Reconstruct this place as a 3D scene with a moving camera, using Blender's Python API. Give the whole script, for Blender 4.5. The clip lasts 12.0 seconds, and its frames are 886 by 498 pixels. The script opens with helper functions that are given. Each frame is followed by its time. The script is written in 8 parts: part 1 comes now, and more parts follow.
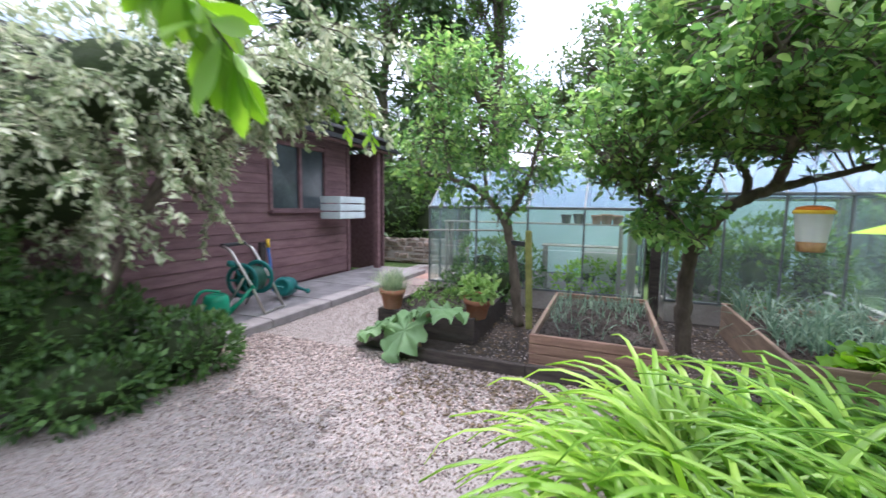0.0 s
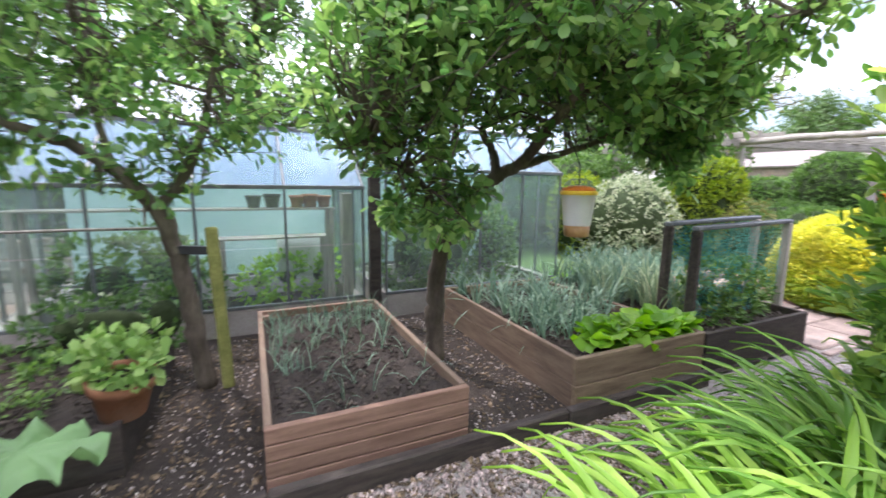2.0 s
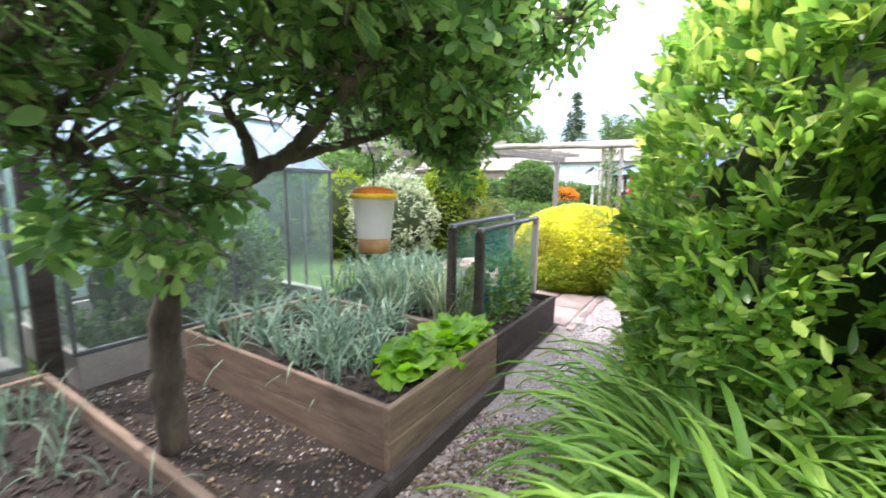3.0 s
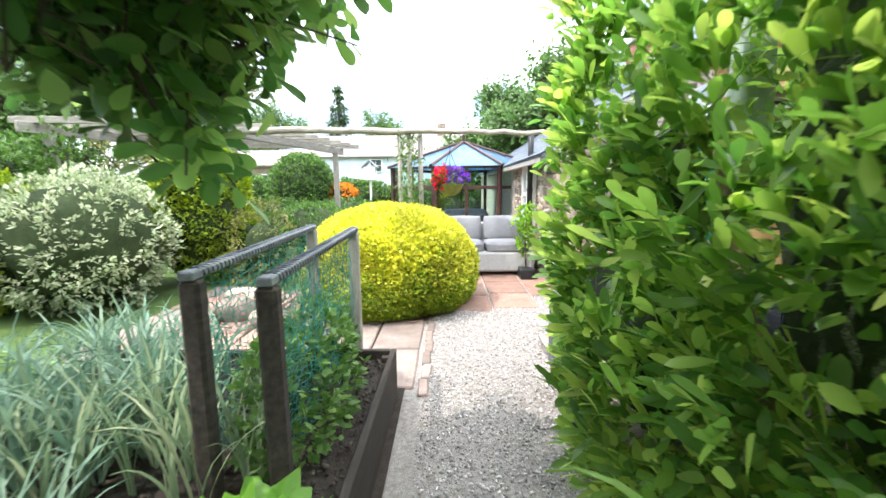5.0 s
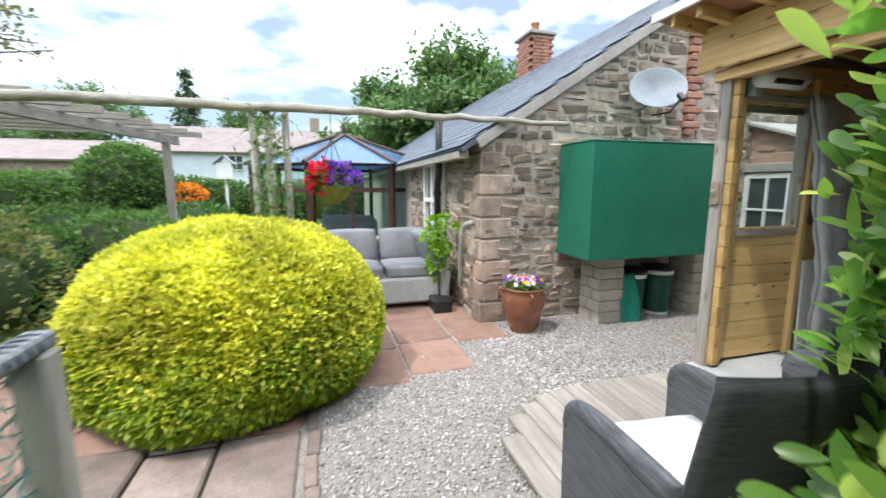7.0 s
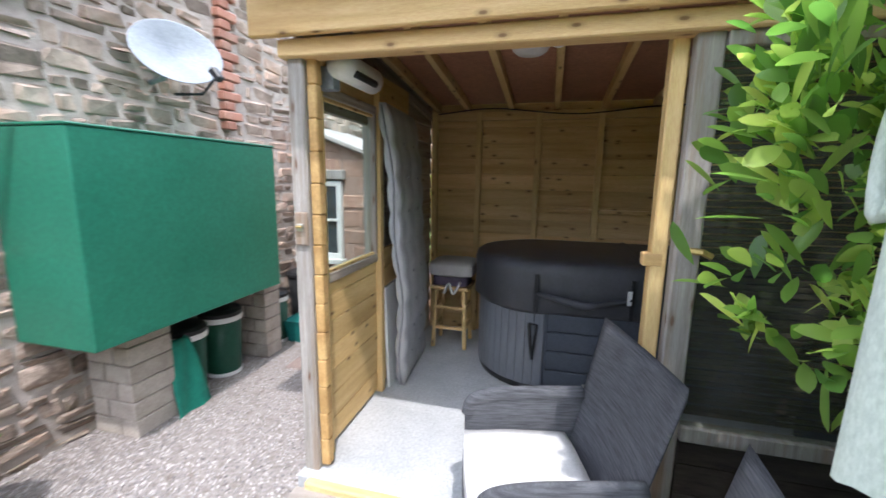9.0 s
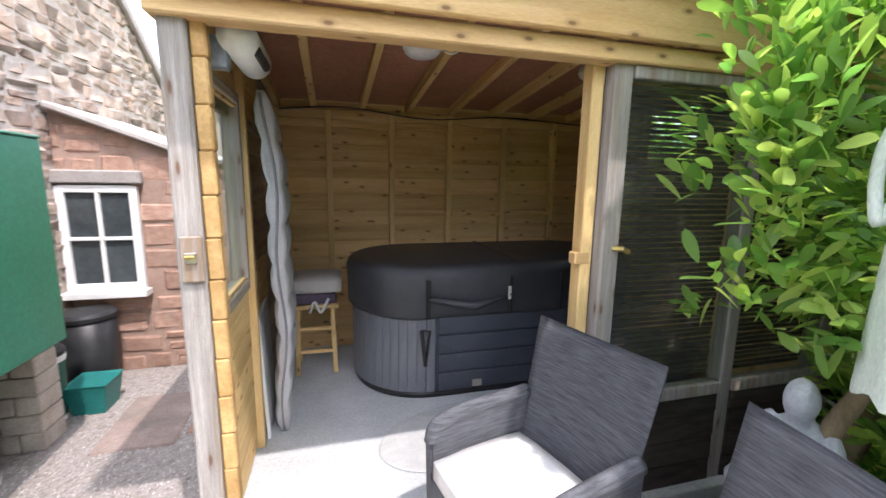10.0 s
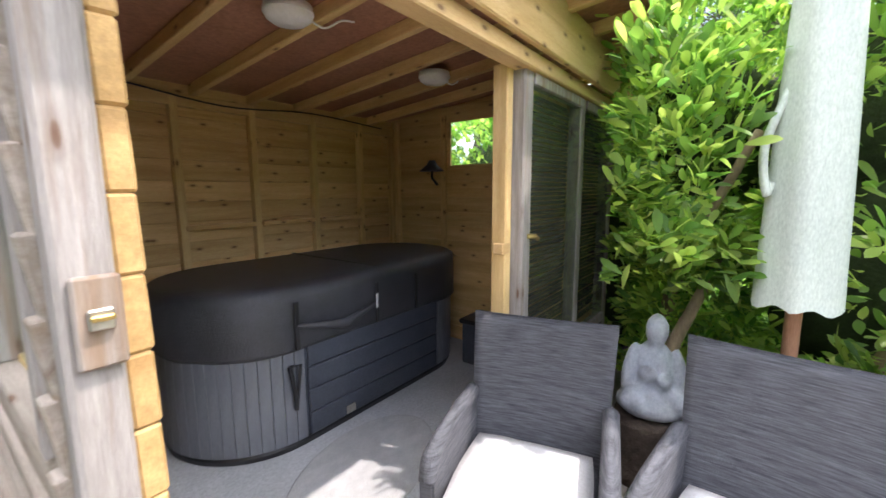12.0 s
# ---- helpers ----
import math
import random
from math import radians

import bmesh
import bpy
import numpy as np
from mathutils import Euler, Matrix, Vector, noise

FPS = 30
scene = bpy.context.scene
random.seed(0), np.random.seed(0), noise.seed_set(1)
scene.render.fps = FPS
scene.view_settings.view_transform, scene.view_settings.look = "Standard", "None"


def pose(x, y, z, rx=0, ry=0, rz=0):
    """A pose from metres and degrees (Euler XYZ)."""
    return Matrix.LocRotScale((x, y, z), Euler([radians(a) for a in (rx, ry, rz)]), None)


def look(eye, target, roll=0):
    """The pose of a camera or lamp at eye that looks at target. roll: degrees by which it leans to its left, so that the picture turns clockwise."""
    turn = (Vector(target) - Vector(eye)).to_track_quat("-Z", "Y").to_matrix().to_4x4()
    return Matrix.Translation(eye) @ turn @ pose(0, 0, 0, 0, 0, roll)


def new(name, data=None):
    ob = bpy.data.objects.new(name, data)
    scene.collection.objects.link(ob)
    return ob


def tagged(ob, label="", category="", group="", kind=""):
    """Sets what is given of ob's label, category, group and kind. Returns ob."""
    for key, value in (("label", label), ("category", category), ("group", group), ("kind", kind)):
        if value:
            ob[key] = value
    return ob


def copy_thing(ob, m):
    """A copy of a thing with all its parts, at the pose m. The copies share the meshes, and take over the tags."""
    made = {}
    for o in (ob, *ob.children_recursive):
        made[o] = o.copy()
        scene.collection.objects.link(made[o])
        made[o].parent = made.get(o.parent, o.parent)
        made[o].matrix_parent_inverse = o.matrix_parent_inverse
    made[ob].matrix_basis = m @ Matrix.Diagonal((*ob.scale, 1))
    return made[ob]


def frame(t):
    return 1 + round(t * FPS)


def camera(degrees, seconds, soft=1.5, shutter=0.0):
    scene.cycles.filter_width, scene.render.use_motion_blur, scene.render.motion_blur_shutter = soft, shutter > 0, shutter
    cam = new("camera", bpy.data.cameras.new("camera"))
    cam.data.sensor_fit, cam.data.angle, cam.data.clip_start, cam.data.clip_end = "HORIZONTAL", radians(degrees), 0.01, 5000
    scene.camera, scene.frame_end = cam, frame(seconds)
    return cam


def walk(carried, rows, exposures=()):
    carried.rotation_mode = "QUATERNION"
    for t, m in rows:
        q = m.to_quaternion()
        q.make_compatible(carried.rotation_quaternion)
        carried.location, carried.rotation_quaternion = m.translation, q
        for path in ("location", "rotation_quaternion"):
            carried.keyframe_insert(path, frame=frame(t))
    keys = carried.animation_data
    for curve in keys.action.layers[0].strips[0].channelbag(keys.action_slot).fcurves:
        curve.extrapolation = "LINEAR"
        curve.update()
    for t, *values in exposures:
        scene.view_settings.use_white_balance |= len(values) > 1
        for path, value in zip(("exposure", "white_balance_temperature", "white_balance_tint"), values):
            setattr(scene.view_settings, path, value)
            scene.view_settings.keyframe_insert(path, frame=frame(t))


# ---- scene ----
cam = camera(94.6, 12.0, 1.5, 0.3)
PATH = [
    (0, (0.423, 0.689, 1.326), (-0.321, 2.534, 1.121), 0.7),
    (0.5, (0.228, 1.124, 1.311), (-0.09, 3.085, 1.075), 1.0),
    (1, (0.093, 1.477, 1.346), (0.147, 3.459, 1.081), 1.0),
    (1.5, (-0.008, 1.853, 1.341), (0.379, 3.793, 1.046), 1.3),
    (2, (-0.112, 2.148, 1.357), (0.723, 3.939, 1.049), 0.7),
    (2.5, (-0.036, 2.477, 1.314), (1.292, 3.942, 1.014), 0.7),
    (3, (0.214, 2.752, 1.365), (1.892, 3.799, 1.068), 1.1),
    (3.5, (0.426, 2.927, 1.462), (2.29, 3.59, 1.168), 0.5),
    (3.7, (0.584, 3.109, 1.46), (2.496, 3.617, 1.164), 1.0),
    (5.3, (1.92, 3.57, 1.277), (3.894, 3.542, 0.957), -0.1),
    (5.5, (2.078, 3.587, 1.239), (4.049, 3.521, 0.909), 0.6),
    (6, (2.526, 3.598, 1.251), (4.495, 3.472, 0.923), 1.5),
    (6.5, (2.923, 3.643, 1.29), (4.884, 3.388, 0.99), 0.8),
    (6.7, (3.068, 3.646, 1.319), (5.014, 3.289, 1.024), 0.3),
    (8.3, (4.029, 3.007, 1.517), (5.272, 1.481, 1.162), 1.9),
    (8.5, (4.066, 2.905, 1.529), (5.142, 1.255, 1.181), 1.8),
    (9, (4.376, 2.692, 1.553), (4.871, 0.785, 1.211), 0.9),
    (9.5, (4.677, 2.599, 1.546), (4.611, 0.627, 1.216), 0.9),
    (10, (5.015, 2.528, 1.577), (4.498, 0.624, 1.25), 0.9),
    (10.5, (5.269, 2.3, 1.518), (4.391, 0.533, 1.189), 1.2),
    (11, (5.479, 2.13, 1.495), (4.332, 0.524, 1.171), 1.0),
    (11.5, (5.689, 1.998, 1.508), (4.29, 0.605, 1.193), 0.8),
    (12, (5.624, 1.894, 1.52), (4.04, 0.705, 1.239), -0.3),
]
walk(cam, [(t, look(e, g, r)) for t, e, g, r in PATH],
     exposures=[(0.0, 0.55, 5950, 23), (2.0, 0.70, 6200, 23), (2.6, 0.80, 6300, 22), (3.4, 1.10, 6250, 21), (5.3, 1.0, 6400, 9), (6.0, 0.75, 6400, 9), (6.7, 0.30, 6300, 9),
                (8.3, 0.42, 6100, 12), (9.0, 0.82, 6000, 16), (10.0, 1.15, 6300, 20), (12.0, 1.30, 6450, 21)])

# ---- world, sun, exposure ----
SUN_EL, SUN_AZ = 63.0, 24.0   # elevation; degrees from +Y towards -X
world = bpy.data.worlds.new("sky")
scene.world = world
world.use_nodes = True
wn, wl = world.node_tree.nodes, world.node_tree.links
wn.clear()
sky = wn.new("ShaderNodeTexSky")
sky.sky_type, sky.sun_disc = "NISHITA", False
sky.sun_elevation, sky.sun_rotation = radians(SUN_EL), radians(-SUN_AZ)
coord = wn.new("ShaderNodeTexCoord")
mapping = wn.new("ShaderNodeMapping")
mapping.inputs["Scale"].default_value = (1.0, 1.0, 2.6)
mapping.inputs["Location"].default_value = (0.35, 0.1, 0.55)
wl.new(coord.outputs["Generated"], mapping.inputs["Vector"])
cn = wn.new("ShaderNodeTexNoise")
cn.inputs["Scale"].default_value, cn.inputs["Detail"].default_value, cn.inputs["Roughness"].default_value = 2.1, 9, 0.55
wl.new(mapping.outputs["Vector"], cn.inputs["Vector"])
cr = wn.new("ShaderNodeValToRGB")
cr.color_ramp.elements[0].position, cr.color_ramp.elements[1].position = 0.44, 0.63
cr.color_ramp.elements[0].color = (0.10, 0.10, 0.10, 1)
wl.new(cn.outputs["Fac"], cr.inputs["Fac"])
skyb, cloudb = wn.new("ShaderNodeBackground"), wn.new("ShaderNodeBackground")
skyb.inputs["Strength"].default_value = 0.15
cloudb.inputs["Color"].default_value = (0.92, 0.96, 1.0, 1)
# cloud is about three times as bright overhead as at the horizon
sep, lift, bright = wn.new("ShaderNodeSeparateXYZ"), wn.new("ShaderNodeMath"), wn.new("ShaderNodeMapRange")
lift.operation = "MAXIMUM"
lift.inputs[1].default_value = 0.0
bright.inputs["To Min"].default_value, bright.inputs["To Max"].default_value = 0.85, 7.0
wl.new(coord.outputs["Generated"], sep.inputs[0])
wl.new(sep.outputs["Z"], lift.inputs[0])
wl.new(lift.outputs[0], bright.inputs["Value"])
wl.new(bright.outputs[0], cloudb.inputs["Strength"])
wl.new(sky.outputs["Color"], skyb.inputs["Color"])
wmix, wout = wn.new("ShaderNodeMixShader"), wn.new("ShaderNodeOutputWorld")
wl.new(cr.outputs["Color"], wmix.inputs[0])
wl.new(skyb.outputs[0], wmix.inputs[1])
wl.new(cloudb.outputs[0], wmix.inputs[2])
wl.new(wmix.outputs[0], wout.inputs["Surface"])

sun = new("sun", bpy.data.lights.new("sun", "SUN"))
sun.data.energy, sun.data.angle, sun.data.color = 2.4, radians(0.8), (1.0, 0.95, 0.87)
sd = Vector((-math.sin(radians(SUN_AZ)) * math.cos(radians(SUN_EL)), math.cos(radians(SUN_AZ)) * math.cos(radians(SUN_EL)), math.sin(radians(SUN_EL))))
sun.matrix_world = look(sd * 40, (0, 0, 0))


# ---- materials ----
def node(tree, kind, **inputs):
    n = tree.nodes.new(kind)
    for k, v in inputs.items():
        n.inputs[k.replace("_", " ")].default_value = v
    return n


def ramp(tree, stops):
    r = tree.nodes.new("ShaderNodeValToRGB")
    els = r.color_ramp.elements
    while len(els) < len(stops):
        els.new(0.5)
    for e, (p, c) in zip(els, stops):
        e.position, e.color = p, (*c, 1)
    return r


def surface(name, c1, c2, scale=6.0, fine=60.0, rough=0.8, bump=0.3, stretch=(1, 1, 1), metal=0.0, stain=None, stain_amt=0.35,
            piece=0.0, island=0.0, space="Object", spec=0.3, bdist=0.004, detail=6, knots=None):
    """Two colours mixed by coarse noise, fine grain, optional stains, and variation from piece to piece."""
    m = bpy.data.materials.new(name)
    m.use_nodes = True
    t = m.node_tree
    L = t.links
    b = t.nodes["Principled BSDF"]
    tc = t.nodes.new("ShaderNodeTexCoord")
    mp = t.nodes.new("ShaderNodeMapping")
    mp.inputs["Scale"].default_value = stretch
    if space == "World":
        g = t.nodes.new("ShaderNodeNewGeometry")
        L.new(g.outputs["Position"], mp.inputs["Vector"])
    else:
        L.new(tc.outputs["Object"], mp.inputs["Vector"])
    vec = mp.outputs["Vector"]
    if piece:
        oi = t.nodes.new("ShaderNodeObjectInfo")
        add = t.nodes.new("ShaderNodeVectorMath")
        mul = t.nodes.new("ShaderNodeMath")
        mul.operation = "MULTIPLY"
        mul.inputs[1].default_value = 37.0
        L.new(oi.outputs["Random"], mul.inputs[0])
        L.new(vec, add.inputs[0])
        L.new(mul.outputs[0], add.inputs[1])
        vec = add.outputs[0]
    n1 = node(t, "ShaderNodeTexNoise", Scale=scale, Detail=detail, Roughness=0.6)
    n2 = node(t, "ShaderNodeTexNoise", Scale=fine, Detail=4.0, Roughness=0.7)
    L.new(vec, n1.inputs["Vector"])
    L.new(vec, n2.inputs["Vector"])
    r1 = ramp(t, [(0.3, c1), (0.7, c2)])
    L.new(n1.outputs["Fac"], r1.inputs["Fac"])
    col = r1.outputs["Color"]
    mx = t.nodes.new("ShaderNodeMix")
    mx.data_type, mx.blend_type = "RGBA", "OVERLAY"
    mx.inputs[0].default_value = 0.45
    L.new(col, mx.inputs[6])
    L.new(n2.outputs["Fac"], mx.inputs[7])
    col = mx.outputs[2]
    if stain:
        n3 = node(t, "ShaderNodeTexNoise", Scale=scale * 0.37, Detail=7.0, Roughness=0.65)
        L.new(vec, n3.inputs["Vector"])
        r3 = ramp(t, [(0.5, (0, 0, 0)), (0.68, (stain_amt, stain_amt, stain_amt))])
        L.new(n3.outputs["Fac"], r3.inputs["Fac"])
        ms = t.nodes.new("ShaderNodeMix")
        ms.data_type = "RGBA"
        L.new(r3.outputs["Color"], ms.inputs[0])
        L.new(col, ms.inputs[6])
        ms.inputs[7].default_value = (*stain, 1)
        col = ms.outputs[2]
    if knots:   # dark round knots, a few to each board
        grain = knots.index(min(knots))
        sx, across, cb = t.nodes.new("ShaderNodeSeparateXYZ"), t.nodes.new("ShaderNodeMath"), t.nodes.new("ShaderNodeCombineXYZ")
        ku, kw = t.nodes.new("ShaderNodeMath"), t.nodes.new("ShaderNodeMath")
        ku.operation = kw.operation = "MULTIPLY_ADD"
        ku.inputs[1].default_value, kw.inputs[1].default_value = min(knots), max(knots)
        L.new(tc.outputs["Object"], sx.inputs[0])
        L.new(sx.outputs[(grain + 1) % 3], across.inputs[0])
        L.new(sx.outputs[(grain + 2) % 3], across.inputs[1])
        L.new(sx.outputs[grain], ku.inputs[0])
        L.new(across.outputs[0], kw.inputs[0])
        L.new(mul.outputs[0], ku.inputs[2])
        L.new(mul.outputs[0], kw.inputs[2])
        L.new(ku.outputs[0], cb.inputs[0])
        L.new(kw.outputs[0], cb.inputs[1])
        vo = node(t, "ShaderNodeTexVoronoi", Scale=1.0, Randomness=1.0)
        vo.voronoi_dimensions = "2D"
        L.new(cb.outputs[0], vo.inputs["Vector"])
        rk = ramp(t, [(0.0, (0.85, 0.85, 0.85)), (0.05, (0.75, 0.75, 0.75)), (0.075, (0.3, 0.3, 0.3)), (0.16, (0, 0, 0))])
        L.new(vo.outputs["Distance"], rk.inputs["Fac"])
        some = t.nodes.new("ShaderNodeMath")
        some.operation = "GREATER_THAN"
        some.inputs[1].default_value = 0.5
        L.new(vo.outputs["Color"], some.inputs[0])
        pick = t.nodes.new("ShaderNodeMath")
        pick.operation = "MULTIPLY"
        L.new(rk.outputs["Color"], pick.inputs[0])
        L.new(some.outputs[0], pick.inputs[1])
        mk = t.nodes.new("ShaderNodeMix")
        mk.data_type = "RGBA"
        L.new(pick.outputs[0], mk.inputs[0])
        L.new(col, mk.inputs[6])
        mk.inputs[7].default_value = (0.13, 0.055, 0.02, 1)
        col = mk.outputs[2]
    if piece or island:
        hs = node(t, "ShaderNodeHueSaturation")
        mr = t.nodes.new("ShaderNodeMapRange")
        k = piece or island
        mr.inputs["To Min"].default_value, mr.inputs["To Max"].default_value = 1 - k, 1 + k
        if piece:
            L.new(oi.outputs["Random"], mr.inputs["Value"])
        else:
            g2 = t.nodes.new("ShaderNodeNewGeometry")
            L.new(g2.outputs["Random Per Island"], mr.inputs["Value"])
        L.new(mr.outputs[0], hs.inputs["Value"])
        L.new(col, hs.inputs["Color"])
        col = hs.outputs["Color"]
    L.new(col, b.inputs["Base Color"])
    rr = t.nodes.new("ShaderNodeMapRange")
    rr.inputs["To Min"].default_value, rr.inputs["To Max"].default_value = max(0.02, rough - 0.12), min(1, rough + 0.12)
    L.new(n1.outputs["Fac"], rr.inputs["Value"])
    L.new(rr.outputs[0], b.inputs["Roughness"])
    b.inputs["Metallic"].default_value = metal
    b.inputs["Specular IOR Level"].default_value = spec
    if bump:
        sm = t.nodes.new("ShaderNodeMath")
        L.new(n1.outputs["Fac"], sm.inputs[0])
        L.new(n2.outputs["Fac"], sm.inputs[1])
        bp = node(t, "ShaderNodeBump", Strength=bump, Distance=bdist)
        L.new(sm.outputs[0], bp.inputs["Height"])
        L.new(bp.outputs[0], b.inputs["Normal"])
    return m


def plain(name, c, rough=0.5, metal=0.0, spec=0.4):
    return surface(name, tuple(x * 0.92 for x in c), tuple(min(1, x * 1.06) for x in c), 14, 160, rough, 0.08, metal=metal, spec=spec)


def leafy(name, c1, c2, c3, rough=0.45, thin=0.35, spec=0.35):
    """Leaves: colour from leaf to leaf, some light through them."""
    m = bpy.data.materials.new(name)
    m.use_nodes = True
    t, L = m.node_tree, m.node_tree.links
    b = t.nodes["Principled BSDF"]
    g = t.nodes.new("ShaderNodeNewGeometry")
    r = ramp(t, [(0.0, c1), (0.55, c2), (1.0, c3)])
    L.new(g.outputs["Random Per Island"], r.inputs["Fac"])
    n1 = node(t, "ShaderNodeTexNoise", Scale=2.3, Detail=3.0)
    L.new(g.outputs["Position"], n1.inputs["Vector"])
    hs = node(t, "ShaderNodeHueSaturation")
    mr = t.nodes.new("ShaderNodeMapRange")
    mr.inputs["From Min"].default_value, mr.inputs["From Max"].default_value = 0.3, 0.7
    mr.inputs["To Min"].default_value, mr.inputs["To Max"].default_value = 0.75, 1.25
    L.new(n1.outputs["Fac"], mr.inputs["Value"])
    L.new(mr.outputs[0], hs.inputs["Value"])
    L.new(r.outputs["Color"], hs.inputs["Color"])
    L.new(hs.outputs["Color"], b.inputs["Base Color"])
    b.inputs["Roughness"].default_value = rough
    b.inputs["Specular IOR Level"].default_value = spec
    tr = t.nodes.new("ShaderNodeBsdfTranslucent")
    hy = node(t, "ShaderNodeHueSaturation", Value=1.75, Saturation=1.1)
    L.new(hs.outputs["Color"], hy.inputs["Color"])
    L.new(hy.outputs["Color"], tr.inputs["Color"])
    mx = t.nodes.new("ShaderNodeMixShader")
    mx.inputs[0].default_value = thin
    L.new(b.outputs[0], mx.inputs[1])
    L.new(tr.outputs[0], mx.inputs[2])
    L.new(mx.outputs[0], t.nodes["Material Output"].inputs["Surface"])
    return m


def glassy(name, tint=(0.9, 0.96, 0.94), clear=0.86, rough=0.03, haze=None, haze_amt=0.2):
    """Thin pane: mostly clear, mirror-like at a glancing view, with an optional film of dirt or colour."""
    m = bpy.data.materials.new(name)
    m.use_nodes = True
    t, L = m.node_tree, m.node_tree.links
    t.nodes.remove(t.nodes["Principled BSDF"])
    tp = t.nodes.new("ShaderNodeBsdfTransparent")
    tp.inputs["Color"].default_value = (*tint, 1)
    gl = t.nodes.new("ShaderNodeBsdfGlossy")
    gl.inputs["Roughness"].default_value = rough
    lw = node(t, "ShaderNodeLayerWeight", Blend=0.5)
    pw = t.nodes.new("ShaderNodeMath")
    pw.operation = "POWER"
    pw.inputs[1].default_value = 4.0
    L.new(lw.outputs["Facing"], pw.inputs[0])
    fr = t.nodes.new("ShaderNodeMath")
    fr.operation = "MULTIPLY_ADD"
    fr.inputs[1].default_value, fr.inputs[2].default_value = 0.55, 0.035
    L.new(pw.outputs[0], fr.inputs[0])
    m1 = t.nodes.new("ShaderNodeMixShader")
    L.new(fr.outputs[0], m1.inputs[0])
    L.new(tp.outputs[0], m1.inputs[1])
    L.new(gl.outputs[0], m1.inputs[2])
    last = m1
    if haze:
        df = t.nodes.new("ShaderNodeBsdfDiffuse")
        df.inputs["Color"].default_value = (*haze, 1)
        ts = t.nodes.new("ShaderNodeBsdfTranslucent")
        ts.inputs["Color"].default_value = (*haze, 1)
        ad = t.nodes.new("ShaderNodeMixShader")
        L.new(df.outputs[0], ad.inputs[1])
        L.new(ts.outputs[0], ad.inputs[2])
        n1 = node(t, "ShaderNodeTexNoise", Scale=3.0, Detail=6.0)
        tc = t.nodes.new("ShaderNodeTexCoord")
        L.new(tc.outputs["Object"], n1.inputs["Vector"])
        mr = t.nodes.new("ShaderNodeMapRange")
        mr.inputs["To Min"].default_value, mr.inputs["To Max"].default_value = haze_amt * 0.5, min(1, haze_amt * 1.5)
        L.new(n1.outputs["Fac"], mr.inputs["Value"])
        m2 = t.nodes.new("ShaderNodeMixShader")
        L.new(mr.outputs[0], m2.inputs[0])
        L.new(last.outputs[0], m2.inputs[1])
        L.new(ad.outputs[0], m2.inputs[2])
        last = m2
    L.new(last.outputs[0], t.nodes["Material Output"].inputs["Surface"])
    return m


M = {}
M["gravel_bed"] = surface("gravel bed", (0.27, 0.235, 0.213), (0.45, 0.41, 0.38), 45, 160, 0.95, 0.9, space="World", stain=(0.17, 0.14, 0.095), stain_amt=0.65, bdist=0.012)
M["pink_chip"] = surface("pinkish stone chip", (0.24, 0.185, 0.16), (0.42, 0.345, 0.31), 30, 200, 0.9, 0.2, island=0.65)
M["stone_chip"] = surface("stone chip", (0.36, 0.325, 0.31), (0.56, 0.525, 0.505), 30, 200, 0.9, 0.2, island=0.55)
M["pale_chip"] = surface("mixed pale pebble", (0.24, 0.20, 0.175), (0.50, 0.45, 0.41), 30, 200, 0.9, 0.2, island=0.6)
M["litter"] = surface("dry leaf litter", (0.085, 0.062, 0.038), (0.22, 0.16, 0.10), 20, 120, 0.95, 0.4, island=0.5)
M["earth"] = surface("garden soil", (0.036, 0.028, 0.023), (0.075, 0.059, 0.047), 18, 120, 0.97, 1.0, space="World", bdist=0.02)
M["crumb"] = surface("soil crumb", (0.038, 0.030, 0.024), (0.085, 0.068, 0.055), 18, 120, 0.97, 0.6, island=0.45)
M["grass"] = surface("lawn", (0.07, 0.12, 0.03), (0.12, 0.19, 0.05), 3, 90, 0.95, 0.8, space="World", bdist=0.02)
M["red_paint_wood"] = surface("faded red-brown paint", (0.105, 0.055, 0.056), (0.205, 0.12, 0.12), 5, 70, 0.72, 0.5, stretch=(3, 0.5, 3), stain=(0.26, 0.16, 0.15), piece=0.18)
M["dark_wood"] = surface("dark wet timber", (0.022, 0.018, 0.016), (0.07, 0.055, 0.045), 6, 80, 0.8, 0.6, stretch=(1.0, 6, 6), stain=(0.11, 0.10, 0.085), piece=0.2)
M["deck_red"] = surface("reddish planed timber", (0.16, 0.092, 0.064), (0.29, 0.18, 0.128), 5, 60, 0.75, 0.4, stretch=(0.6, 7, 7), stain=(0.10, 0.06, 0.04), piece=0.15)
M["bed_wood"] = surface("weathered brown timber", (0.14, 0.095, 0.06), (0.27, 0.20, 0.13), 5, 60, 0.8, 0.5, stretch=(0.7, 6, 6), stain=(0.08, 0.06, 0.045), piece=0.15)
M["bed_wood_y"] = surface("weathered brown timber lengthways", (0.13, 0.085, 0.06), (0.25, 0.18, 0.125), 5, 60, 0.8, 0.5, stretch=(6, 0.7, 6), stain=(0.08, 0.06, 0.045), piece=0.15)
M["grey_wood"] = surface("silvered timber", (0.24, 0.22, 0.19), (0.42, 0.39, 0.34), 6, 80, 0.85, 0.6, stretch=(5, 5, 0.7), stain=(0.13, 0.11, 0.085), piece=0.12)
M["grey_beam"] = surface("silvered beam", (0.22, 0.20, 0.17), (0.40, 0.37, 0.32), 6, 80, 0.85, 0.6, stretch=(1, 1, 5), stain=(0.12, 0.10, 0.08), piece=0.12)
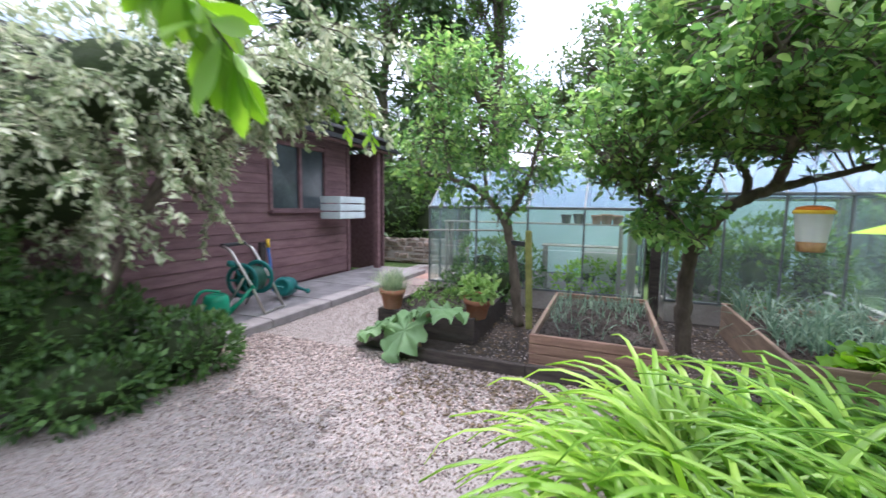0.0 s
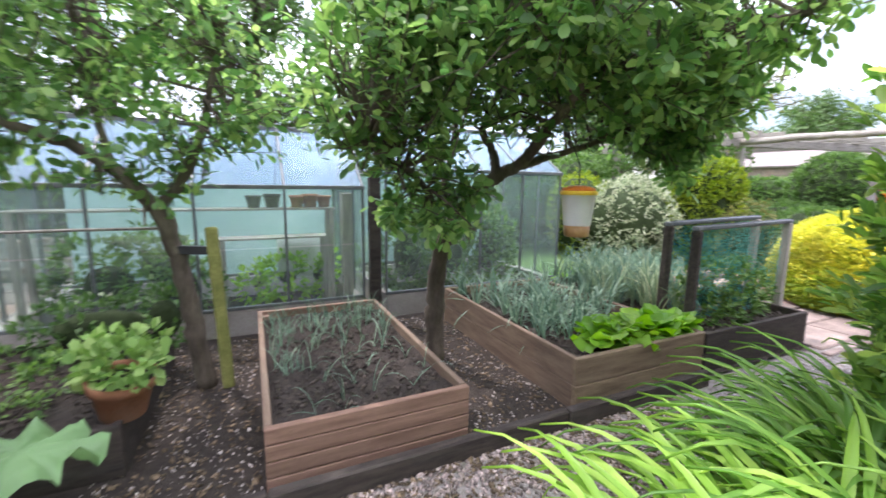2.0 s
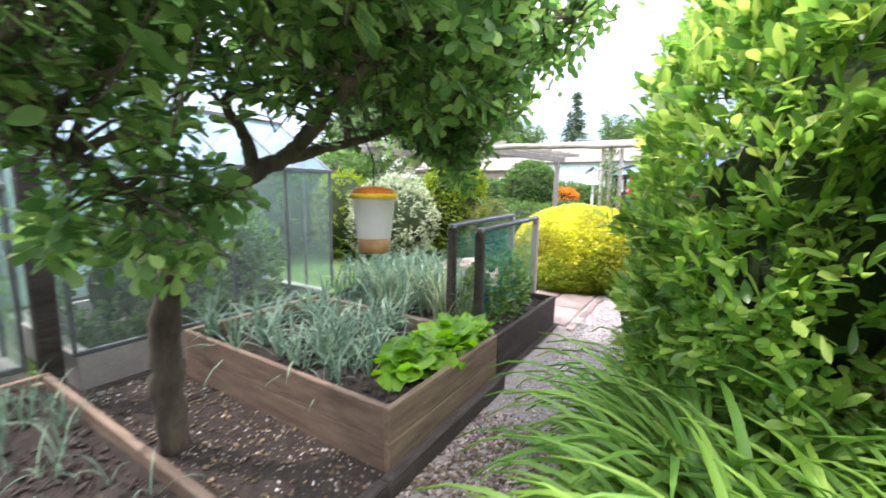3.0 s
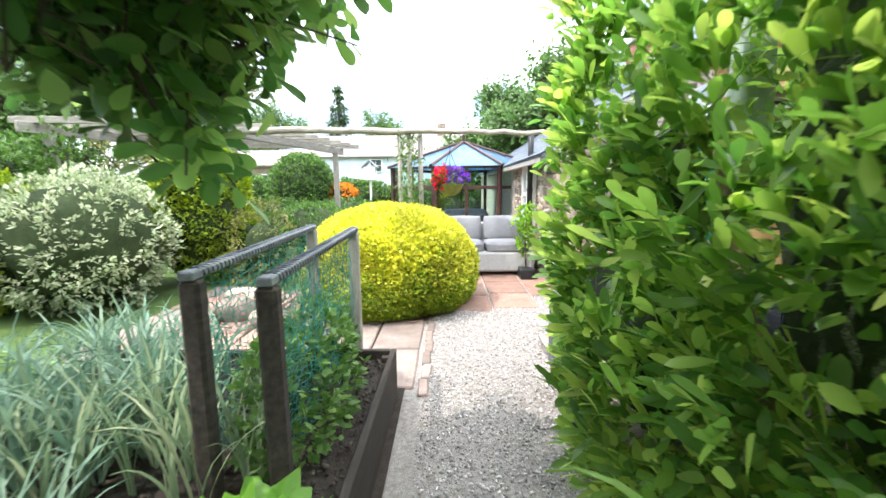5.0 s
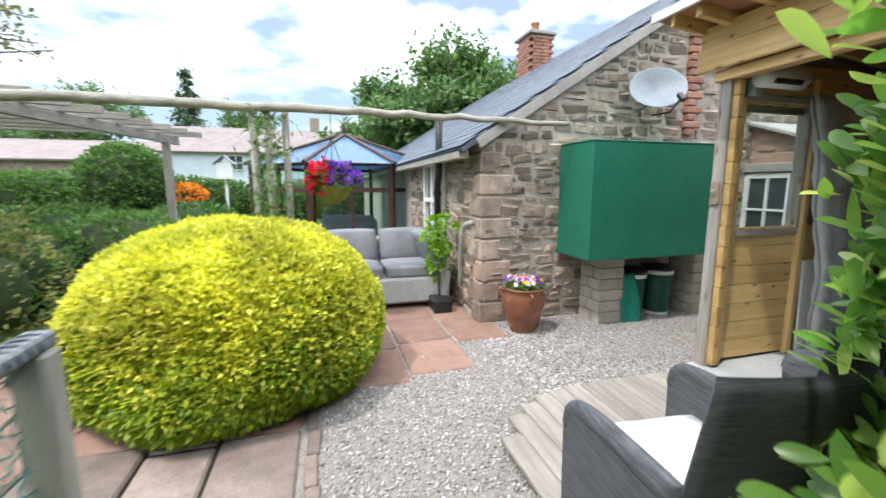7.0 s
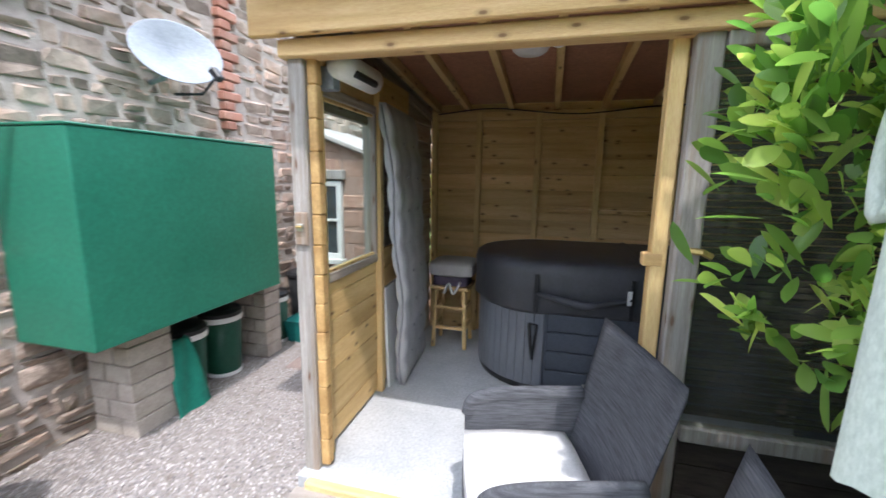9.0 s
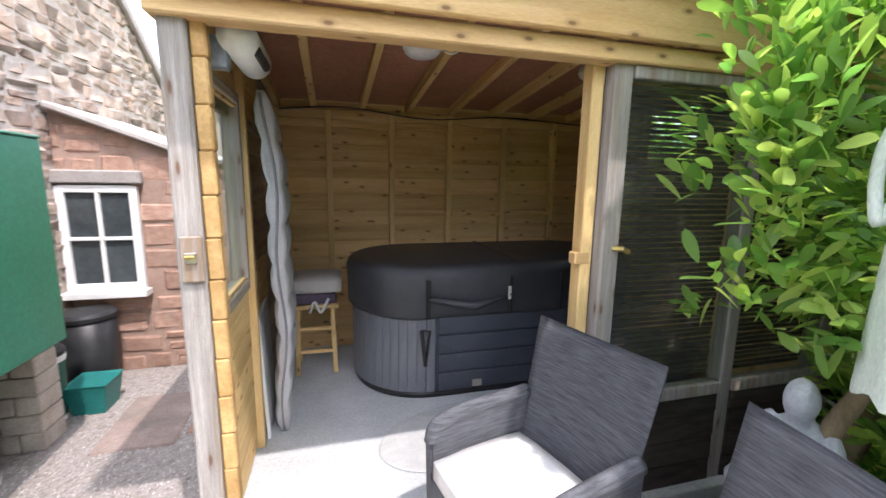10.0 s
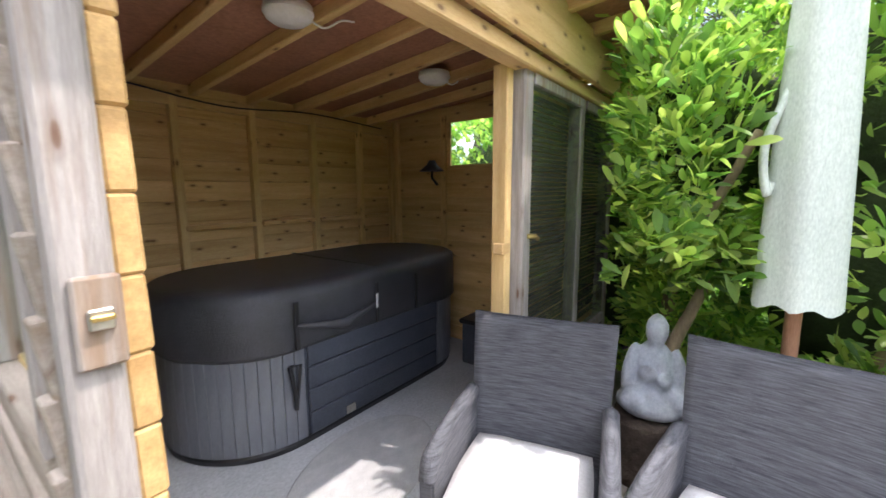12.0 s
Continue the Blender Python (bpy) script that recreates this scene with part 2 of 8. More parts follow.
M["pine"] = surface("honey pine", (0.60, 0.385, 0.16), (0.74, 0.52, 0.26), 3.2, 50, 0.6, 0.35, stretch=(0.6, 6, 7), stain=(0.40, 0.21, 0.06), stain_amt=0.5, piece=0.13, knots=(4, 9, 9))
M["pine_v"] = surface("honey pine upright", (0.62, 0.415, 0.165), (0.76, 0.56, 0.27), 3.2, 50, 0.6, 0.35, stretch=(6, 6, 0.6), stain=(0.40, 0.22, 0.07), stain_amt=0.5, piece=0.12, knots=(9, 9, 4))
M["pine_y"] = surface("honey pine rafter", (0.60, 0.39, 0.15), (0.74, 0.535, 0.25), 3.2, 50, 0.6, 0.35, stretch=(6, 0.6, 6), stain=(0.40, 0.22, 0.07), stain_amt=0.5, piece=0.12, knots=(9, 4, 9))
M["amber_end"] = surface("amber sawn board end", (0.42, 0.25, 0.09), (0.60, 0.40, 0.17), 9, 70, 0.7, 0.5, stain=(0.30, 0.15, 0.05), stain_amt=0.5, piece=0.15)
M["weather_post"] = surface("bleached post", (0.25, 0.225, 0.195), (0.45, 0.42, 0.385), 5, 70, 0.8, 0.8, stretch=(9, 9, 0.45), stain=(0.27, 0.165, 0.085), stain_amt=0.75, piece=0.1, knots=(11, 11, 3))
M["weather_y"] = surface("bleached boards", (0.31, 0.26, 0.20), (0.50, 0.44, 0.365), 5, 70, 0.8, 0.8, stretch=(9, 0.45, 9), stain=(0.27, 0.175, 0.10), stain_amt=0.6, piece=0.12, knots=(11, 3, 11))
M["ply"] = surface("reddish board", (0.32, 0.15, 0.09), (0.42, 0.21, 0.13), 2.5, 40, 0.7, 0.15)
M["bark"] = surface("apple bark", (0.055, 0.042, 0.032), (0.17, 0.14, 0.105), 9, 60, 0.95, 1.0, stretch=(1, 1, 0.35), stain=(0.12, 0.14, 0.07), bdist=0.012, space="World")
M["pale_bark"] = surface("laurel bark", (0.20, 0.15, 0.09), (0.36, 0.28, 0.17), 9, 60, 0.9, 0.6, stretch=(1, 1, 0.4), space="World")
M["moss_post"] = surface("mossy stake", (0.14, 0.15, 0.04), (0.28, 0.28, 0.09), 9, 60, 0.95, 0.7)
M["terracotta"] = surface("terracotta", (0.33, 0.135, 0.075), (0.46, 0.22, 0.13), 7, 90, 0.8, 0.25, stain=(0.5, 0.42, 0.36))
M["glaze"] = surface("brown glaze", (0.16, 0.055, 0.028), (0.27, 0.105, 0.055), 6, 60, 0.25, 0.12, stain=(0.34, 0.20, 0.13), spec=0.6)
M["alu"] = surface("dull aluminium bar", (0.10, 0.115, 0.115), (0.20, 0.215, 0.21), 8, 60, 0.5, 0.1, metal=0.4)
M["gh_glass"] = glassy("greenhouse glass", haze=(0.62, 0.72, 0.68), haze_amt=0.05)
# roof panes mix a bluish film over the clear glass
M["gh_roof"] = glassy("bluish filmed greenhouse glass", haze=(0.30, 0.43, 0.56), haze_amt=0.34)
M["gh_back"] = surface("shading sheet", (0.37, 0.53, 0.48), (0.51, 0.66, 0.62), 2, 30, 0.8, 0.1)
M["concrete"] = surface("concrete path", (0.30, 0.27, 0.25), (0.42, 0.39, 0.36), 4, 90, 0.92, 0.4, stain=(0.16, 0.14, 0.12), space="World", piece=0.1)
M["flag"] = surface("red sandstone flag", (0.20, 0.15, 0.13), (0.34, 0.265, 0.23), 5, 80, 0.9, 0.7, stain=(0.13, 0.12, 0.10), stain_amt=0.6, piece=0.25, bdist=0.008)
M["flag_red"] = surface("warm sandstone flag", (0.27, 0.15, 0.115), (0.40, 0.255, 0.20), 5, 80, 0.9, 0.7, stain=(0.20, 0.16, 0.13), stain_amt=0.5, piece=0.2, bdist=0.008)
M["rubble"] = surface("rubble stone", (0.20, 0.155, 0.125), (0.46, 0.37, 0.30), 7, 70, 0.92, 0.7, stain=(0.47, 0.30, 0.22), stain_amt=0.6, piece=0.42, bdist=0.012)
M["rubble_isl"] = surface("rubble stone joined", (0.20, 0.155, 0.125), (0.46, 0.37, 0.30), 7, 70, 0.92, 0.7, stain=(0.47, 0.30, 0.22), stain_amt=0.6, island=0.42, bdist=0.012)
M["mortar"] = surface("lime mortar", (0.34, 0.295, 0.255), (0.50, 0.445, 0.395), 9, 90, 0.95, 0.8, bdist=0.01)
M["red_mortar"] = surface("reddish pointing", (0.30, 0.20, 0.155), (0.44, 0.31, 0.25), 9, 90, 0.95, 0.8, bdist=0.01)
M["brick"] = surface("red brick", (0.30, 0.13, 0.09), (0.41, 0.215, 0.155), 9, 90, 0.9, 0.4, piece=0.2, stain=(0.45, 0.36, 0.3))
M["red_stone"] = surface("red sandstone block", (0.33, 0.19, 0.14), (0.50, 0.33, 0.25), 5, 70, 0.9, 0.6, stain=(0.45, 0.36, 0.30), stain_amt=0.4, piece=0.22, bdist=0.01)
M["slate"] = surface("blue-grey slate", (0.065, 0.08, 0.105), (0.13, 0.15, 0.185), 4, 60, 0.55, 0.3, piece=0.2)
M["slate_isl"] = surface("blue-grey slate roof", (0.065, 0.08, 0.105), (0.13, 0.15, 0.185), 4, 60, 0.55, 0.3, island=0.2)
M["green_paint"] = surface("green painted board", (0.014, 0.135, 0.082), (0.022, 0.175, 0.11), 2.5, 40, 0.38, 0.06, stain=(0.03, 0.17, 0.11), spec=0.4)
M["block"] = surface("concrete block", (0.36, 0.31, 0.26), (0.50, 0.45, 0.39), 9, 90, 0.95, 0.6, piece=0.1)
M["white_paint"] = surface("white paint", (0.72, 0.72, 0.70), (0.82, 0.82, 0.80), 5, 60, 0.5, 0.08)
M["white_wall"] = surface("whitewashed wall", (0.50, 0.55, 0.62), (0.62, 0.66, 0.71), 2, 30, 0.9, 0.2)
M["window_dark"] = surface("dark window glass", (0.03, 0.04, 0.045), (0.07, 0.085, 0.09), 2, 20, 0.08, 0.0, spec=0.7)
M["black_plastic"] = surface("black plastic", (0.012, 0.013, 0.014), (0.03, 0.031, 0.033), 7, 60, 0.4, 0.1)
M["bin_green"] = surface("dark green plastic", (0.010, 0.055, 0.034), (0.016, 0.08, 0.05), 5, 60, 0.4, 0.08)
M["teal_bag"] = surface("green woven bag", (0.01, 0.17, 0.12), (0.02, 0.26, 0.18), 12, 120, 0.6, 0.5)
M["teal"] = surface("teal plastic", (0.01, 0.12, 0.11), (0.02, 0.19, 0.17), 6, 60, 0.4, 0.1)
M["blue_plastic"] = surface("blue plastic shaft", (0.03, 0.10, 0.30), (0.05, 0.15, 0.40), 6, 60, 0.4, 0.1)
M["path_slab"] = surface("grey path slab", (0.17, 0.155, 0.15), (0.29, 0.27, 0.26), 4, 90, 0.92, 0.5, stain=(0.10, 0.09, 0.08), stain_amt=0.6, space="World", piece=0.14)
M["can_green"] = surface("bright green plastic", (0.01, 0.25, 0.13), (0.015, 0.33, 0.18), 6, 60, 0.35, 0.1)
M["crate"] = surface("pale duck-egg paint", (0.42, 0.50, 0.49), (0.56, 0.63, 0.61), 6, 60, 0.8, 0.3, stain=(0.3, 0.33, 0.31))
M["tub_cover"] = surface("black vinyl cover", (0.028, 0.030, 0.034), (0.060, 0.063, 0.072), 4, 90, 0.40, 0.5, spec=0.45, bdist=0.01)
M["tub_panel"] = surface("charcoal slatted panel", (0.10, 0.11, 0.125), (0.16, 0.17, 0.19), 4, 70, 0.34, 0.15, stretch=(5, 5, 0.6))
M["tub_flat"] = surface("charcoal blue panel", (0.045, 0.053, 0.068), (0.07, 0.08, 0.098), 4, 70, 0.5, 0.1)
M["floor_grey"] = surface("grey painted floor", (0.40, 0.415, 0.42), (0.52, 0.535, 0.54), 3, 60, 0.75, 0.15, stain=(0.36, 0.37, 0.37), space="World")
M["rug"] = surface("pale mat", (0.37, 0.375, 0.37), (0.47, 0.475, 0.465), 9, 200, 0.95, 0.5)
M["deck_board"] = surface("grey decking", (0.26, 0.225, 0.195), (0.40, 0.36, 0.32), 4, 70, 0.85, 0.5, stretch=(0.6, 6, 6), stain=(0.18, 0.15, 0.13), piece=0.12)
M["wicker"] = surface("charcoal wicker", (0.05, 0.052, 0.058), (0.17, 0.175, 0.19), 22, 150, 0.6, 0.9, stretch=(0.5, 0.5, 9), bdist=0.006)
M["wicker_pale"] = surface("pale grey wicker", (0.36, 0.36, 0.36), (0.58, 0.58, 0.58), 26, 150, 0.7, 0.9, stretch=(6, 6, 1), bdist=0.006)
M["seat_pad"] = surface("off-white seat pad", (0.58, 0.57, 0.55), (0.68, 0.67, 0.655), 5, 120, 0.95, 0.3)
M["grey_cloth"] = surface("mid grey cloth", (0.20, 0.20, 0.215), (0.28, 0.28, 0.30), 5, 200, 0.95, 0.4)
M["mattress"] = surface("silver grey quilted cloth", (0.36, 0.36, 0.375), (0.50, 0.50, 0.51), 4, 180, 0.95, 0.4)
M["pillow"] = surface("stone grey cushion", (0.42, 0.395, 0.37), (0.52, 0.50, 0.47), 5, 200, 0.95, 0.4)
M["plum_cloth"] = surface("plum folded cloth", (0.07, 0.055, 0.085), (0.15, 0.12, 0.16), 9, 120, 0.95, 0.5)
M["umbrella"] = surface("pale sage canvas", (0.40, 0.465, 0.40), (0.50, 0.56, 0.49), 3, 160, 0.92, 0.3, stretch=(1, 1, 0.4))
M["umbrella_pole"] = surface("reddish wooden pole", (0.28, 0.14, 0.075), (0.40, 0.22, 0.13), 5, 60, 0.5, 0.2, stretch=(6, 6, 0.6))
M["statue"] = surface("weathered white stone", (0.46, 0.49, 0.54), (0.66, 0.69, 0.73), 7, 70, 0.9, 0.6, stain=(0.16, 0.17, 0.19), stain_amt=0.8, bdist=0.008)
M["stump"] = surface("rough stump", (0.06, 0.045, 0.035), (0.17, 0.13, 0.10), 9, 60, 0.95, 1.0, bdist=0.015)
M["bamboo_blind"] = surface("dark split-cane blind", (0.028, 0.022, 0.016), (0.085, 0.068, 0.05), 9, 90, 0.7, 0.4, stretch=(0.6, 6, 6), piece=0.3)
M["shed_glass"] = glassy("shed glass", tint=(0.86, 0.9, 0.86), haze=(0.35, 0.36, 0.33), haze_amt=0.06)
M["clear"] = glassy("clear glass")
M["cons_roof"] = surface("blue tinted glazing", (0.13, 0.26, 0.42), (0.19, 0.34, 0.52), 2, 30, 0.12, 0.0, spec=0.6)
M["brown_frame"] = surface("mahogany frame", (0.045, 0.022, 0.018), (0.075, 0.038, 0.032), 6, 60, 0.4, 0.1)
M["light_shell"] = surface("white lamp shell", (0.72, 0.71, 0.69), (0.80, 0.79, 0.77), 6, 60, 0.4, 0.02)
M["dish"] = surface("pale grey dish", (0.20, 0.225, 0.25), (0.29, 0.32, 0.345), 5, 60, 0.5, 0.08)
M["net"] = surface("teal netting cord", (0.03, 0.20, 0.17), (0.06, 0.32, 0.27), 9, 60, 0.6, 0.1)
M["net_wrap"] = surface("dark blue-grey netting", (0.08, 0.095, 0.12), (0.17, 0.19, 0.215), 14, 90, 0.7, 0.3)
M["rail_grey"] = surface("blue-grey weathered rail", (0.15, 0.16, 0.175), (0.29, 0.30, 0.31), 6, 80, 0.8, 0.6, stretch=(0.8, 6, 6), stain=(0.10, 0.10, 0.10))
M["trap_liquid"] = surface("brown bait liquid", (0.26, 0.14, 0.055), (0.36, 0.21, 0.09), 5, 40, 0.4, 0.0)
M["trap_bag"] = glassy("cloudy plastic", tint=(0.95, 0.95, 0.93), haze=(0.86, 0.86, 0.84), haze_amt=0.66, rough=0.2)
M["orange"] = surface("orange plastic cap", (0.60, 0.13, 0.02), (0.75, 0.24, 0.03), 6, 60, 0.4, 0.05)
M["yellow_plastic"] = surface("yellow plastic rim", (0.70, 0.45, 0.03), (0.80, 0.55, 0.05), 6, 60, 0.4, 0.05)
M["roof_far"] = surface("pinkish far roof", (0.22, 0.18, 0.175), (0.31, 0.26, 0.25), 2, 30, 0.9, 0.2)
M["felt"] = surface("dark roofing felt", (0.045, 0.045, 0.047), (0.085, 0.085, 0.085), 7, 90, 0.9, 0.4)
M["zinc"] = surface("bright latch metal", (0.42, 0.40, 0.36), (0.6, 0.58, 0.5), 9, 90, 0.35, 0.1, metal=0.8)
M["brass"] = surface("brass latch", (0.42, 0.30, 0.09), (0.55, 0.42, 0.16), 9, 90, 0.35, 0.1, metal=0.7)

M["laurel"] = leafy("laurel leaf", (0.09, 0.195, 0.045), (0.21, 0.345, 0.075), (0.46, 0.56, 0.15), 0.32, 0.58, 0.55)
M["apple"] = leafy("apple leaf", (0.065, 0.15, 0.042), (0.15, 0.27, 0.078), (0.33, 0.46, 0.15), 0.36, 0.5)
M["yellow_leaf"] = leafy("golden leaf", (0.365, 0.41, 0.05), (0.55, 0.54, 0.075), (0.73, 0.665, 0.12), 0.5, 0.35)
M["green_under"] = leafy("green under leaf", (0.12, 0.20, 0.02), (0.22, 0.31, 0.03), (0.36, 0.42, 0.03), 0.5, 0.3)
M["strap"] = leafy("strap leaf", (0.13, 0.26, 0.03), (0.24, 0.41, 0.06), (0.38, 0.54, 0.11), 0.42, 0.35)
M["strap_dark"] = leafy("dark strap leaf", (0.09, 0.20, 0.035), (0.16, 0.31, 0.055), (0.27, 0.43, 0.09), 0.45, 0.3)
M["onion"] = leafy("onion leaf", (0.085, 0.155, 0.105), (0.145, 0.235, 0.16), (0.24, 0.33, 0.22), 0.5, 0.2)
M["leek"] = leafy("straw green leaf", (0.16, 0.23, 0.13), (0.26, 0.34, 0.20), (0.42, 0.45, 0.28), 0.55, 0.25)
M["lettuce"] = leafy("lettuce leaf", (0.09, 0.22, 0.02), (0.16, 0.33, 0.03), (0.25, 0.43, 0.05), 0.45, 0.4)
M["rhubarb"] = leafy("rhubarb leaf", (0.12, 0.22, 0.085), (0.16, 0.28, 0.115), (0.21, 0.34, 0.15), 0.45, 0.25)
M["strawberry"] = leafy("strawberry leaf", (0.13, 0.24, 0.06), (0.21, 0.34, 0.09), (0.34, 0.46, 0.16), 0.5, 0.35)
M["variegated"] = leafy("cream edged leaf", (0.14, 0.20, 0.09), (0.33, 0.38, 0.23), (0.60, 0.60, 0.44), 0.5, 0.3)
M["fresh"] = leafy("fresh leaf", (0.14, 0.28, 0.03), (0.22, 0.40, 0.045), (0.32, 0.50, 0.07), 0.45, 0.4)
M["shrub_dark"] = leafy("dark shrub leaf", (0.035, 0.08, 0.022), (0.065, 0.135, 0.035), (0.11, 0.20, 0.055), 0.5, 0.25)
M["shrub_mid"] = leafy("mid green leaf", (0.05, 0.115, 0.025), (0.095, 0.18, 0.04), (0.15, 0.25, 0.06), 0.5, 0.3)
M["conifer"] = leafy("conifer needle", (0.03, 0.065, 0.022), (0.055, 0.105, 0.035), (0.09, 0.15, 0.05), 0.6, 0.15)
M["far_leaf"] = leafy("tree leaf", (0.055, 0.115, 0.03), (0.095, 0.175, 0.05), (0.15, 0.24, 0.07), 0.55, 0.3)
M["copper"] = leafy("bronze green leaf", (0.09, 0.12, 0.035), (0.17, 0.17, 0.05), (0.25, 0.23, 0.07), 0.5, 0.3)
# solid fill inside foliage; its dark colour stands for shade between the leaves
M["core"] = surface("dark inner shade fill", (0.025, 0.04, 0.014), (0.05, 0.075, 0.026), 9, 60, 0.95, 0.8, space="World", bdist=0.03)
M["mound_core"] = surface("green inner leaf mass", (0.14, 0.18, 0.015), (0.30, 0.33, 0.025), 26, 120, 0.9, 1.0, bdist=0.03)
M["stem_red"] = surface("rhubarb stalk", (0.30, 0.20, 0.12), (0.42, 0.30, 0.18), 9, 60, 0.5, 0.1)
for key, c in (("petal_purple", (0.16, 0.05, 0.36)), ("petal_white", (0.78, 0.76, 0.74)), ("petal_yellow", (0.75, 0.52, 0.04)), ("petal_pink", (0.62, 0.22, 0.36)),
               ("petal_red", (0.62, 0.015, 0.05)), ("petal_orange", (0.72, 0.28, 0.03))):
    M[key] = leafy(key.replace("_", " "), tuple(x * 0.8 for x in c), c, tuple(min(0.85, x * 1.15) for x in c), 0.6, 0.3)


# ---- building helpers ----
def rng(seed):
    return np.random.RandomState(seed)


def thing(name, loc, label, category, group="", kind="", rz=0.0):
    e = new(name)
    e.empty_display_size = 0.1
    e.matrix_basis = pose(*loc, 0, 0, rz)
    return tagged(e, label, category, group, kind)


def hang(ob, parent):
    if parent is not None:
        ob.parent = parent


def link(name, me, material, parent=None, label="", smooth=False):
    if material and not me.materials:
        me.materials.append(material)
    if smooth:
        me.shade_smooth()
    ob = new(name, me)
    hang(ob, parent)
    if label:
        ob["label"] = label
    return ob


def part(name, bm, material, parent=None, label="", smooth=False):
    me = bpy.data.meshes.new(name)
    bm.normal_update()
    bm.to_mesh(me)
    bm.free()
    return link(name, me, material, parent, label, smooth)


def tri_mesh(name, V, T):
    me = bpy.data.meshes.new(name)
    V, T = np.asarray(V, np.float32), np.asarray(T, np.int32)
    me.vertices.add(len(V))
    me.vertices.foreach_set("co", V.ravel())
    me.loops.add(3 * len(T))
    me.loops.foreach_set("vertex_index", T.ravel())
    me.polygons.add(len(T))
    me.polygons.foreach_set("loop_start", np.arange(0, 3 * len(T), 3, dtype=np.int32))
    me.update(calc_edges=True)
    return me


BOXES = {}


def chamfer(sx, sy, sz, c):
    """Verts and faces of a box with cut edges, about its centre."""
    h = np.array([sx, sy, sz]) / 2
    c = min(c, 0.3 * min(sx, sy, sz))
    V, idx = [], {}
    for i in (-1, 1):
        for j in (-1, 1):
            for k in (-1, 1):
                s = np.array([i, j, k])
                for a in range(3):
                    v = s * (h - c)
                    v[a] = s[a] * h[a]
                    idx[(i, j, k, a)] = len(V)
                    V.append(v)
    F = []
    for a in range(3):
        u, w = (a + 1) % 3, (a + 2) % 3
        for s in (-1, 1):
            q = []
            for p, r in ((-1, -1), (1, -1), (1, 1), (-1, 1)):
                k = [0, 0, 0]
                k[a], k[u], k[w] = s, p, r
                q.append(idx[(*k, a)])
            F.append(q if s > 0 else q[::-1])
        for p in (-1, 1):
            for r in (-1, 1):
                q = []
                for s, m in ((-1, u), (1, u), (1, w), (-1, w)):
                    k = [0, 0, 0]
                    k[a], k[u], k[w] = s, p, r
                    q.append(idx[(*k, m)])
                F.append(q if p * r < 0 else q[::-1])
    for i in (-1, 1):
        for j in (-1, 1):
            for k in (-1, 1):
                q = [idx[(i, j, k, a)] for a in range(3)]
                F.append(q if i * j * k > 0 else q[::-1])
    return V, F


def box(name, size, loc, material, parent=None, rot=(0, 0, 0), c=0.004, label=""):
    """One bevelled board, block or post; alike ones share a mesh."""
    key = (tuple(round(s, 3) for s in size), material.name, c)
    if key not in BOXES:
        V, F = chamfer(*size, c)
        me = bpy.data.meshes.new(name)
        me.from_pydata([tuple(v) for v in V], [], F)
        me.update()
        me.materials.append(material)
        BOXES[key] = me
    ob = new(name, BOXES[key])
    hang(ob, parent)
    ob.matrix_basis = pose(*loc, *rot)
    if label:
        ob["label"] = label
    return ob


def slab(bm, size, loc, rot=(0, 0, 0), c=0.004):
    V, F = chamfer(*size, c)
    m = pose(*loc, *rot)
    vs = [bm.verts.new(m @ Vector(v)) for v in V]
    for f in F:
        bm.faces.new([vs[i] for i in f])


def lathe(profile, n=32, cap=True):
    """A turned shape from (radius, height) pairs."""
    bm = bmesh.new()
    rings = []
    for r, z in profile:
        rings.append([bm.verts.new((r * math.cos(2 * math.pi * i / n), r * math.sin(2 * math.pi * i / n), z)) for i in range(n)])
    for a, b in zip(rings, rings[1:]):
        for i in range(n):
            bm.faces.new((a[i], a[(i + 1) % n], b[(i + 1) % n], b[i]))
    if cap:
        bm.faces.new(rings[0][::-1])
        bm.faces.new(rings[-1])
    return bm


def tube_into(bm, pts, radii, n=8):
    pts = [Vector(p) for p in pts]
    if not hasattr(radii, "__len__"):
        radii = [radii] * len(pts)
    rings = []
    side = None
    for i, p in enumerate(pts):
        d = (pts[min(i + 1, len(pts) - 1)] - pts[max(i - 1, 0)]).normalized()
        if side is None:
            side = d.orthogonal().normalized()
        side = (side - d * side.dot(d)).normalized()
        up = d.cross(side)
        rings.append([bm.verts.new(p + (side * math.cos(2 * math.pi * k / n) + up * math.sin(2 * math.pi * k / n)) * radii[i]) for k in range(n)])
    for a, b in zip(rings, rings[1:]):
        for k in range(n):
            bm.faces.new((a[k], a[(k + 1) % n], b[(k + 1) % n], b[k]))
    bm.faces.new(rings[0][::-1])
    bm.faces.new(rings[-1])


def tube(pts, radii, n=8):
    bm = bmesh.new()
    tube_into(bm, pts, radii, n)
    return bm


def curve_pts(pts, n=14, wob=0.0, seed=0):
    """Smooth line through control points."""
    P = np.array(pts, float)
    r = rng(seed)
    Q = np.vstack([2 * P[0] - P[1], P, 2 * P[-1] - P[-2]])
    out = []
    for i in range(1, len(Q) - 2):
        for u in np.linspace(0, 1, n, endpoint=False):
            a, b, c, d = Q[i - 1], Q[i], Q[i + 1], Q[i + 2]
            out.append(0.5 * (2 * b + (c - a) * u + (2 * a - 5 * b + 4 * c - d) * u * u + (3 * b - a - 3 * c + d) * u ** 3))
    out.append(P[-1])
    out = np.array(out)
    if wob:
        out[1:-1] += r.normal(0, wob, out[1:-1].shape)
    return [tuple(p) for p in out]


def unit(v):
    return v / np.maximum(np.linalg.norm(v, axis=-1, keepdims=True), 1e-9)


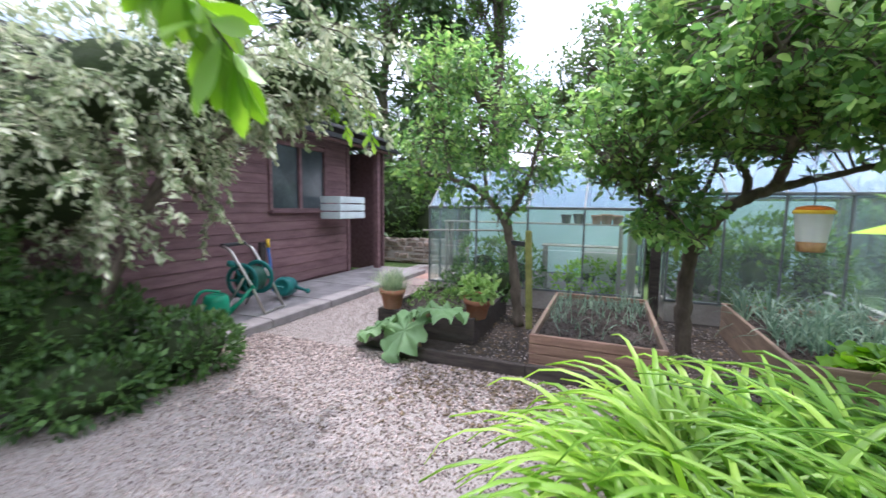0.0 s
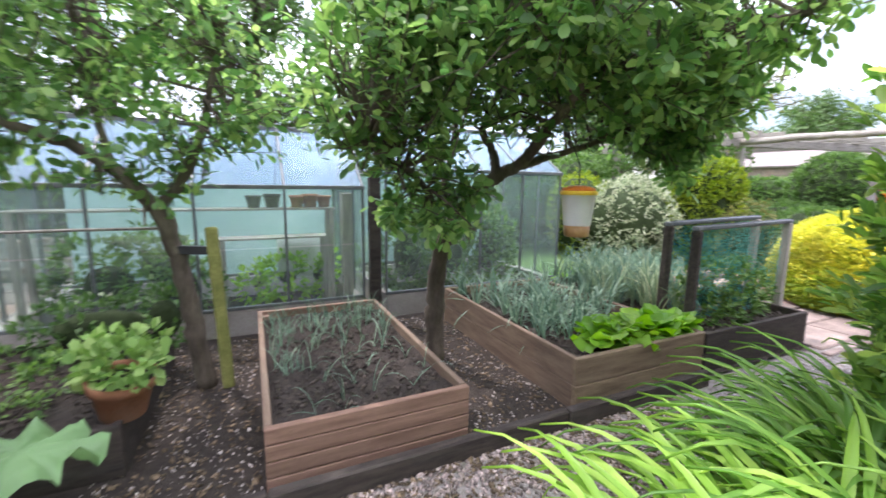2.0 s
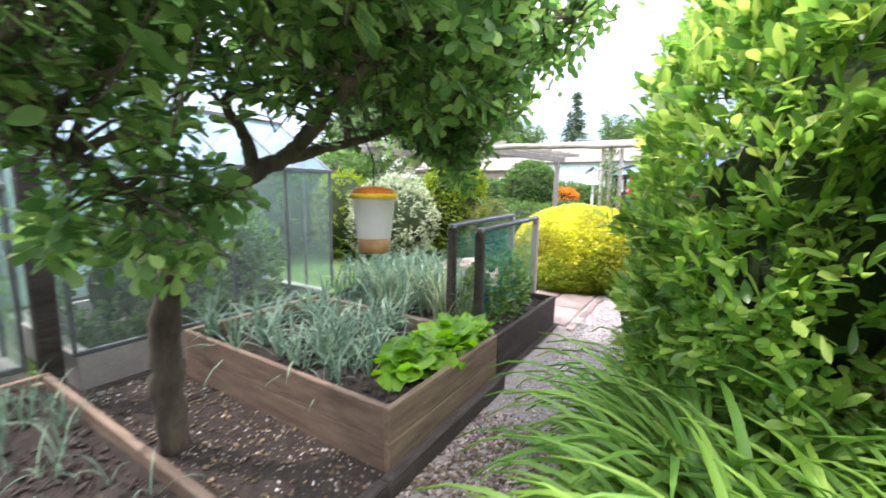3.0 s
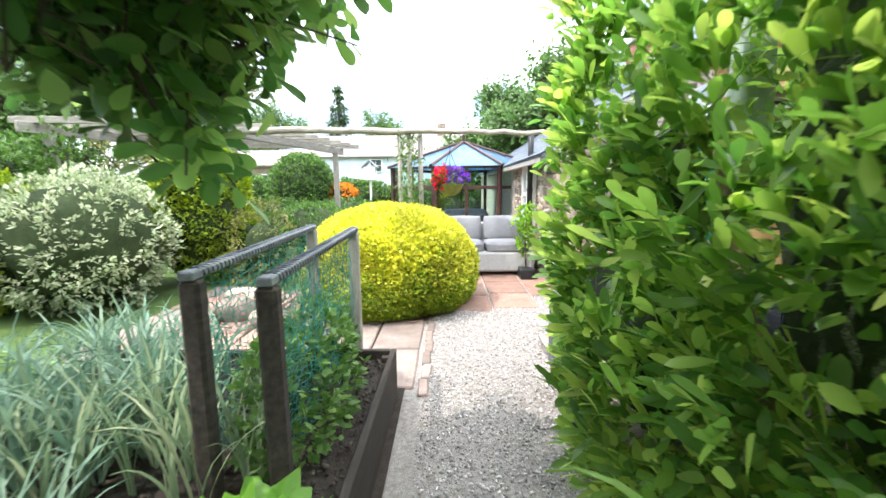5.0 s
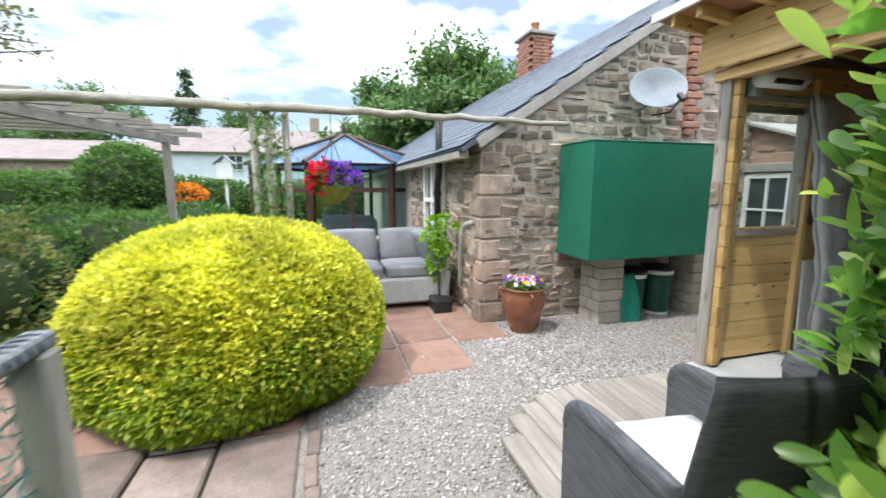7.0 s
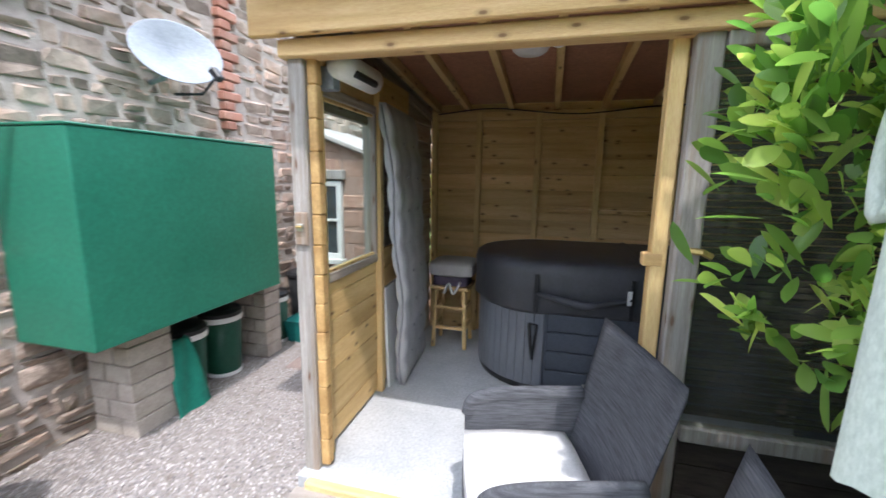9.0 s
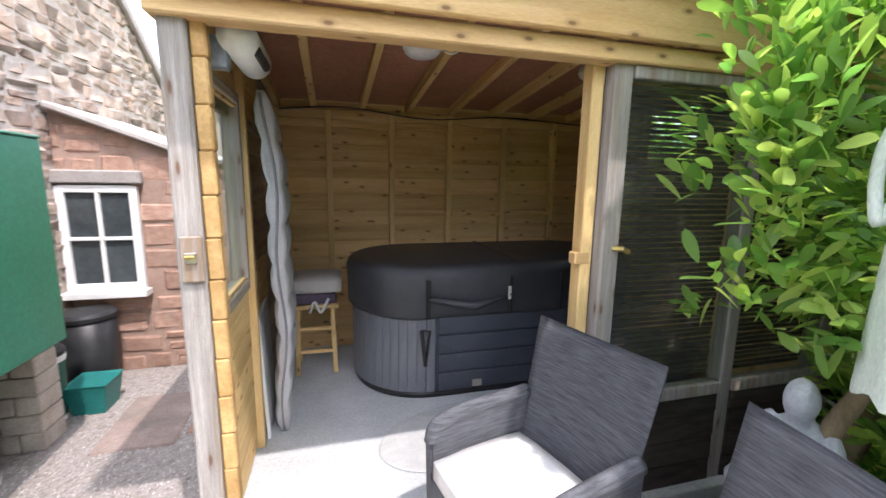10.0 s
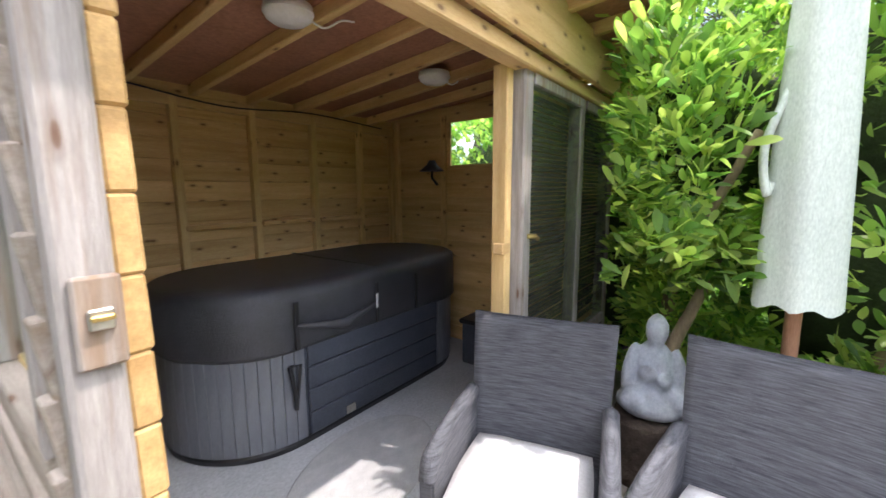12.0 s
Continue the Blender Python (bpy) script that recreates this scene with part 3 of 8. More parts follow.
def leaf_mesh(name, pos, axis, nrm, length, width, hi=True, curl=0.12):
    """Many leaves in one mesh: each folded along its rib, with a bent tip."""
    N = len(pos)
    axis = unit(axis)
    nrm = unit(nrm - axis * (nrm * axis).sum(1, keepdims=True))
    side = np.cross(nrm, axis)
    L, W = np.broadcast_to(length, N)[:, None], np.broadcast_to(width, N)[:, None]
    if hi == 2:
        rows, T0 = [(0.0, 0, 0, 0)], [(0, 2, 1), (0, 3, 2)]
        for a, w, c in ((0.2, 0.24, -0.01), (0.45, 0.43, -0.04), (0.7, 0.47, -0.1), (0.88, 0.32, -0.19)):
            rows += [(a, -w, 0.24 * w, c), (a, 0, 0.0, c), (a, w, 0.24 * w, c)]
        rows.append((1.0, 0, 0.0, -0.3))
        for k in (1, 4, 7):
            T0 += [(k, k + 1, k + 4), (k, k + 4, k + 3), (k + 1, k + 2, k + 5), (k + 1, k + 5, k + 4)]
        T0 = np.array(T0 + [(10, 11, 13), (11, 12, 13)])
    elif hi:
        rows = [(0.0, 0, 0, 0), (0.3, -0.42, 0.10, -0.02), (0.3, 0, 0.0, -0.02), (0.3, 0.42, 0.10, -0.02),
                (0.68, -0.46, 0.08, -0.1), (0.68, 0, 0.0, -0.1), (0.68, 0.46, 0.08, -0.1), (1.0, 0, 0.0, -0.3)]
        T0 = np.array([(0, 2, 1), (0, 3, 2), (1, 2, 5), (1, 5, 4), (2, 3, 6), (2, 6, 5), (4, 5, 7), (5, 6, 7)])
    else:
        rows = [(0, 0, 0, 0), (0.5, -0.5, 0.08, -0.05), (0.5, 0.5, 0.08, -0.05), (1, 0, 0, -0.2)]
        T0 = np.array([(0, 2, 1), (1, 2, 3)])
    V = np.stack([pos + axis * L * a + side * W * s + nrm * (W * lift + L * c * curl * 2) for a, s, lift, c in rows], 1)
    T = (np.arange(N) * len(rows))[:, None, None] + T0[None]
    return tri_mesh(name, V.reshape(-1, 3), T.reshape(-1, 3))


def blades_mesh(name, base, heading, length, width, rise, droop, segs=6, seed=0):
    """Strap leaves that rise and arch over. All are arrays of one length; heading in radians; rise: first tilt from upright."""
    N = len(base)
    r = rng(seed)
    out = np.stack([np.cos(heading), np.sin(heading), 0 * heading], 1)
    side = np.stack([-np.sin(heading), np.cos(heading), 0 * heading], 1)
    p = base.copy()
    a = rise.copy()
    rows = []
    for i in range(segs + 1):
        u = i / segs
        w = width * (0.55 + 1.1 * u * (1 - u) + 0.2 * (1 - u)) * (1.0 if u < 0.75 else max(0.04, (1 - u) / 0.25))
        fold = width * 0.22
        up = np.stack([-np.sin(a - np.pi / 2) * 0, 0 * a, 1 + 0 * a], 1)
        rows.append(np.stack([p - side * w[:, None] / 2 + up * fold[:, None], p, p + side * w[:, None] / 2 + up * fold[:, None]], 1))
        step = (length / segs)[:, None]
        p = p + (out * np.sin(a)[:, None] + np.array([0, 0, 1.0]) * np.cos(a)[:, None]) * step
        a = a + droop / segs * (0.4 + 1.2 * u) + r.normal(0, 0.03, N)
    V = np.stack(rows, 1).reshape(N, -1, 3)
    T0 = []
    for i in range(segs):
        b = 3 * i
        T0 += [(b, b + 1, b + 4), (b, b + 4, b + 3), (b + 1, b + 2, b + 5), (b + 1, b + 5, b + 4)]
    T = (np.arange(N) * V.shape[1])[:, None, None] + np.array(T0)[None]
    return tri_mesh(name, V.reshape(-1, 3), T.reshape(-1, 3))


def in_blobs(p, blobs, k=1.0):
    hit = np.zeros(len(p), bool)
    for c, r in blobs:
        hit |= (((p - np.array(c)) / (np.array(r) * k)) ** 2).sum(1) < 1
    return hit


def blob_shell(blobs, per_m2, seed, depth=0.12, lump=0.16, lumps=3.1):
    """Points near the outside of a union of blobs, with their outward directions; noise makes the outline uneven."""
    r = rng(seed)
    P, D = [], []
    for i, (c, rad) in enumerate(blobs):
        c, rad = np.array(c, float), np.array(rad, float)
        area = 4 * np.pi * ((rad[0] * rad[1]) ** 1.6 / 3 + (rad[0] * rad[2]) ** 1.6 / 3 + (rad[1] * rad[2]) ** 1.6 / 3) ** (1 / 1.6)
        n = int(area * per_m2)
        d = unit(r.normal(size=(n, 3)))
        wob = np.array([noise.noise(Vector(x * lumps + i * 7.3)) for x in d])
        p = c + d * rad * (1 + lump * wob[:, None] - depth * r.rand(n, 1) ** 1.5)
        o = unit(d / rad)
        keep = np.ones(n, bool)
        for j, other in enumerate(blobs):
            if j != i:
                keep &= ~in_blobs(p, [other], 0.86)
        P.append(p[keep])
        D.append(o[keep])
    return np.vstack(P), np.vstack(D)


def rosettes(name, P, D, per, length, width, material, parent, seed, spread=0.9, up=0.35, hi=True, label=""):
    """Clusters of leaves at twig tips."""
    r = rng(seed)
    pos = np.repeat(P, per, 0)
    ax = unit(np.repeat(unit(D + np.array([0, 0, up])), per, 0) + r.normal(0, spread * 0.62, (len(P) * per, 3)))
    n = unit(np.repeat(D, per, 0) * 0.5 + np.array([0, 0, 0.9]) + r.normal(0, 0.35, ax.shape))
    Ls = length * (0.6 + 0.7 * r.rand(len(pos)))
    pos = pos + r.normal(0, length * 0.28, pos.shape)
    me = leaf_mesh(name, pos, ax, n, Ls, width * (0.75 + 0.5 * r.rand(len(pos))), hi)
    return link(name, me, material, parent, label, smooth=hi == 2)


def core_mesh(name, blobs, material, parent, k=0.78, seed=3):
    bm = bmesh.new()
    for i, (c, rad) in enumerate(blobs):
        g = bmesh.ops.create_icosphere(bm, subdivisions=3, radius=1)
        for v in g["verts"]:
            w = 1 + 0.14 * noise.noise(v.co * 3 + Vector((i * 5.1, seed, 0)))
            v.co = Vector(c) + Vector([v.co[a] * rad[a] * k * w for a in range(3)])
    return part(name, bm, material, parent, smooth=True)


def shrub(name, loc, blobs, material, label, category="shrub", per_m2=90, per=6, length=0.06, width=0.03, seed=1, core=0.78, depth=0.14, hi=False, group="", up=0.35,
          spread=0.9, lump=0.16, trunk=None, bark="bark"):
    e = thing(name, loc, label, category, group)
    if trunk:
        for k, (pts, r0, r1) in enumerate(trunk):
            q = curve_pts(pts, 6, 0.008, seed + k)
            part("trunk", tube(q, list(np.linspace(r0, r1, len(q))), 9), M[bark], e, smooth=True)
    P, D = blob_shell(blobs, per_m2, seed, depth, lump)
    P, D = P[P[:, 2] + loc[2] > 0.01], D[P[:, 2] + loc[2] > 0.01]
    rosettes("foliage", P, D, per, length, width, M[material], e, seed + 1, spread, up, hi)
    # added solid core blocks the view through and gives dark gaps
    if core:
        tagged(core_mesh("inner_fill", blobs, M["core"], e, core, seed), kind="stuff")
    return e


def tree(name, loc, limbs, blobs, material, label, clumps=220, per=26, length=0.075, width=0.042, seed=1, clump_r=0.17, twig=0.006, bark="bark", hi=False, category="tree",
         group="", shell=0.5):
    """Trunk and limbs as tapered tubes, twigs to every clump of leaves. All places are from the foot of the trunk."""
    e = thing(name, loc, label, category, group)
    r = rng(seed)
    ends = []
    for i, (pts, r0, r1) in enumerate(limbs):
        q = curve_pts(pts, 8, r0 * 0.10, seed + i)
        part("trunk" if i == 0 else "limb", tube(q, list(np.linspace(r0, r1, len(q)) * (1 + 0.06 * r.normal(size=len(q)))), 10), M[bark], e, smooth=True)
        ends += q[len(q) // 3:]
    ends = np.array(ends)
    vols = np.array([np.prod(b[1]) for b in blobs]) ** 0.8
    C = []
    for (c, rad), n in zip(blobs, (clumps * vols / vols.sum()).astype(int)):
        d = unit(r.normal(size=(n, 3))) * (shell + (1 - shell) * r.rand(n, 1)) ** 0.8
        C.append(np.array(c) + d * np.array(rad))
    C = np.vstack(C)
    bm = bmesh.new()
    S = np.array([ends[np.argmin(((ends - c) ** 2).sum(1))] for c in C])
    way = unit(unit(C - S) * 0.8 + np.array([0, 0, 0.45]) + r.normal(0, 0.4, C.shape))
    reach = clump_r * (1.3 + 1.3 * r.rand(len(C), 1))
    for i in range(0, len(C), max(1, len(C) // 420)):
        a, b = C[i] - way[i] * reach[i] * 0.5, C[i] + way[i] * reach[i] * 0.5
        mid = (S[i] + a) / 2 + np.array([0, 0, 0.05]) + r.normal(0, 0.03, 3)
        tube_into(bm, [tuple(S[i]), tuple(mid), tuple(a), tuple(b)], [twig * 1.8, twig * 1.3, twig * 0.8, twig * 0.4], 4)
    tagged(part("twig_growth", bm, M[bark], e), kind="stuff")
    # leaves sit along each shoot, spread to all sides of it
    along = np.repeat(way, per, 0)
    across = r.normal(0, 1, along.shape)
    across = unit(across - along * (across * along).sum(1, keepdims=True))
    pos = np.repeat(C, per, 0) + along * np.repeat(reach, per, 0) * (r.rand(len(along), 1) - 0.5) + across * clump_r * 0.22 * r.rand(len(along), 1) + r.normal(0, clump_r * 0.10, along.shape)
    ax = unit(across * 0.9 + along * 0.55 + r.normal(0, 0.25, pos.shape) + np.array([0, 0, -0.1]))
    nn = unit(along * 0.6 + np.array([0, 0, 0.7]) + r.normal(0, 0.4, pos.shape))
    me = leaf_mesh("crown", pos, ax, nn, length * (0.6 + 0.7 * r.rand(len(pos))), width * (0.7 + 0.6 * r.rand(len(pos))), hi)
    link("crown", me, M[material], e, smooth=hi == 2)
    return e


def sheet(name, outline, z, material, label="", category="", kind="structure", thick=0.0):
    bm = bmesh.new()
    f = bm.faces.new([bm.verts.new((x, y, z)) for x, y in outline])
    f.normal_update()
    if f.normal.z < 0:
        f.normal_flip()
    if thick:
        g = bmesh.ops.extrude_face_region(bm, geom=[f])
        for v in [v for v in g["geom"] if isinstance(v, bmesh.types.BMVert)]:
            v.co.z -= thick
        bmesh.ops.recalc_face_normals(bm, faces=bm.faces)
    return tagged(part(name, bm, material), label, category, "", kind)


def scatter_stones(name, spots, size, material, label, seed, flat=0.6):
    """Loose small stones as squashed, turned octahedra with cut corners."""
    r = rng(seed)
    N = len(spots)
    base = np.array([(1, 0, 0), (-1, 0, 0), (0, 1, 0), (0, -1, 0), (0, 0, 1), (0, 0, -1), (0.66, 0.66, 0.45), (-0.7, 0.5, -0.4)], float)
    tri = np.array([(0, 6, 4), (6, 2, 4), (2, 1, 4), (1, 3, 4), (3, 0, 4), (0, 2, 6), (2, 7, 1), (0, 5, 2), (2, 5, 7), (7, 5, 1), (1, 5, 3), (3, 5, 0)])
    a = r.rand(N) * 6.283
    s = size * (0.5 + r.rand(N, 1) ** 2 * 1.1) * np.array([1, 0.75, flat]) * (0.8 + 0.4 * r.rand(N, 3))
    V = base[None] * s[:, None, :] * (1 + 0.25 * r.normal(size=(N, 8, 1)))
    t = r.normal(0, 0.3, N)
    x, y, z = V[..., 0], V[..., 1], V[..., 2]
    z2, x = z * np.cos(t)[:, None] - x * np.sin(t)[:, None], x * np.cos(t)[:, None] + z * np.sin(t)[:, None]
    V = np.stack([x * np.cos(a)[:, None] - y * np.sin(a)[:, None], x * np.sin(a)[:, None] + y * np.cos(a)[:, None], z2], -1) + spots[:, None, :]
    T = (np.arange(N) * 8)[:, None, None] + tri[None]
    ob = link(name, tri_mesh(name, V.reshape(-1, 3), T.reshape(-1, 3)), material)
    return tagged(ob, label, "gravel", "", "stuff")




def stone_meshes(material_name, jitter=0.06, taper=0.22):
    """A dozen rough unit blocks, shared by all stones of one wall."""
    out = []
    for k in range(10):
        V, F = chamfer(1, 1, 1, 0.14)
        r = rng(100 + k)
        V = [np.array(v) * (1, 1, 1 - taper * abs(v[0])) + r.normal(0, jitter, 3) for v in V]
        me = bpy.data.meshes.new("stone")
        me.from_pydata([tuple(v) for v in V], [], F)
        me.materials.append(M[material_name])
        me.update()
        out.append(me)
    return out


def placed(ob):
    """Where a part stands in the world, by its own and its parents' poses."""
    m = ob.matrix_basis.copy()
    while ob.parent:
        ob = ob.parent
        m = ob.matrix_basis @ m
    return m


def courses(length, height, h0, h1, w0, w1, seed, top=None):
    """Random rubble: rows of uneven blocks as (centre along, centre up, width, height)."""
    r = rng(seed)
    z, out = 0.0, []
    while z < height - 0.02:
        h = min(h0 + (h1 - h0) * r.rand(), height - z)
        s = -r.rand() * w1
        while s < length:
            w = w0 + (w1 - w0) * r.rand() ** 1.4
            a, b = max(s, 0), min(s + w, length)
            if b - a > 0.035:
                c = (a + b) / 2
                lim = top(c) if top else height
                if z + h * 0.5 < lim:
                    if r.rand() < 0.2 and h > 0.09:
                        out += [(c, z + h * 0.27, b - a, h * 0.52), (c, z + h * 0.77, b - a, h * 0.44)]
                    else:
                        out.append((c, z + h / 2, b - a, min(h, lim - z + 0.02)))
            s += w
        z += h
    return out


def lay(stones, meshes, parent, origin, along, out, proud=0.02, joint=0.016, seed=0, cap=300, rest_material=None, nearest=None, tilt=3.2):
    """Stones as pieces of a wall; past the cap the rest join into one mesh."""
    r = rng(seed)
    along, out = Vector(along), Vector(out)
    up = Vector((0, 0, 1))
    if nearest:
        stones = sorted(stones, key=nearest)
    bm = None
    for i, (s, z, w, h) in enumerate(stones):
        p = Vector(origin) + along * s + up * (z + 0.012 * r.normal()) + out * (proud * (0.1 + 1.1 * r.rand()) - 0.062)
        rot = Matrix((along, out, up)).transposed().to_4x4()
        m = Matrix.Translation(p) @ rot @ pose(0, 0, 0, r.normal() * 1.0, r.normal() * tilt, 0) @ Matrix.Diagonal((max(0.02, w - joint), 0.14, max(0.02, h - joint), 1))
        me = meshes[r.randint(len(meshes))]
        if i < cap:
            ob = new("stone", me)
            hang(ob, parent)
            ob.matrix_basis = placed(parent).inverted() @ m
        else:
            bm = bm or bmesh.new()
            k = len(bm.verts)
            vs = [bm.verts.new(m @ v.co) for v in me.vertices]
            for poly in me.polygons:
                bm.faces.new([vs[q] for q in poly.vertices])
    if bm:
        ob = part("stonework", bm, rest_material, parent)
        ob.matrix_basis = placed(parent).inverted()
        tagged(ob, kind="stuff")


# ---- ground ----
sheet("ground", [(-260, -260), (260, -260), (260, 260), (-260, 260)], -0.03, M["grass"], "rough green grass out to the horizon", "ground")
sheet("gravel_yard", [(-3.6, -3), (7.3, -3), (7.3, 3.9), (4.3, 3.9), (3.0, 3.9), (-1.2, 3.86), (-1.75, 4.2), (-1.95, 9.2), (-3.6, 9.2)], 0.0, M["gravel_bed"],
      "pinkish grey gravel yard with moss and dirt", "gravel ground")
sheet("bed_ground", [(-1.75, 3.84), (4.2, 3.84), (4.2, 6.2), (-1.93, 6.2)], 0.03, M["earth"], "dark soil strewn with pale stones between beds", "soil")


def gravel_spots(n, x0, x1, y0, y1, seed, keep=None, z=0.004):
    r = rng(seed)
    p = np.stack([x0 + (x1 - x0) * r.rand(n), y0 + (y1 - y0) * r.rand(n), np.full(n, z)], 1)
    return p[keep(p)] if keep else p


scatter_stones("gravel", gravel_spots(34000, -2.9, 2.4, 0.9, 3.82, 1), 0.0105, M["pink_chip"], "loose pinkish gravel chips", 1)
scatter_stones("gravel", gravel_spots(24000, 2.0, 7.0, 2.2, 3.72, 2, lambda p: ~((p[:, 0] > 3.1) & (p[:, 0] < 5.4) & (p[:, 1] < 2.6))), 0.0085, M["stone_chip"], "loose pale gravel chips", 2)
scatter_stones("gravel", gravel_spots(12000, 5.5, 7.0, -1.3, 2.3, 3), 0.0085, M["stone_chip"], "loose pale gravel chips by the wall", 3)
scatter_stones("gravel", gravel_spots(13000, -2.9, -1.72, 3.7, 7.6, 4), 0.0095, M["pink_chip"], "loose gravel chips beside the greenhouse", 4)
scatter_stones("pebbles", gravel_spots(4200, -0.85, 1.6, 3.86, 5.9, 5, lambda p: ~((p[:, 0] > -0.14) & (p[:, 0] < 0.9)) & (rng(67).rand(len(p)) < 0.25 + 0.75 * np.sin(p[:, 0] * 5 + p[:, 1] * 3) ** 2), z=0.034), 0.0085, M["pale_chip"], "pale pebbles on dark soil", 5)

scatter_stones("leaf_litter", gravel_spots(5200, -1.0, 2.3, 2.9, 3.78, 6, lambda p: rng(66).rand(len(p)) < np.clip((p[:, 1] - 2.75) * 1.2, 0.1, 1) * (0.45 + 0.55 * np.sin(p[:, 0] * 4 + p[:, 1] * 7) ** 2), z=0.010), 0.016, M["litter"],
               "brown leaf litter and moss on the gravel", 6, 0.18)
scatter_stones("leaf_litter", gravel_spots(900, -2.2, -0.2, 1.2, 3.0, 7, z=0.008), 0.009, M["litter"], "scattered brown leaf bits on the gravel", 7, 0.18)

scatter_stones("leaf_litter", gravel_spots(2600, -0.85, 1.6, 3.86, 5.9, 8, lambda p: ~((p[:, 0] > -0.14) & (p[:, 0] < 0.9)), z=0.036), 0.014, M["litter"], "brown leaf litter on the dark soil", 8, 0.18)

# low timber edging along the beds
edge = thing("timber_edging", (0, 3.80, 0), "mossy dark timber edging along the gravel", "edging", kind="structure")
for x0, x1 in ((-1.25, -0.12), (-0.115, 1.45), (1.455, 2.7)):
    box("plank", (x1 - x0, 0.055, 0.13), ((x0 + x1) / 2, 0, 0.045), M["dark_wood"], edge, (0, 0.3, 0.4), 0.008)


# ---- raised beds ----
def raised_bed(x0, x1, y0, y1, top, boards, front, side, label, soil_drop=0.06, t=0.035, seed=0):
    e = thing("raised_bed", ((x0 + x1) / 2, (y0 + y1) / 2, 0), label, "raised bed", "raised vegetable beds")
    w, d = x1 - x0, y1 - y0
    h = (top - 0.01) / boards
    for i in range(boards):
        z = 0.01 + h * (i + 0.5)
        for s in (-1, 1):
            box("plank", (w, t, h - 0.004), (0, s * (d - t) / 2, z), M[front], e, (0, 0, s * 0.15), 0.005)
            box("plank", (t, d - 2 * t - 0.004, h - 0.004), (s * (w - t) / 2, 0, z), M[side], e, (0, 0, 0), 0.005)
    for sx in (-1, 1):
        for sy in (-1, 1):
            box("corner_post", (0.045, 0.045, top - 0.03), (sx * (w / 2 - t - 0.024), sy * (d / 2 - t - 0.024), (top - 0.03) / 2), M[side], e)
    bm = bmesh.new()
    bmesh.ops.create_grid(bm, x_segments=40, y_segments=40, size=0.5)
    for v in bm.verts:
        q = Vector((v.co.x * w * 9, v.co.y * d * 9, seed))
        v.co = Vector((v.co.x * (w - 2 * t - 0.004), v.co.y * (d - 2 * t - 0.004), top - soil_drop + 0.03 * noise.noise(q * 0.5) + 0.012 * noise.noise(q * 2)))
    part("soil", bm, M["earth"], e, "dark crumbly soil", True)
    r = rng(seed + 50)
    n = int(w * d * 900)
    sp = np.stack([x0 + 0.06 + (w - 0.12) * r.rand(n), y0 + 0.06 + (d - 0.12) * r.rand(n), np.full(n, top - soil_drop + 0.008)], 1)
    scatter_stones("soil_crumbs", sp, 0.013, M["crumb"], "crumbs of dark soil in the bed", seed + 60)
    return e


raised_bed(-1.74, -0.70, 4.27, 5.6, 0.285, 1, "dark_wood", "dark_wood", "dark stained timber raised bed with seedlings", seed=1)
raised_bed(-0.12, 0.868, 3.90, 5.70, 0.325, 4, "deck_red", "bed_wood_y", "reddish plank raised bed with young leeks", seed=2)
raised_bed(1.565, 2.74, 3.865, 5.70, 0.36, 2, "bed_wood", "bed_wood_y", "brown plank raised bed of onions and lettuces", seed=3, soil_drop=0.07)
raised_bed(2.80, 4.15, 3.885, 5.75, 0.328, 1, "dark_wood", "dark_wood", "black timber raised bed with peas and leeks", seed=4)


def blade_plants(name, label, category, n_plants, x0, x1, y0, y1, z, per, length, width, rise, droop, material, seed, rows=None, kind="stuff"):
    r = rng(seed)
    px, py = x0 + (x1 - x0) * r.rand(n_plants), y0 + (y1 - y0) * r.rand(n_plants)
    if rows:
        px = x0 + (x1 - x0) * (np.floor(r.rand(n_plants) * rows) + 0.5) / rows + r.normal(0, 0.012, n_plants)
    N = n_plants * per
    base = np.stack([np.repeat(px, per) + r.normal(0, 0.008, N), np.repeat(py, per) + r.normal(0, 0.008, N), np.full(N, z)], 1)
    me = blades_mesh(name, base, r.rand(N) * 6.283, length * (0.55 + 0.6 * r.rand(N)), width * (0.7 + 0.6 * r.rand(N)), np.abs(r.normal(0, rise, N)), droop * (0.3 + r.rand(N)), 6, seed)
    return tagged(link(name, me, M[material]), label, category, "", kind)


blade_plants("leek_seedlings", "thin young leeks in dark soil", "leek", 56, -0.05, 0.8, 4.0, 5.6, 0.265, 3, 0.20, 0.006, 0.5, 2.2, "onion", 11)
blade_plants("leek_seedlings", "taller young leeks at the back", "leek", 46, -0.05, 0.8, 4.8, 5.62, 0.265, 3, 0.24, 0.007, 0.3, 1.6, "onion", 12)
blade_plants("onion_plants", "sprawling blue-green onion leaves", "onion", 70, 1.66, 2.66, 4.5, 5.62, 0.285, 7, 0.40, 0.014, 0.75, 1.9, "onion", 13)
blade_plants("onion_plants", "blue-green onion leaves near the corner", "onion", 26, 1.70, 2.2, 4.25, 4.7, 0.285, 5, 0.30, 0.012, 0.6, 1.7, "onion", 14)
blade_plants("garlic_plants", "tall yellowing garlic leaves", "garlic", 95, 2.9, 4.1, 4.75, 5.68, 0.27, 6, 0.50, 0.018, 0.24, 1.9, "onion", 15)
blade_plants("garlic_plants", "tall garlic leaves beside the netting", "garlic", 34, 2.85, 3.35, 4.25, 5.2, 0.27, 5, 0.5, 0.014, 0.2, 1.3, "leek", 16)


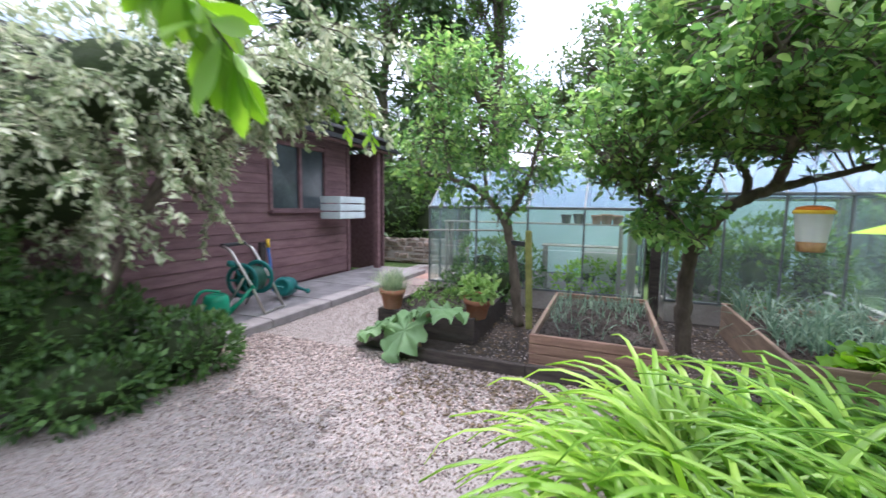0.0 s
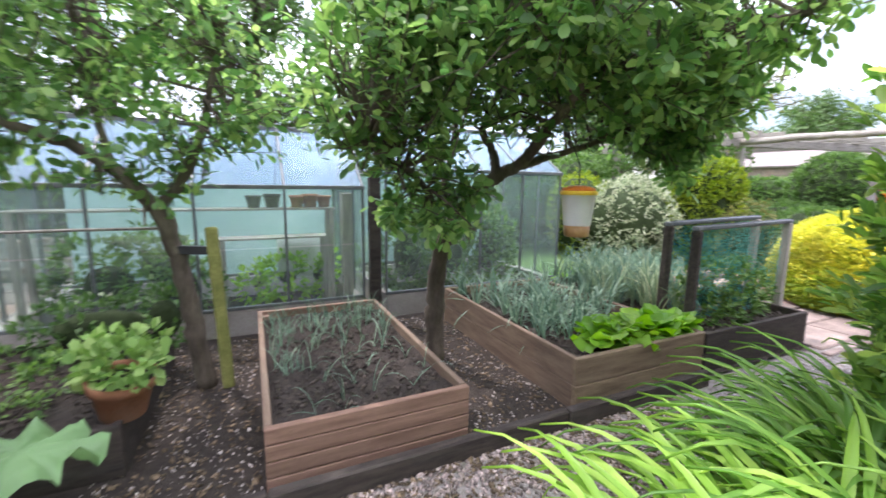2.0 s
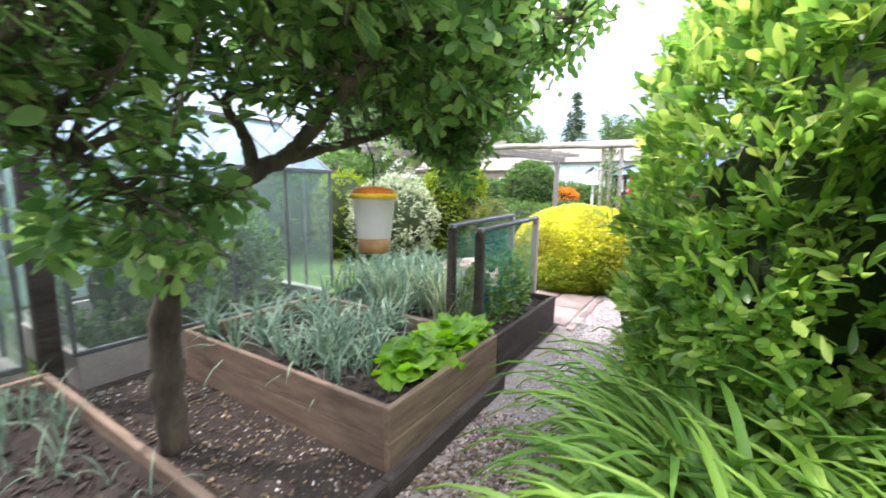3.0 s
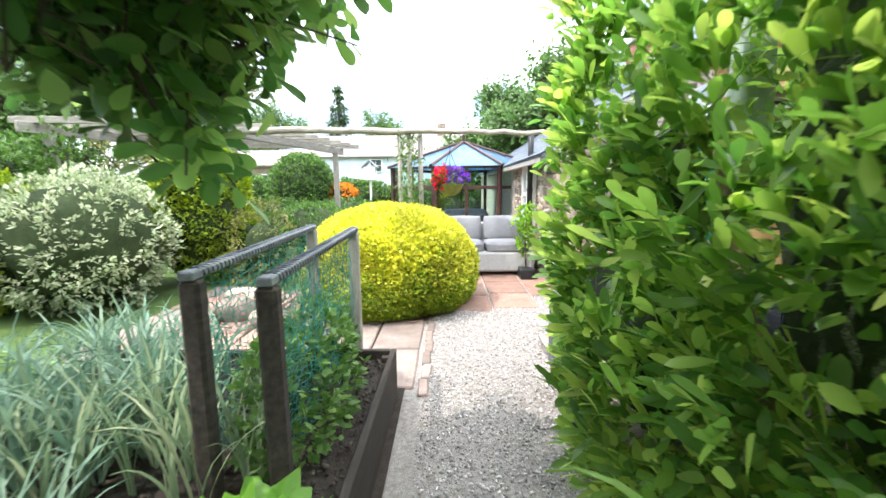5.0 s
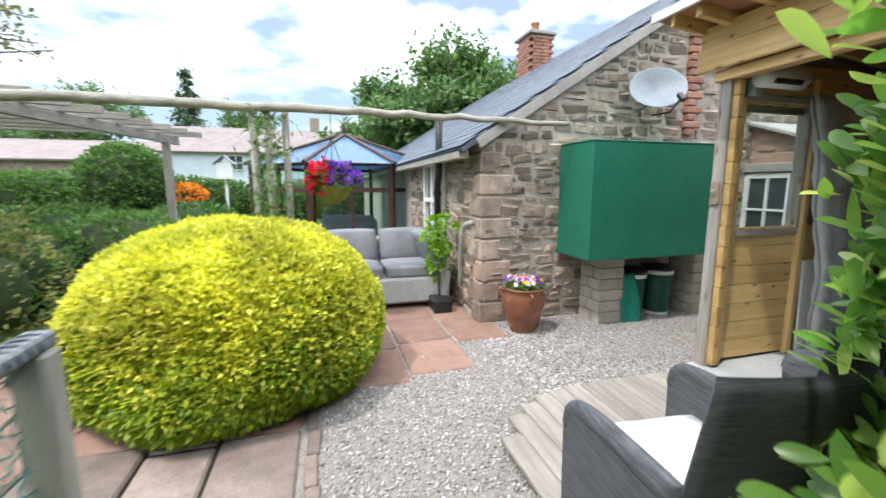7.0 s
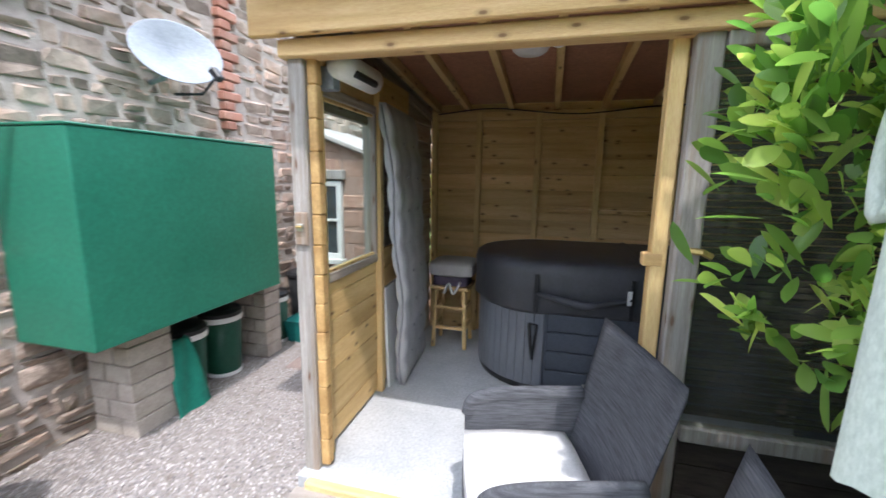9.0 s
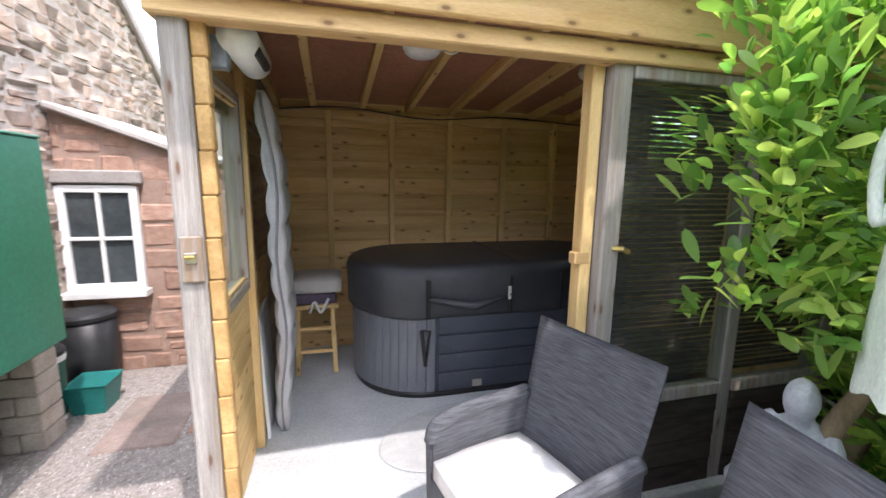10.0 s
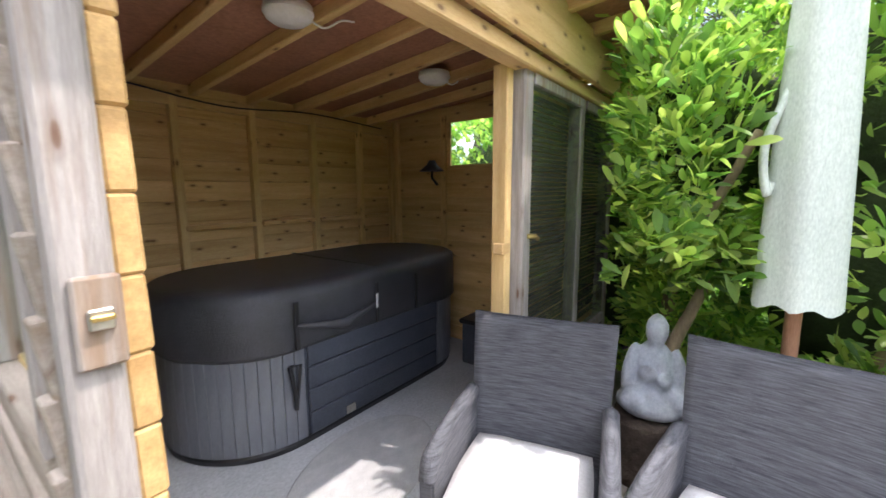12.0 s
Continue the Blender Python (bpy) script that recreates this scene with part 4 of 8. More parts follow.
def lettuce(x, y, z, s, seed):
    e = thing("lettuce", (x, y, z), "bright green lettuce head in dark soil", "lettuce", "lettuces in the bed", rz=seed * 53)
    r = rng(seed)
    V, T = [], []
    for k in range(15):
        a, tilt, L = k * 2.4, 0.25 + 0.85 * (k / 15), s * (0.75 + 0.5 * r.rand())
        o = len(V)
        for i in range(6):
            u = i / 5
            for j in range(7):
                q = (j - 3) / 3
                w = L * 0.52 * math.sin(min(1, u * 1.15 + 0.12) * 2.2) * q
                ruff = 0.07 * L * u * math.sin(j * 3.1 + i * 1.7 + k)
                ang = tilt + 0.6 * u * u
                rad = L * u * math.sin(ang) + ruff
                V.append((rad * math.cos(a) - w * math.sin(a), rad * math.sin(a) + w * math.cos(a), L * u * math.cos(ang) + abs(q) ** 2 * 0.22 * L * u + ruff))
        for i in range(5):
            for j in range(6):
                b = o + i * 7 + j
                T += [(b, b + 1, b + 8), (b, b + 8, b + 7)]
    link("leaves", tri_mesh("leaves", V, T), M["lettuce"], e, smooth=True)


for k in range(8):
    lettuce(1.98 + 0.098 * k, 4.08 + 0.03 * (k % 2), 0.285, 0.17 + 0.015 * (k % 3), 20 + k)
for k, (x, y, s) in enumerate(((2.95, 5.95, 0.3), (3.4, 6.0, 0.34), (3.75, 5.95, 0.3))):
    lettuce(x, y, 0.05, s, 40 + k)

# seedlings and small leaves in the first bed
shrub("seedlings", (-1.2, 4.75, 0.23), [((-0.25, 0.0, 0.05), (0.16, 0.14, 0.08)), ((0.0, -0.12, 0.04), (0.12, 0.1, 0.07)), ((0.1, 0.25, 0.06), (0.22, 0.2, 0.1)), ((-0.3, 0.4, 0.06), (0.2, 0.2, 0.1))],
      "shrub_mid", "small pale green seedlings in the bed", "seedlings", 260, 4, 0.045, 0.022, 71, core=0)
shrub("leafy_plant", (-1.05, 5.45, 0.23), [((0, 0, 0.16), (0.45, 0.16, 0.2)), ((0.35, -0.05, 0.2), (0.16, 0.14, 0.22))], "shrub_dark", "dark leafy plants against the greenhouse", "plant", 150, 6, 0.06, 0.03, 73, core=0.6)


# ---- terracotta pots ----
def terracotta_pot(x, y, z, s, label, tilt=0):
    e = thing("plant_pot", (x, y, z), label, "plant pot", "terracotta pots by the beds")
    e.rotation_euler = (radians(tilt), radians(tilt * 0.6), 0)
    part("pot", lathe([(0.085 * s, 0), (0.09 * s, 0.004), (0.118 * s, 0.15 * s), (0.132 * s, 0.152 * s), (0.137 * s, 0.20 * s), (0.130 * s, 0.203 * s), (0.122 * s, 0.19 * s), (0.118 * s, 0.17 * s)], 32), M["terracotta"], e, smooth=True)
    part("compost", lathe([(0.0, 0.172 * s), (0.119 * s, 0.172 * s)], 24, False), M["earth"], e)
    return e


p1 = terracotta_pot(-1.60, 4.33, 0.288, 0.98, "terracotta pot of feathery green foliage")
r = rng(5)
n = 420
b = np.stack([r.normal(0, 0.05, n), r.normal(0, 0.05, n), np.full(n, 0.17)], 1)
link("foliage", blades_mesh("foliage", b, r.rand(n) * 6.283, 0.13 + 0.16 * r.rand(n), np.full(n, 0.006), np.abs(r.normal(0.5, 0.35, n)), 1.2 * r.rand(n), 5, 5), M["leek"], p1)
p2 = terracotta_pot(-0.72, 4.42, 0.27, 1.02, "tilted terracotta pot with leafy strawberry plant", 9)
P, D = blob_shell([((0, 0.02, 0.28), (0.18, 0.18, 0.11))], 260, 8, 0.5)
rosettes("foliage", P, D, 4, 0.058, 0.045, M["strawberry"], p2, 9)


# ---- rhubarb ----
def rhubarb_leaf(e, foot, tip, s, tilt, turn, seed):
    f, t = Vector(foot), Vector(tip)
    part("stalk", tube(curve_pts([foot, tuple((f + t) / 2 + Vector((0, 0, 0.05))), tip], 5), [0.014, 0.013, 0.012, 0.012, 0.011, 0.011, 0.010, 0.010, 0.009, 0.008, 0.007], 8), M["stem_red"], e, smooth=True)
    V, T, n, m = [], [], 44, 8
    for i in range(m + 1):
        u = i / m
        for k in range(n):
            a = 2 * math.pi * k / n
            lobe = 1 + 0.09 * math.cos(5 * a + 0.4) + 0.06 * math.sin(11 * a + seed) + 0.03 * math.sin(19 * a) - 0.5 * max(0, math.cos(a - math.pi)) ** 8
            x, y = u * s * lobe * math.cos(a) * 1.1 + 0.35 * s, u * s * lobe * math.sin(a) * 0.9
            z = 0.11 * s * math.sin(9 * a + seed) * u * u * 2 - 0.22 * s * u * u + 0.17 * s * abs(math.sin(2.5 * a)) * u + 0.07 * s * math.sin(17 * a + 2 * seed) * u ** 2 + 0.05 * s * math.sin(16 * u + 3 * a) * u - 0.07 * s * max(0, math.cos(7 * a)) ** 14 * u
            V.append((x, y, z))
    for i in range(m):
        for k in range(n):
            a, b = i * n + k, i * n + (k + 1) % n
            T += [(a, a + n, b + n), (a, b + n, b)]
    me = tri_mesh("leaf_blade", V, T)
    ob = link("leaf_blade", me, M["rhubarb"], e, smooth=True)
    ob.matrix_basis = pose(*tip, 0, tilt, turn)


rh = thing("rhubarb_plant", (-1.12, 3.95, 0.03), "rhubarb with broad crumpled green leaves", "rhubarb")
for k, (tip, s, tilt, turn) in enumerate((((0.17, -0.05, 0.42), 0.20, 8, 5), ((0.12, -0.04, 0.40), 0.12, 12, 175), ((-0.30, -0.06, 0.22), 0.20, 24, 195), ((-0.04, -0.10, 0.28), 0.25, 42, 255),
                                          ((-0.12, 0.06, 0.30), 0.17, 18, 150), ((-0.42, 0.04, 0.18), 0.15, 26, 215))):
    rhubarb_leaf(rh, (0.02 * k - 0.05, 0.0, 0.0), tip, s, tilt, turn, k)


# ---- greenhouses ----
def greenhouse(x0, x1, y0, y1, eave, ridge, bars, label, base_h=0.26):
    e = thing("greenhouse", ((x0 + x1) / 2, (y0 + y1) / 2, 0), label, "greenhouse", "greenhouses behind the beds")
    w, d = x1 - x0, y1 - y0
    for s in (-1, 1):
        box("base_wall", (w, 0.1, base_h), (0, s * (d / 2 - 0.05), base_h / 2), M["concrete"], e)
        box("base_wall", (0.1, d - 0.21, base_h), (s * (w / 2 - 0.05), 0, base_h / 2), M["concrete"], e)
        box("eave_bar", (w + 0.04, 0.045, 0.035), (0, s * (d / 2 - 0.01), eave), M["alu"], e)
        box("sill_bar", (w, 0.03, 0.03), (0, s * (d / 2 - 0.012), base_h + 0.015), M["alu"], e)
        box("end_bar", (0.03, d, 0.03), (s * (w / 2 - 0.002), 0, eave), M["alu"], e)
    box("ridge_bar", (w + 0.04, 0.05, 0.05), (0, 0, ridge), M["alu"], e)
    sl = math.hypot(d / 2, ridge - eave)
    ang = math.degrees(math.atan2(ridge - eave, d / 2))
    step = w / bars
    for i in range(bars + 1):
        x = -w / 2 + step * i
        for s in (-1, 1):
            box("glazing_bar", (0.022, 0.028, eave - base_h), (x, s * (d / 2 - 0.012), (eave + base_h) / 2), M["alu"], e)
            box("glazing_bar", (0.022, sl, 0.026), (x, s * d / 4, (eave + ridge) / 2), M["alu"], e, (-s * ang, 0, 0))
        if i < bars:
            for s in (-1, 1):
                h2 = (eave - base_h) / 2
                for k in range(2):
                    g = box("pane", (step - 0.024, 0.004, h2 - 0.012), (x + step / 2, s * (d / 2 - 0.014 - 0.006 * k), base_h + h2 * (k + 0.5)), M["gh_glass"], e, c=0.0005)
                    g.visible_shadow = False
                g = box("pane", (step - 0.024, sl - 0.03, 0.004), (x + step / 2, s * d / 4, (eave + ridge) / 2), M["gh_roof"], e, (-s * ang, 0, 0), c=0.0005)
                g.visible_shadow = False
    for s in (-1, 1):
        for y in (-d / 4, d / 4):
            box("glazing_bar", (0.028, 0.022, (eave + ridge) / 2 - base_h), (s * (w / 2 - 0.012), y, ((eave + ridge) / 2 + base_h) / 2), M["alu"], e)
        for y in (-0.375, -0.125, 0.125, 0.375):
            g = box("pane", (0.004, d / 4 - 0.024, eave - base_h - 0.02), (s * (w / 2 - 0.014), y * d, (eave + base_h) / 2), M["gh_glass"], e, c=0.0005)
            g.visible_shadow = False
        bm = bmesh.new()
        xx = s * (w / 2 - 0.016)
        bm.faces.new([bm.verts.new(p) for p in ((xx, -d / 2 + 0.02, eave + 0.02), (xx, d / 2 - 0.02, eave + 0.02), (xx, 0, ridge - 0.02))])
        bmesh.ops.solidify(bm, geom=bm.faces[:], thickness=0.004)
        g = part("gable_pane", bm, M["gh_glass"], e)
        g.visible_shadow = False
    return e


greenhouse(-1.93, 0.84, 6.0, 7.5, 1.325, 1.90, 4, "aluminium greenhouse with a bluish film on roof glass")
greenhouse(1.07, 3.21, 6.0, 7.6, 1.505, 2.02, 4, "taller aluminium greenhouse with dusty glass")
tagged(box("timber_post", (0.11, 0.09, 1.5), (0.955, 6.02, 0.75), M["dark_wood"], c=0.01), "dark timber post between the greenhouses", "post")
tagged(box("timber_post", (0.10, 0.10, 1.25), (0.70, 6.1, 0.65), M["grey_wood"], c=0.01), "grey timber post inside the glass", "post")
tagged(box("shading_sheet", (2.6, 0.01, 1.0), (-0.5, 7.44, 0.8), M["gh_back"]), "pale green shading sheet inside the greenhouse", "shading")
tagged(box("shading_sheet", (2.0, 0.01, 1.15), (2.14, 7.54, 0.88), M["gh_back"]), "pale green shading sheet inside the greenhouse", "shading")
tagged(sheet("greenhouse_floor", [(-1.8, 6.1), (0.72, 6.1), (0.72, 7.4), (-1.8, 7.4)], 0.035, M["earth"]), "earth floor inside the greenhouse", "floor")


def staging(x0, x1, y, z, label):
    e = thing("greenhouse_shelf", ((x0 + x1) / 2, y, 0), label, "shelf")
    w = x1 - x0
    for k in range(3):
        box("slat", (w, 0.07, 0.02), (0, -0.09 + 0.09 * k, z), M["grey_beam"], e)
    for s in (-1, 1):
        for yy in (-0.1, 0.1):
            box("leg", (0.045, 0.045, z), (s * (w / 2 - 0.04), yy, z / 2), M["grey_wood"], e)
    return e


staging(-1.8, 0.62, 6.35, 1.12, "slatted grey greenhouse shelf")
staging(-0.45, 0.62, 6.75, 0.80, "slatted grey greenhouse bench")
tagged(box("notice_panel", (0.5, 0.02, 0.5), (0.36, 6.95, 0.55), M["white_paint"]), "white painted panel inside the greenhouse", "panel")


def small_pot(x, y, z, r0, m, label):
    tagged(part("plant_pot", lathe([(r0 * 0.75, 0), (r0, r0 * 1.4), (r0 * 1.12, r0 * 1.42), (r0 * 1.12, r0 * 1.75), (r0, r0 * 1.76), (r0 * 0.9, r0 * 1.5)], 20), M[m], smooth=True), label, "plant pot", "pots on the shelf").location = (x, y, z)


for k, (x, m) in enumerate(((-0.1, "black_plastic"), (0.06, "black_plastic"), (0.28, "terracotta"), (0.40, "terracotta"), (0.53, "terracotta"))):
    small_pot(x, 6.33, 1.131, 0.065 + 0.008 * (k % 2), m, "small terracotta pot on the shelf" if m == "terracotta" else "small black pot on the shelf")
shrub("greenhouse_plants", (-1.1, 6.5, 0.04), [((-0.2, 0.1, 0.4), (0.45, 0.25, 0.45)), ((0.35, 0.0, 0.35), (0.35, 0.25, 0.4)), ((0.1, 0.4, 0.5), (0.3, 0.2, 0.4))], "shrub_mid", "leafy green plants inside the greenhouse", "plant", 110, 6, 0.08, 0.04, 81, core=0.4)
shrub("greenhouse_plants", (0.2, 6.85, 0.04), [((0, 0.0, 0.3), (0.3, 0.25, 0.22)), ((0.35, 0.1, 0.3), (0.25, 0.22, 0.26)), ((-0.3, 0.1, 0.25), (0.2, 0.2, 0.2))], "fresh", "young pale green plants inside the greenhouse", "plant", 110, 5, 0.08, 0.045, 83, core=0.3)
shrub("tomato_plants", (2.1, 6.6, 0.04), [((-0.6, 0.0, 0.5), (0.35, 0.3, 0.6)), ((0.0, 0.1, 0.45), (0.35, 0.3, 0.5)), ((0.55, 0.1, 0.5), (0.35, 0.3, 0.55)), ((0.2, 0.5, 0.6), (0.6, 0.25, 0.6))], "shrub_mid", "tall green tomato plants inside the greenhouse", "plant", 120, 6, 0.09, 0.045, 85, core=0.45)

# cane, tree stake and its tie
tagged(part("bamboo_cane", tube([(-1.98, 5.9, 1.0), (-1.2, 5.55, 1.04), (-0.55, 5.08, 1.08)], 0.010, 6), M["grey_wood"], smooth=True), "pale bamboo cane tied across the bed", "cane")
stake = thing("tree_stake", (-0.33, 5.0, 0.03), "mossy green tree stake with a tie", "stake")
box("stake", (0.07, 0.06, 1.06), (0, 0, 0.53), M["moss_post"], stake, (1.5, -2.0, 8), 0.012)
box("tie", (0.2, 0.045, 0.05), (-0.1, 0.0, 0.92), M["black_plastic"], stake, (0, 4, 0))

# ---- fruit trees ----
tree("apple_tree", (-0.44, 5.1, 0.02),
     [([(0, 0, 0), (-0.05, -0.02, 0.45), (-0.09, -0.06, 0.85), (-0.17, -0.12, 1.2)], 0.062, 0.045),
      ([(-0.17, -0.12, 1.18), (-0.4, -0.15, 1.45), (-0.75, -0.2, 1.62), (-1.1, -0.2, 1.68)], 0.042, 0.016),
      ([(-0.17, -0.12, 1.18), (0.0, -0.15, 1.4), (0.12, -0.15, 1.75), (0.2, -0.1, 2.2)], 0.036, 0.012),
      ([(-0.35, -0.14, 1.4), (-0.42, -0.1, 1.8), (-0.5, 0.0, 2.4)], 0.024, 0.008),
      ([(-0.75, -0.2, 1.62), (-0.85, -0.15, 2.0), (-0.95, -0.1, 2.5)], 0.02, 0.007)],
     [((-0.95, -0.1, 1.95), (0.55, 0.5, 0.55)), ((-0.45, -0.1, 2.3), (0.55, 0.55, 0.6)), ((0.1, -0.1, 2.0), (0.45, 0.45, 0.6)), ((-0.2, -0.2, 1.5), (0.5, 0.25, 0.2)), ((-0.9, 0.1, 2.8), (0.5, 0.5, 0.5))],
     "apple", "apple tree with lichened trunk and leafy shoots", 230, 24, 0.075, 0.04, 31, clump_r=0.2, hi=2)
tree("apple_tree", (1.07, 4.78, 0.02),
     [([(0.05, 0.12, 0), (0.02, 0.07, 0.45), (0.02, -0.01, 0.85), (0.10, -0.11, 1.12)], 0.074, 0.056),
      ([(0.09, -0.10, 1.09), (0.22, -0.19, 1.31), (0.36, -0.22, 1.41), (0.52, -0.25, 1.49)], 0.053, 0.040),
      ([(0.50, -0.25, 1.48), (0.49, -0.45, 1.60), (0.45, -0.66, 1.72), (0.48, -0.85, 1.84), (0.75, -1.05, 2.02)], 0.042, 0.016),
      ([(0.50, -0.25, 1.48), (0.78, -0.22, 1.55), (1.06, -0.26, 1.63), (1.6, -0.55, 1.85)], 0.036, 0.012),
      ([(0.09, -0.10, 1.08), (0.06, 0.02, 1.3), (0.16, 0.1, 1.6), (0.3, 0.2, 2.1)], 0.04, 0.014),
      ([(0.34, -0.22, 1.40), (0.36, -0.12, 1.58), (0.32, -0.06, 1.74), (0.5, -0.05, 2.1), (0.7, 0.0, 2.5)], 0.038, 0.012),
      ([(0.05, 0.0, 1.05), (-0.25, -0.3, 1.35), (-0.6, -0.4, 1.55)], 0.026, 0.01),
      ([(0.48, -0.85, 1.84), (0.3, -1.0, 2.15), (0.1, -1.1, 2.5)], 0.022, 0.008),
      ([(1.5, -0.6, 1.82), (1.75, -0.6, 1.85), (1.92, -0.52, 1.72), (1.97, -0.47, 1.55)], 0.012, 0.004),
      ([(0.75, -1.05, 2.02), (1.0, -1.15, 2.12), (1.25, -1.24, 2.2), (1.55, -1.34, 2.27)], 0.016, 0.005)],
     [((0.2, -0.4, 2.15), (0.75, 0.7, 0.5)), ((1.0, -0.6, 2.05), (0.75, 0.7, 0.42)), ((1.55, -0.55, 2.05), (0.65, 0.6, 0.38)), ((-0.5, -0.45, 1.95), (0.55, 0.55, 0.5)), ((-0.25, -0.2, 1.35), (0.28, 0.22, 0.36)),
      ((0.5, -1.1, 2.3), (0.75, 0.4, 0.5)), ((0.6, -0.3, 2.8), (1.3, 0.8, 0.45)), ((2.0, -0.35, 2.15), (0.45, 0.45, 0.3)), ((1.75, -0.5, 1.85), (0.45, 0.4, 0.28)), ((1.7, -0.85, 2.2), (0.38, 0.3, 0.22)), ((-0.05, -0.42, 1.28), (0.3, 0.2, 0.26)), ((1.78, -0.58, 1.52), (0.26, 0.2, 0.13)), ((1.80, -0.36, 1.58), (0.24, 0.2, 0.14)), ((1.75, -0.3, 1.72), (0.3, 0.25, 0.15)), ((1.48, -1.34, 2.28), (0.36, 0.2, 0.22))],
     "apple", "spreading apple tree with a leaning forked trunk", 810, 31, 0.078, 0.043, 33, clump_r=0.20, hi=2)

# wasp trap that hangs from the limb
trap = thing("wasp_trap", (1.64, 4.02, 1.06), "hanging wasp trap with orange cap and brown bait", "wasp trap")
part("bag", lathe([(0.0775, 0.071), (0.079, 0.08), (0.098, 0.25), (0.10, 0.255)], 28, False), M["trap_bag"], trap, smooth=True).visible_shadow = False
part("bait", lathe([(0.066, 0.004), (0.073, 0.012), (0.077, 0.07)], 28), M["trap_liquid"], trap, smooth=True)
part("rim", lathe([(0.102, 0.25), (0.108, 0.252), (0.108, 0.272), (0.098, 0.275)], 28), M["yellow_plastic"], trap, smooth=True)
part("cap", lathe([(0.098, 0.274), (0.092, 0.29), (0.05, 0.302), (0.02, 0.305)], 28), M["orange"], trap, "orange domed cap", smooth=True)
part("hook", tube([(0, 0, 0.30), (0.0, 0, 0.42), (-0.05, 0.03, 0.56)], 0.004, 6), M["black_plastic"], trap)


# ---- pea netting ----
def net_panel(x0, x1, y, y1, top, label, far_z, lean=0.0):
    e = thing("net_frame", (x0, y, 0), label, "netting frame", "netting frames over the peas", rz=math.degrees(math.atan2(y1 - y, x1 - x0)))
    w = math.hypot(x1 - x0, y1 - y)
    box("post", (0.066, 0.066, top - 0.2), (0, 0, (top - 0.2) / 2 + 0.2), M["dark_wood"], e, (0, lean, 4), 0.012, "dark timber post")
    box("post", (0.06, 0.06, far_z - 0.2), (w, 0.0, (far_z - 0.2) / 2 + 0.2), M["grey_wood"], e, (0, 0, 0), 0.008, "grey timber post")
    L = math.hypot(w, far_z - top) + 0.06
    box("top_rail", (L, 0.05, 0.03), (w / 2, 0, (top + far_z) / 2 + 0.016), M["rail_grey"], e, (0, -math.degrees(math.atan2(far_z - top, w)), 0), 0.005)
    # netting wound round the rail
    n = 520
    ws = np.linspace(0.02, w, n)
    coil = [(x, 0.029 * math.cos(k * 0.55), top + (far_z - top) * x / w + 0.016 + 0.019 * math.sin(k * 0.55)) for k, x in enumerate(ws)]
    part("rail_wrap", tube(coil, 0.003, 4), M["net_wrap"], e, "dark netting wound round the rail", True)
    r = rng(int(y * 100))
    V, T = [], []

    def cord(a, b):
        a, b = np.array(a), np.array(b)
        d = b - a
        s = np.cross(d, (0, 1, 0))
        s = s / (np.linalg.norm(s) + 1e-9) * 0.0018
        o = len(V)
        V.extend([a - s, a + s, b + s, b - s, a + (0, 0.002, 0), b + (0, 0.002, 0)])
        T.extend([(o, o + 1, o + 2), (o, o + 2, o + 3), (o, o + 4, o + 5), (o, o + 5, o + 3)])
    nx, nz = int(w / 0.024), int((top - 0.33) / 0.024)
    g = np.zeros((nx + 1, nz + 1, 3))
    for i in range(nx + 1):
        for k in range(nz + 1):
            u, v = i / nx, k / nz
            g[i, k] = (u * w + 0.008 * r.normal(), 0.02 + 0.03 * math.sin(u * 9 + v * 4) * (1 - v) + 0.004 * r.normal(), 0.33 + v * (top - 0.33) + u * v * (far_z - top) + 0.008 * r.normal())
    for i in range(nx + 1):
        for k in range(nz + 1):
            if i < nx:
                cord(g[i, k], g[i + 1, k])
            if k < nz:
                cord(g[i, k], g[i, k + 1])
    link("netting", tri_mesh("netting", V, T), M["net"], e, "teal plastic netting")
    return e


net_panel(2.91, 4.19, 4.11, 4.137, 1.045, "pea netting on dark and grey posts", 1.065)
net_panel(2.95, 4.20, 4.375, 4.40, 1.055, "second pea netting on dark and grey posts", 1.08, 1)
shrub("pea_plants", (3.6, 4.24, 0.27), [((-0.3, 0.0, 0.2), (0.3, 0.15, 0.28)), ((0.1, 0.0, 0.2), (0.32, 0.15, 0.3)), ((0.4, 0.02, 0.14), (0.18, 0.13, 0.2)), ((-0.1, -0.12, 0.1), (0.4, 0.1, 0.16))], "shrub_mid", "bushy green pea plants between the nets", "pea plants", 300, 5, 0.05, 0.03, 91, core=0.3)

# ---- daylily clump beside the path ----
def daylilies(cx, cy, rx, ry, n, length, seed, material, label):
    r = rng(seed)
    a, q = r.rand(n) * 6.283, np.sqrt(r.rand(n))
    base = np.stack([cx + rx * q * np.cos(a), cy + ry * q * np.sin(a), np.full(n, 0.0)], 1)
    head = np.arctan2(base[:, 1] - cy, base[:, 0] - cx) + r.normal(0, 0.9, n)
    me = blades_mesh("daylilies", base, head, length * (0.7 + 0.5 * r.rand(n)), 0.026 + 0.016 * r.rand(n), np.abs(r.normal(0.32, 0.18, n)), 2.0 + 1.0 * r.rand(n), 9, seed)
    return tagged(link("daylily_clump", me, M[material]), label, "daylilies", "", "stuff")


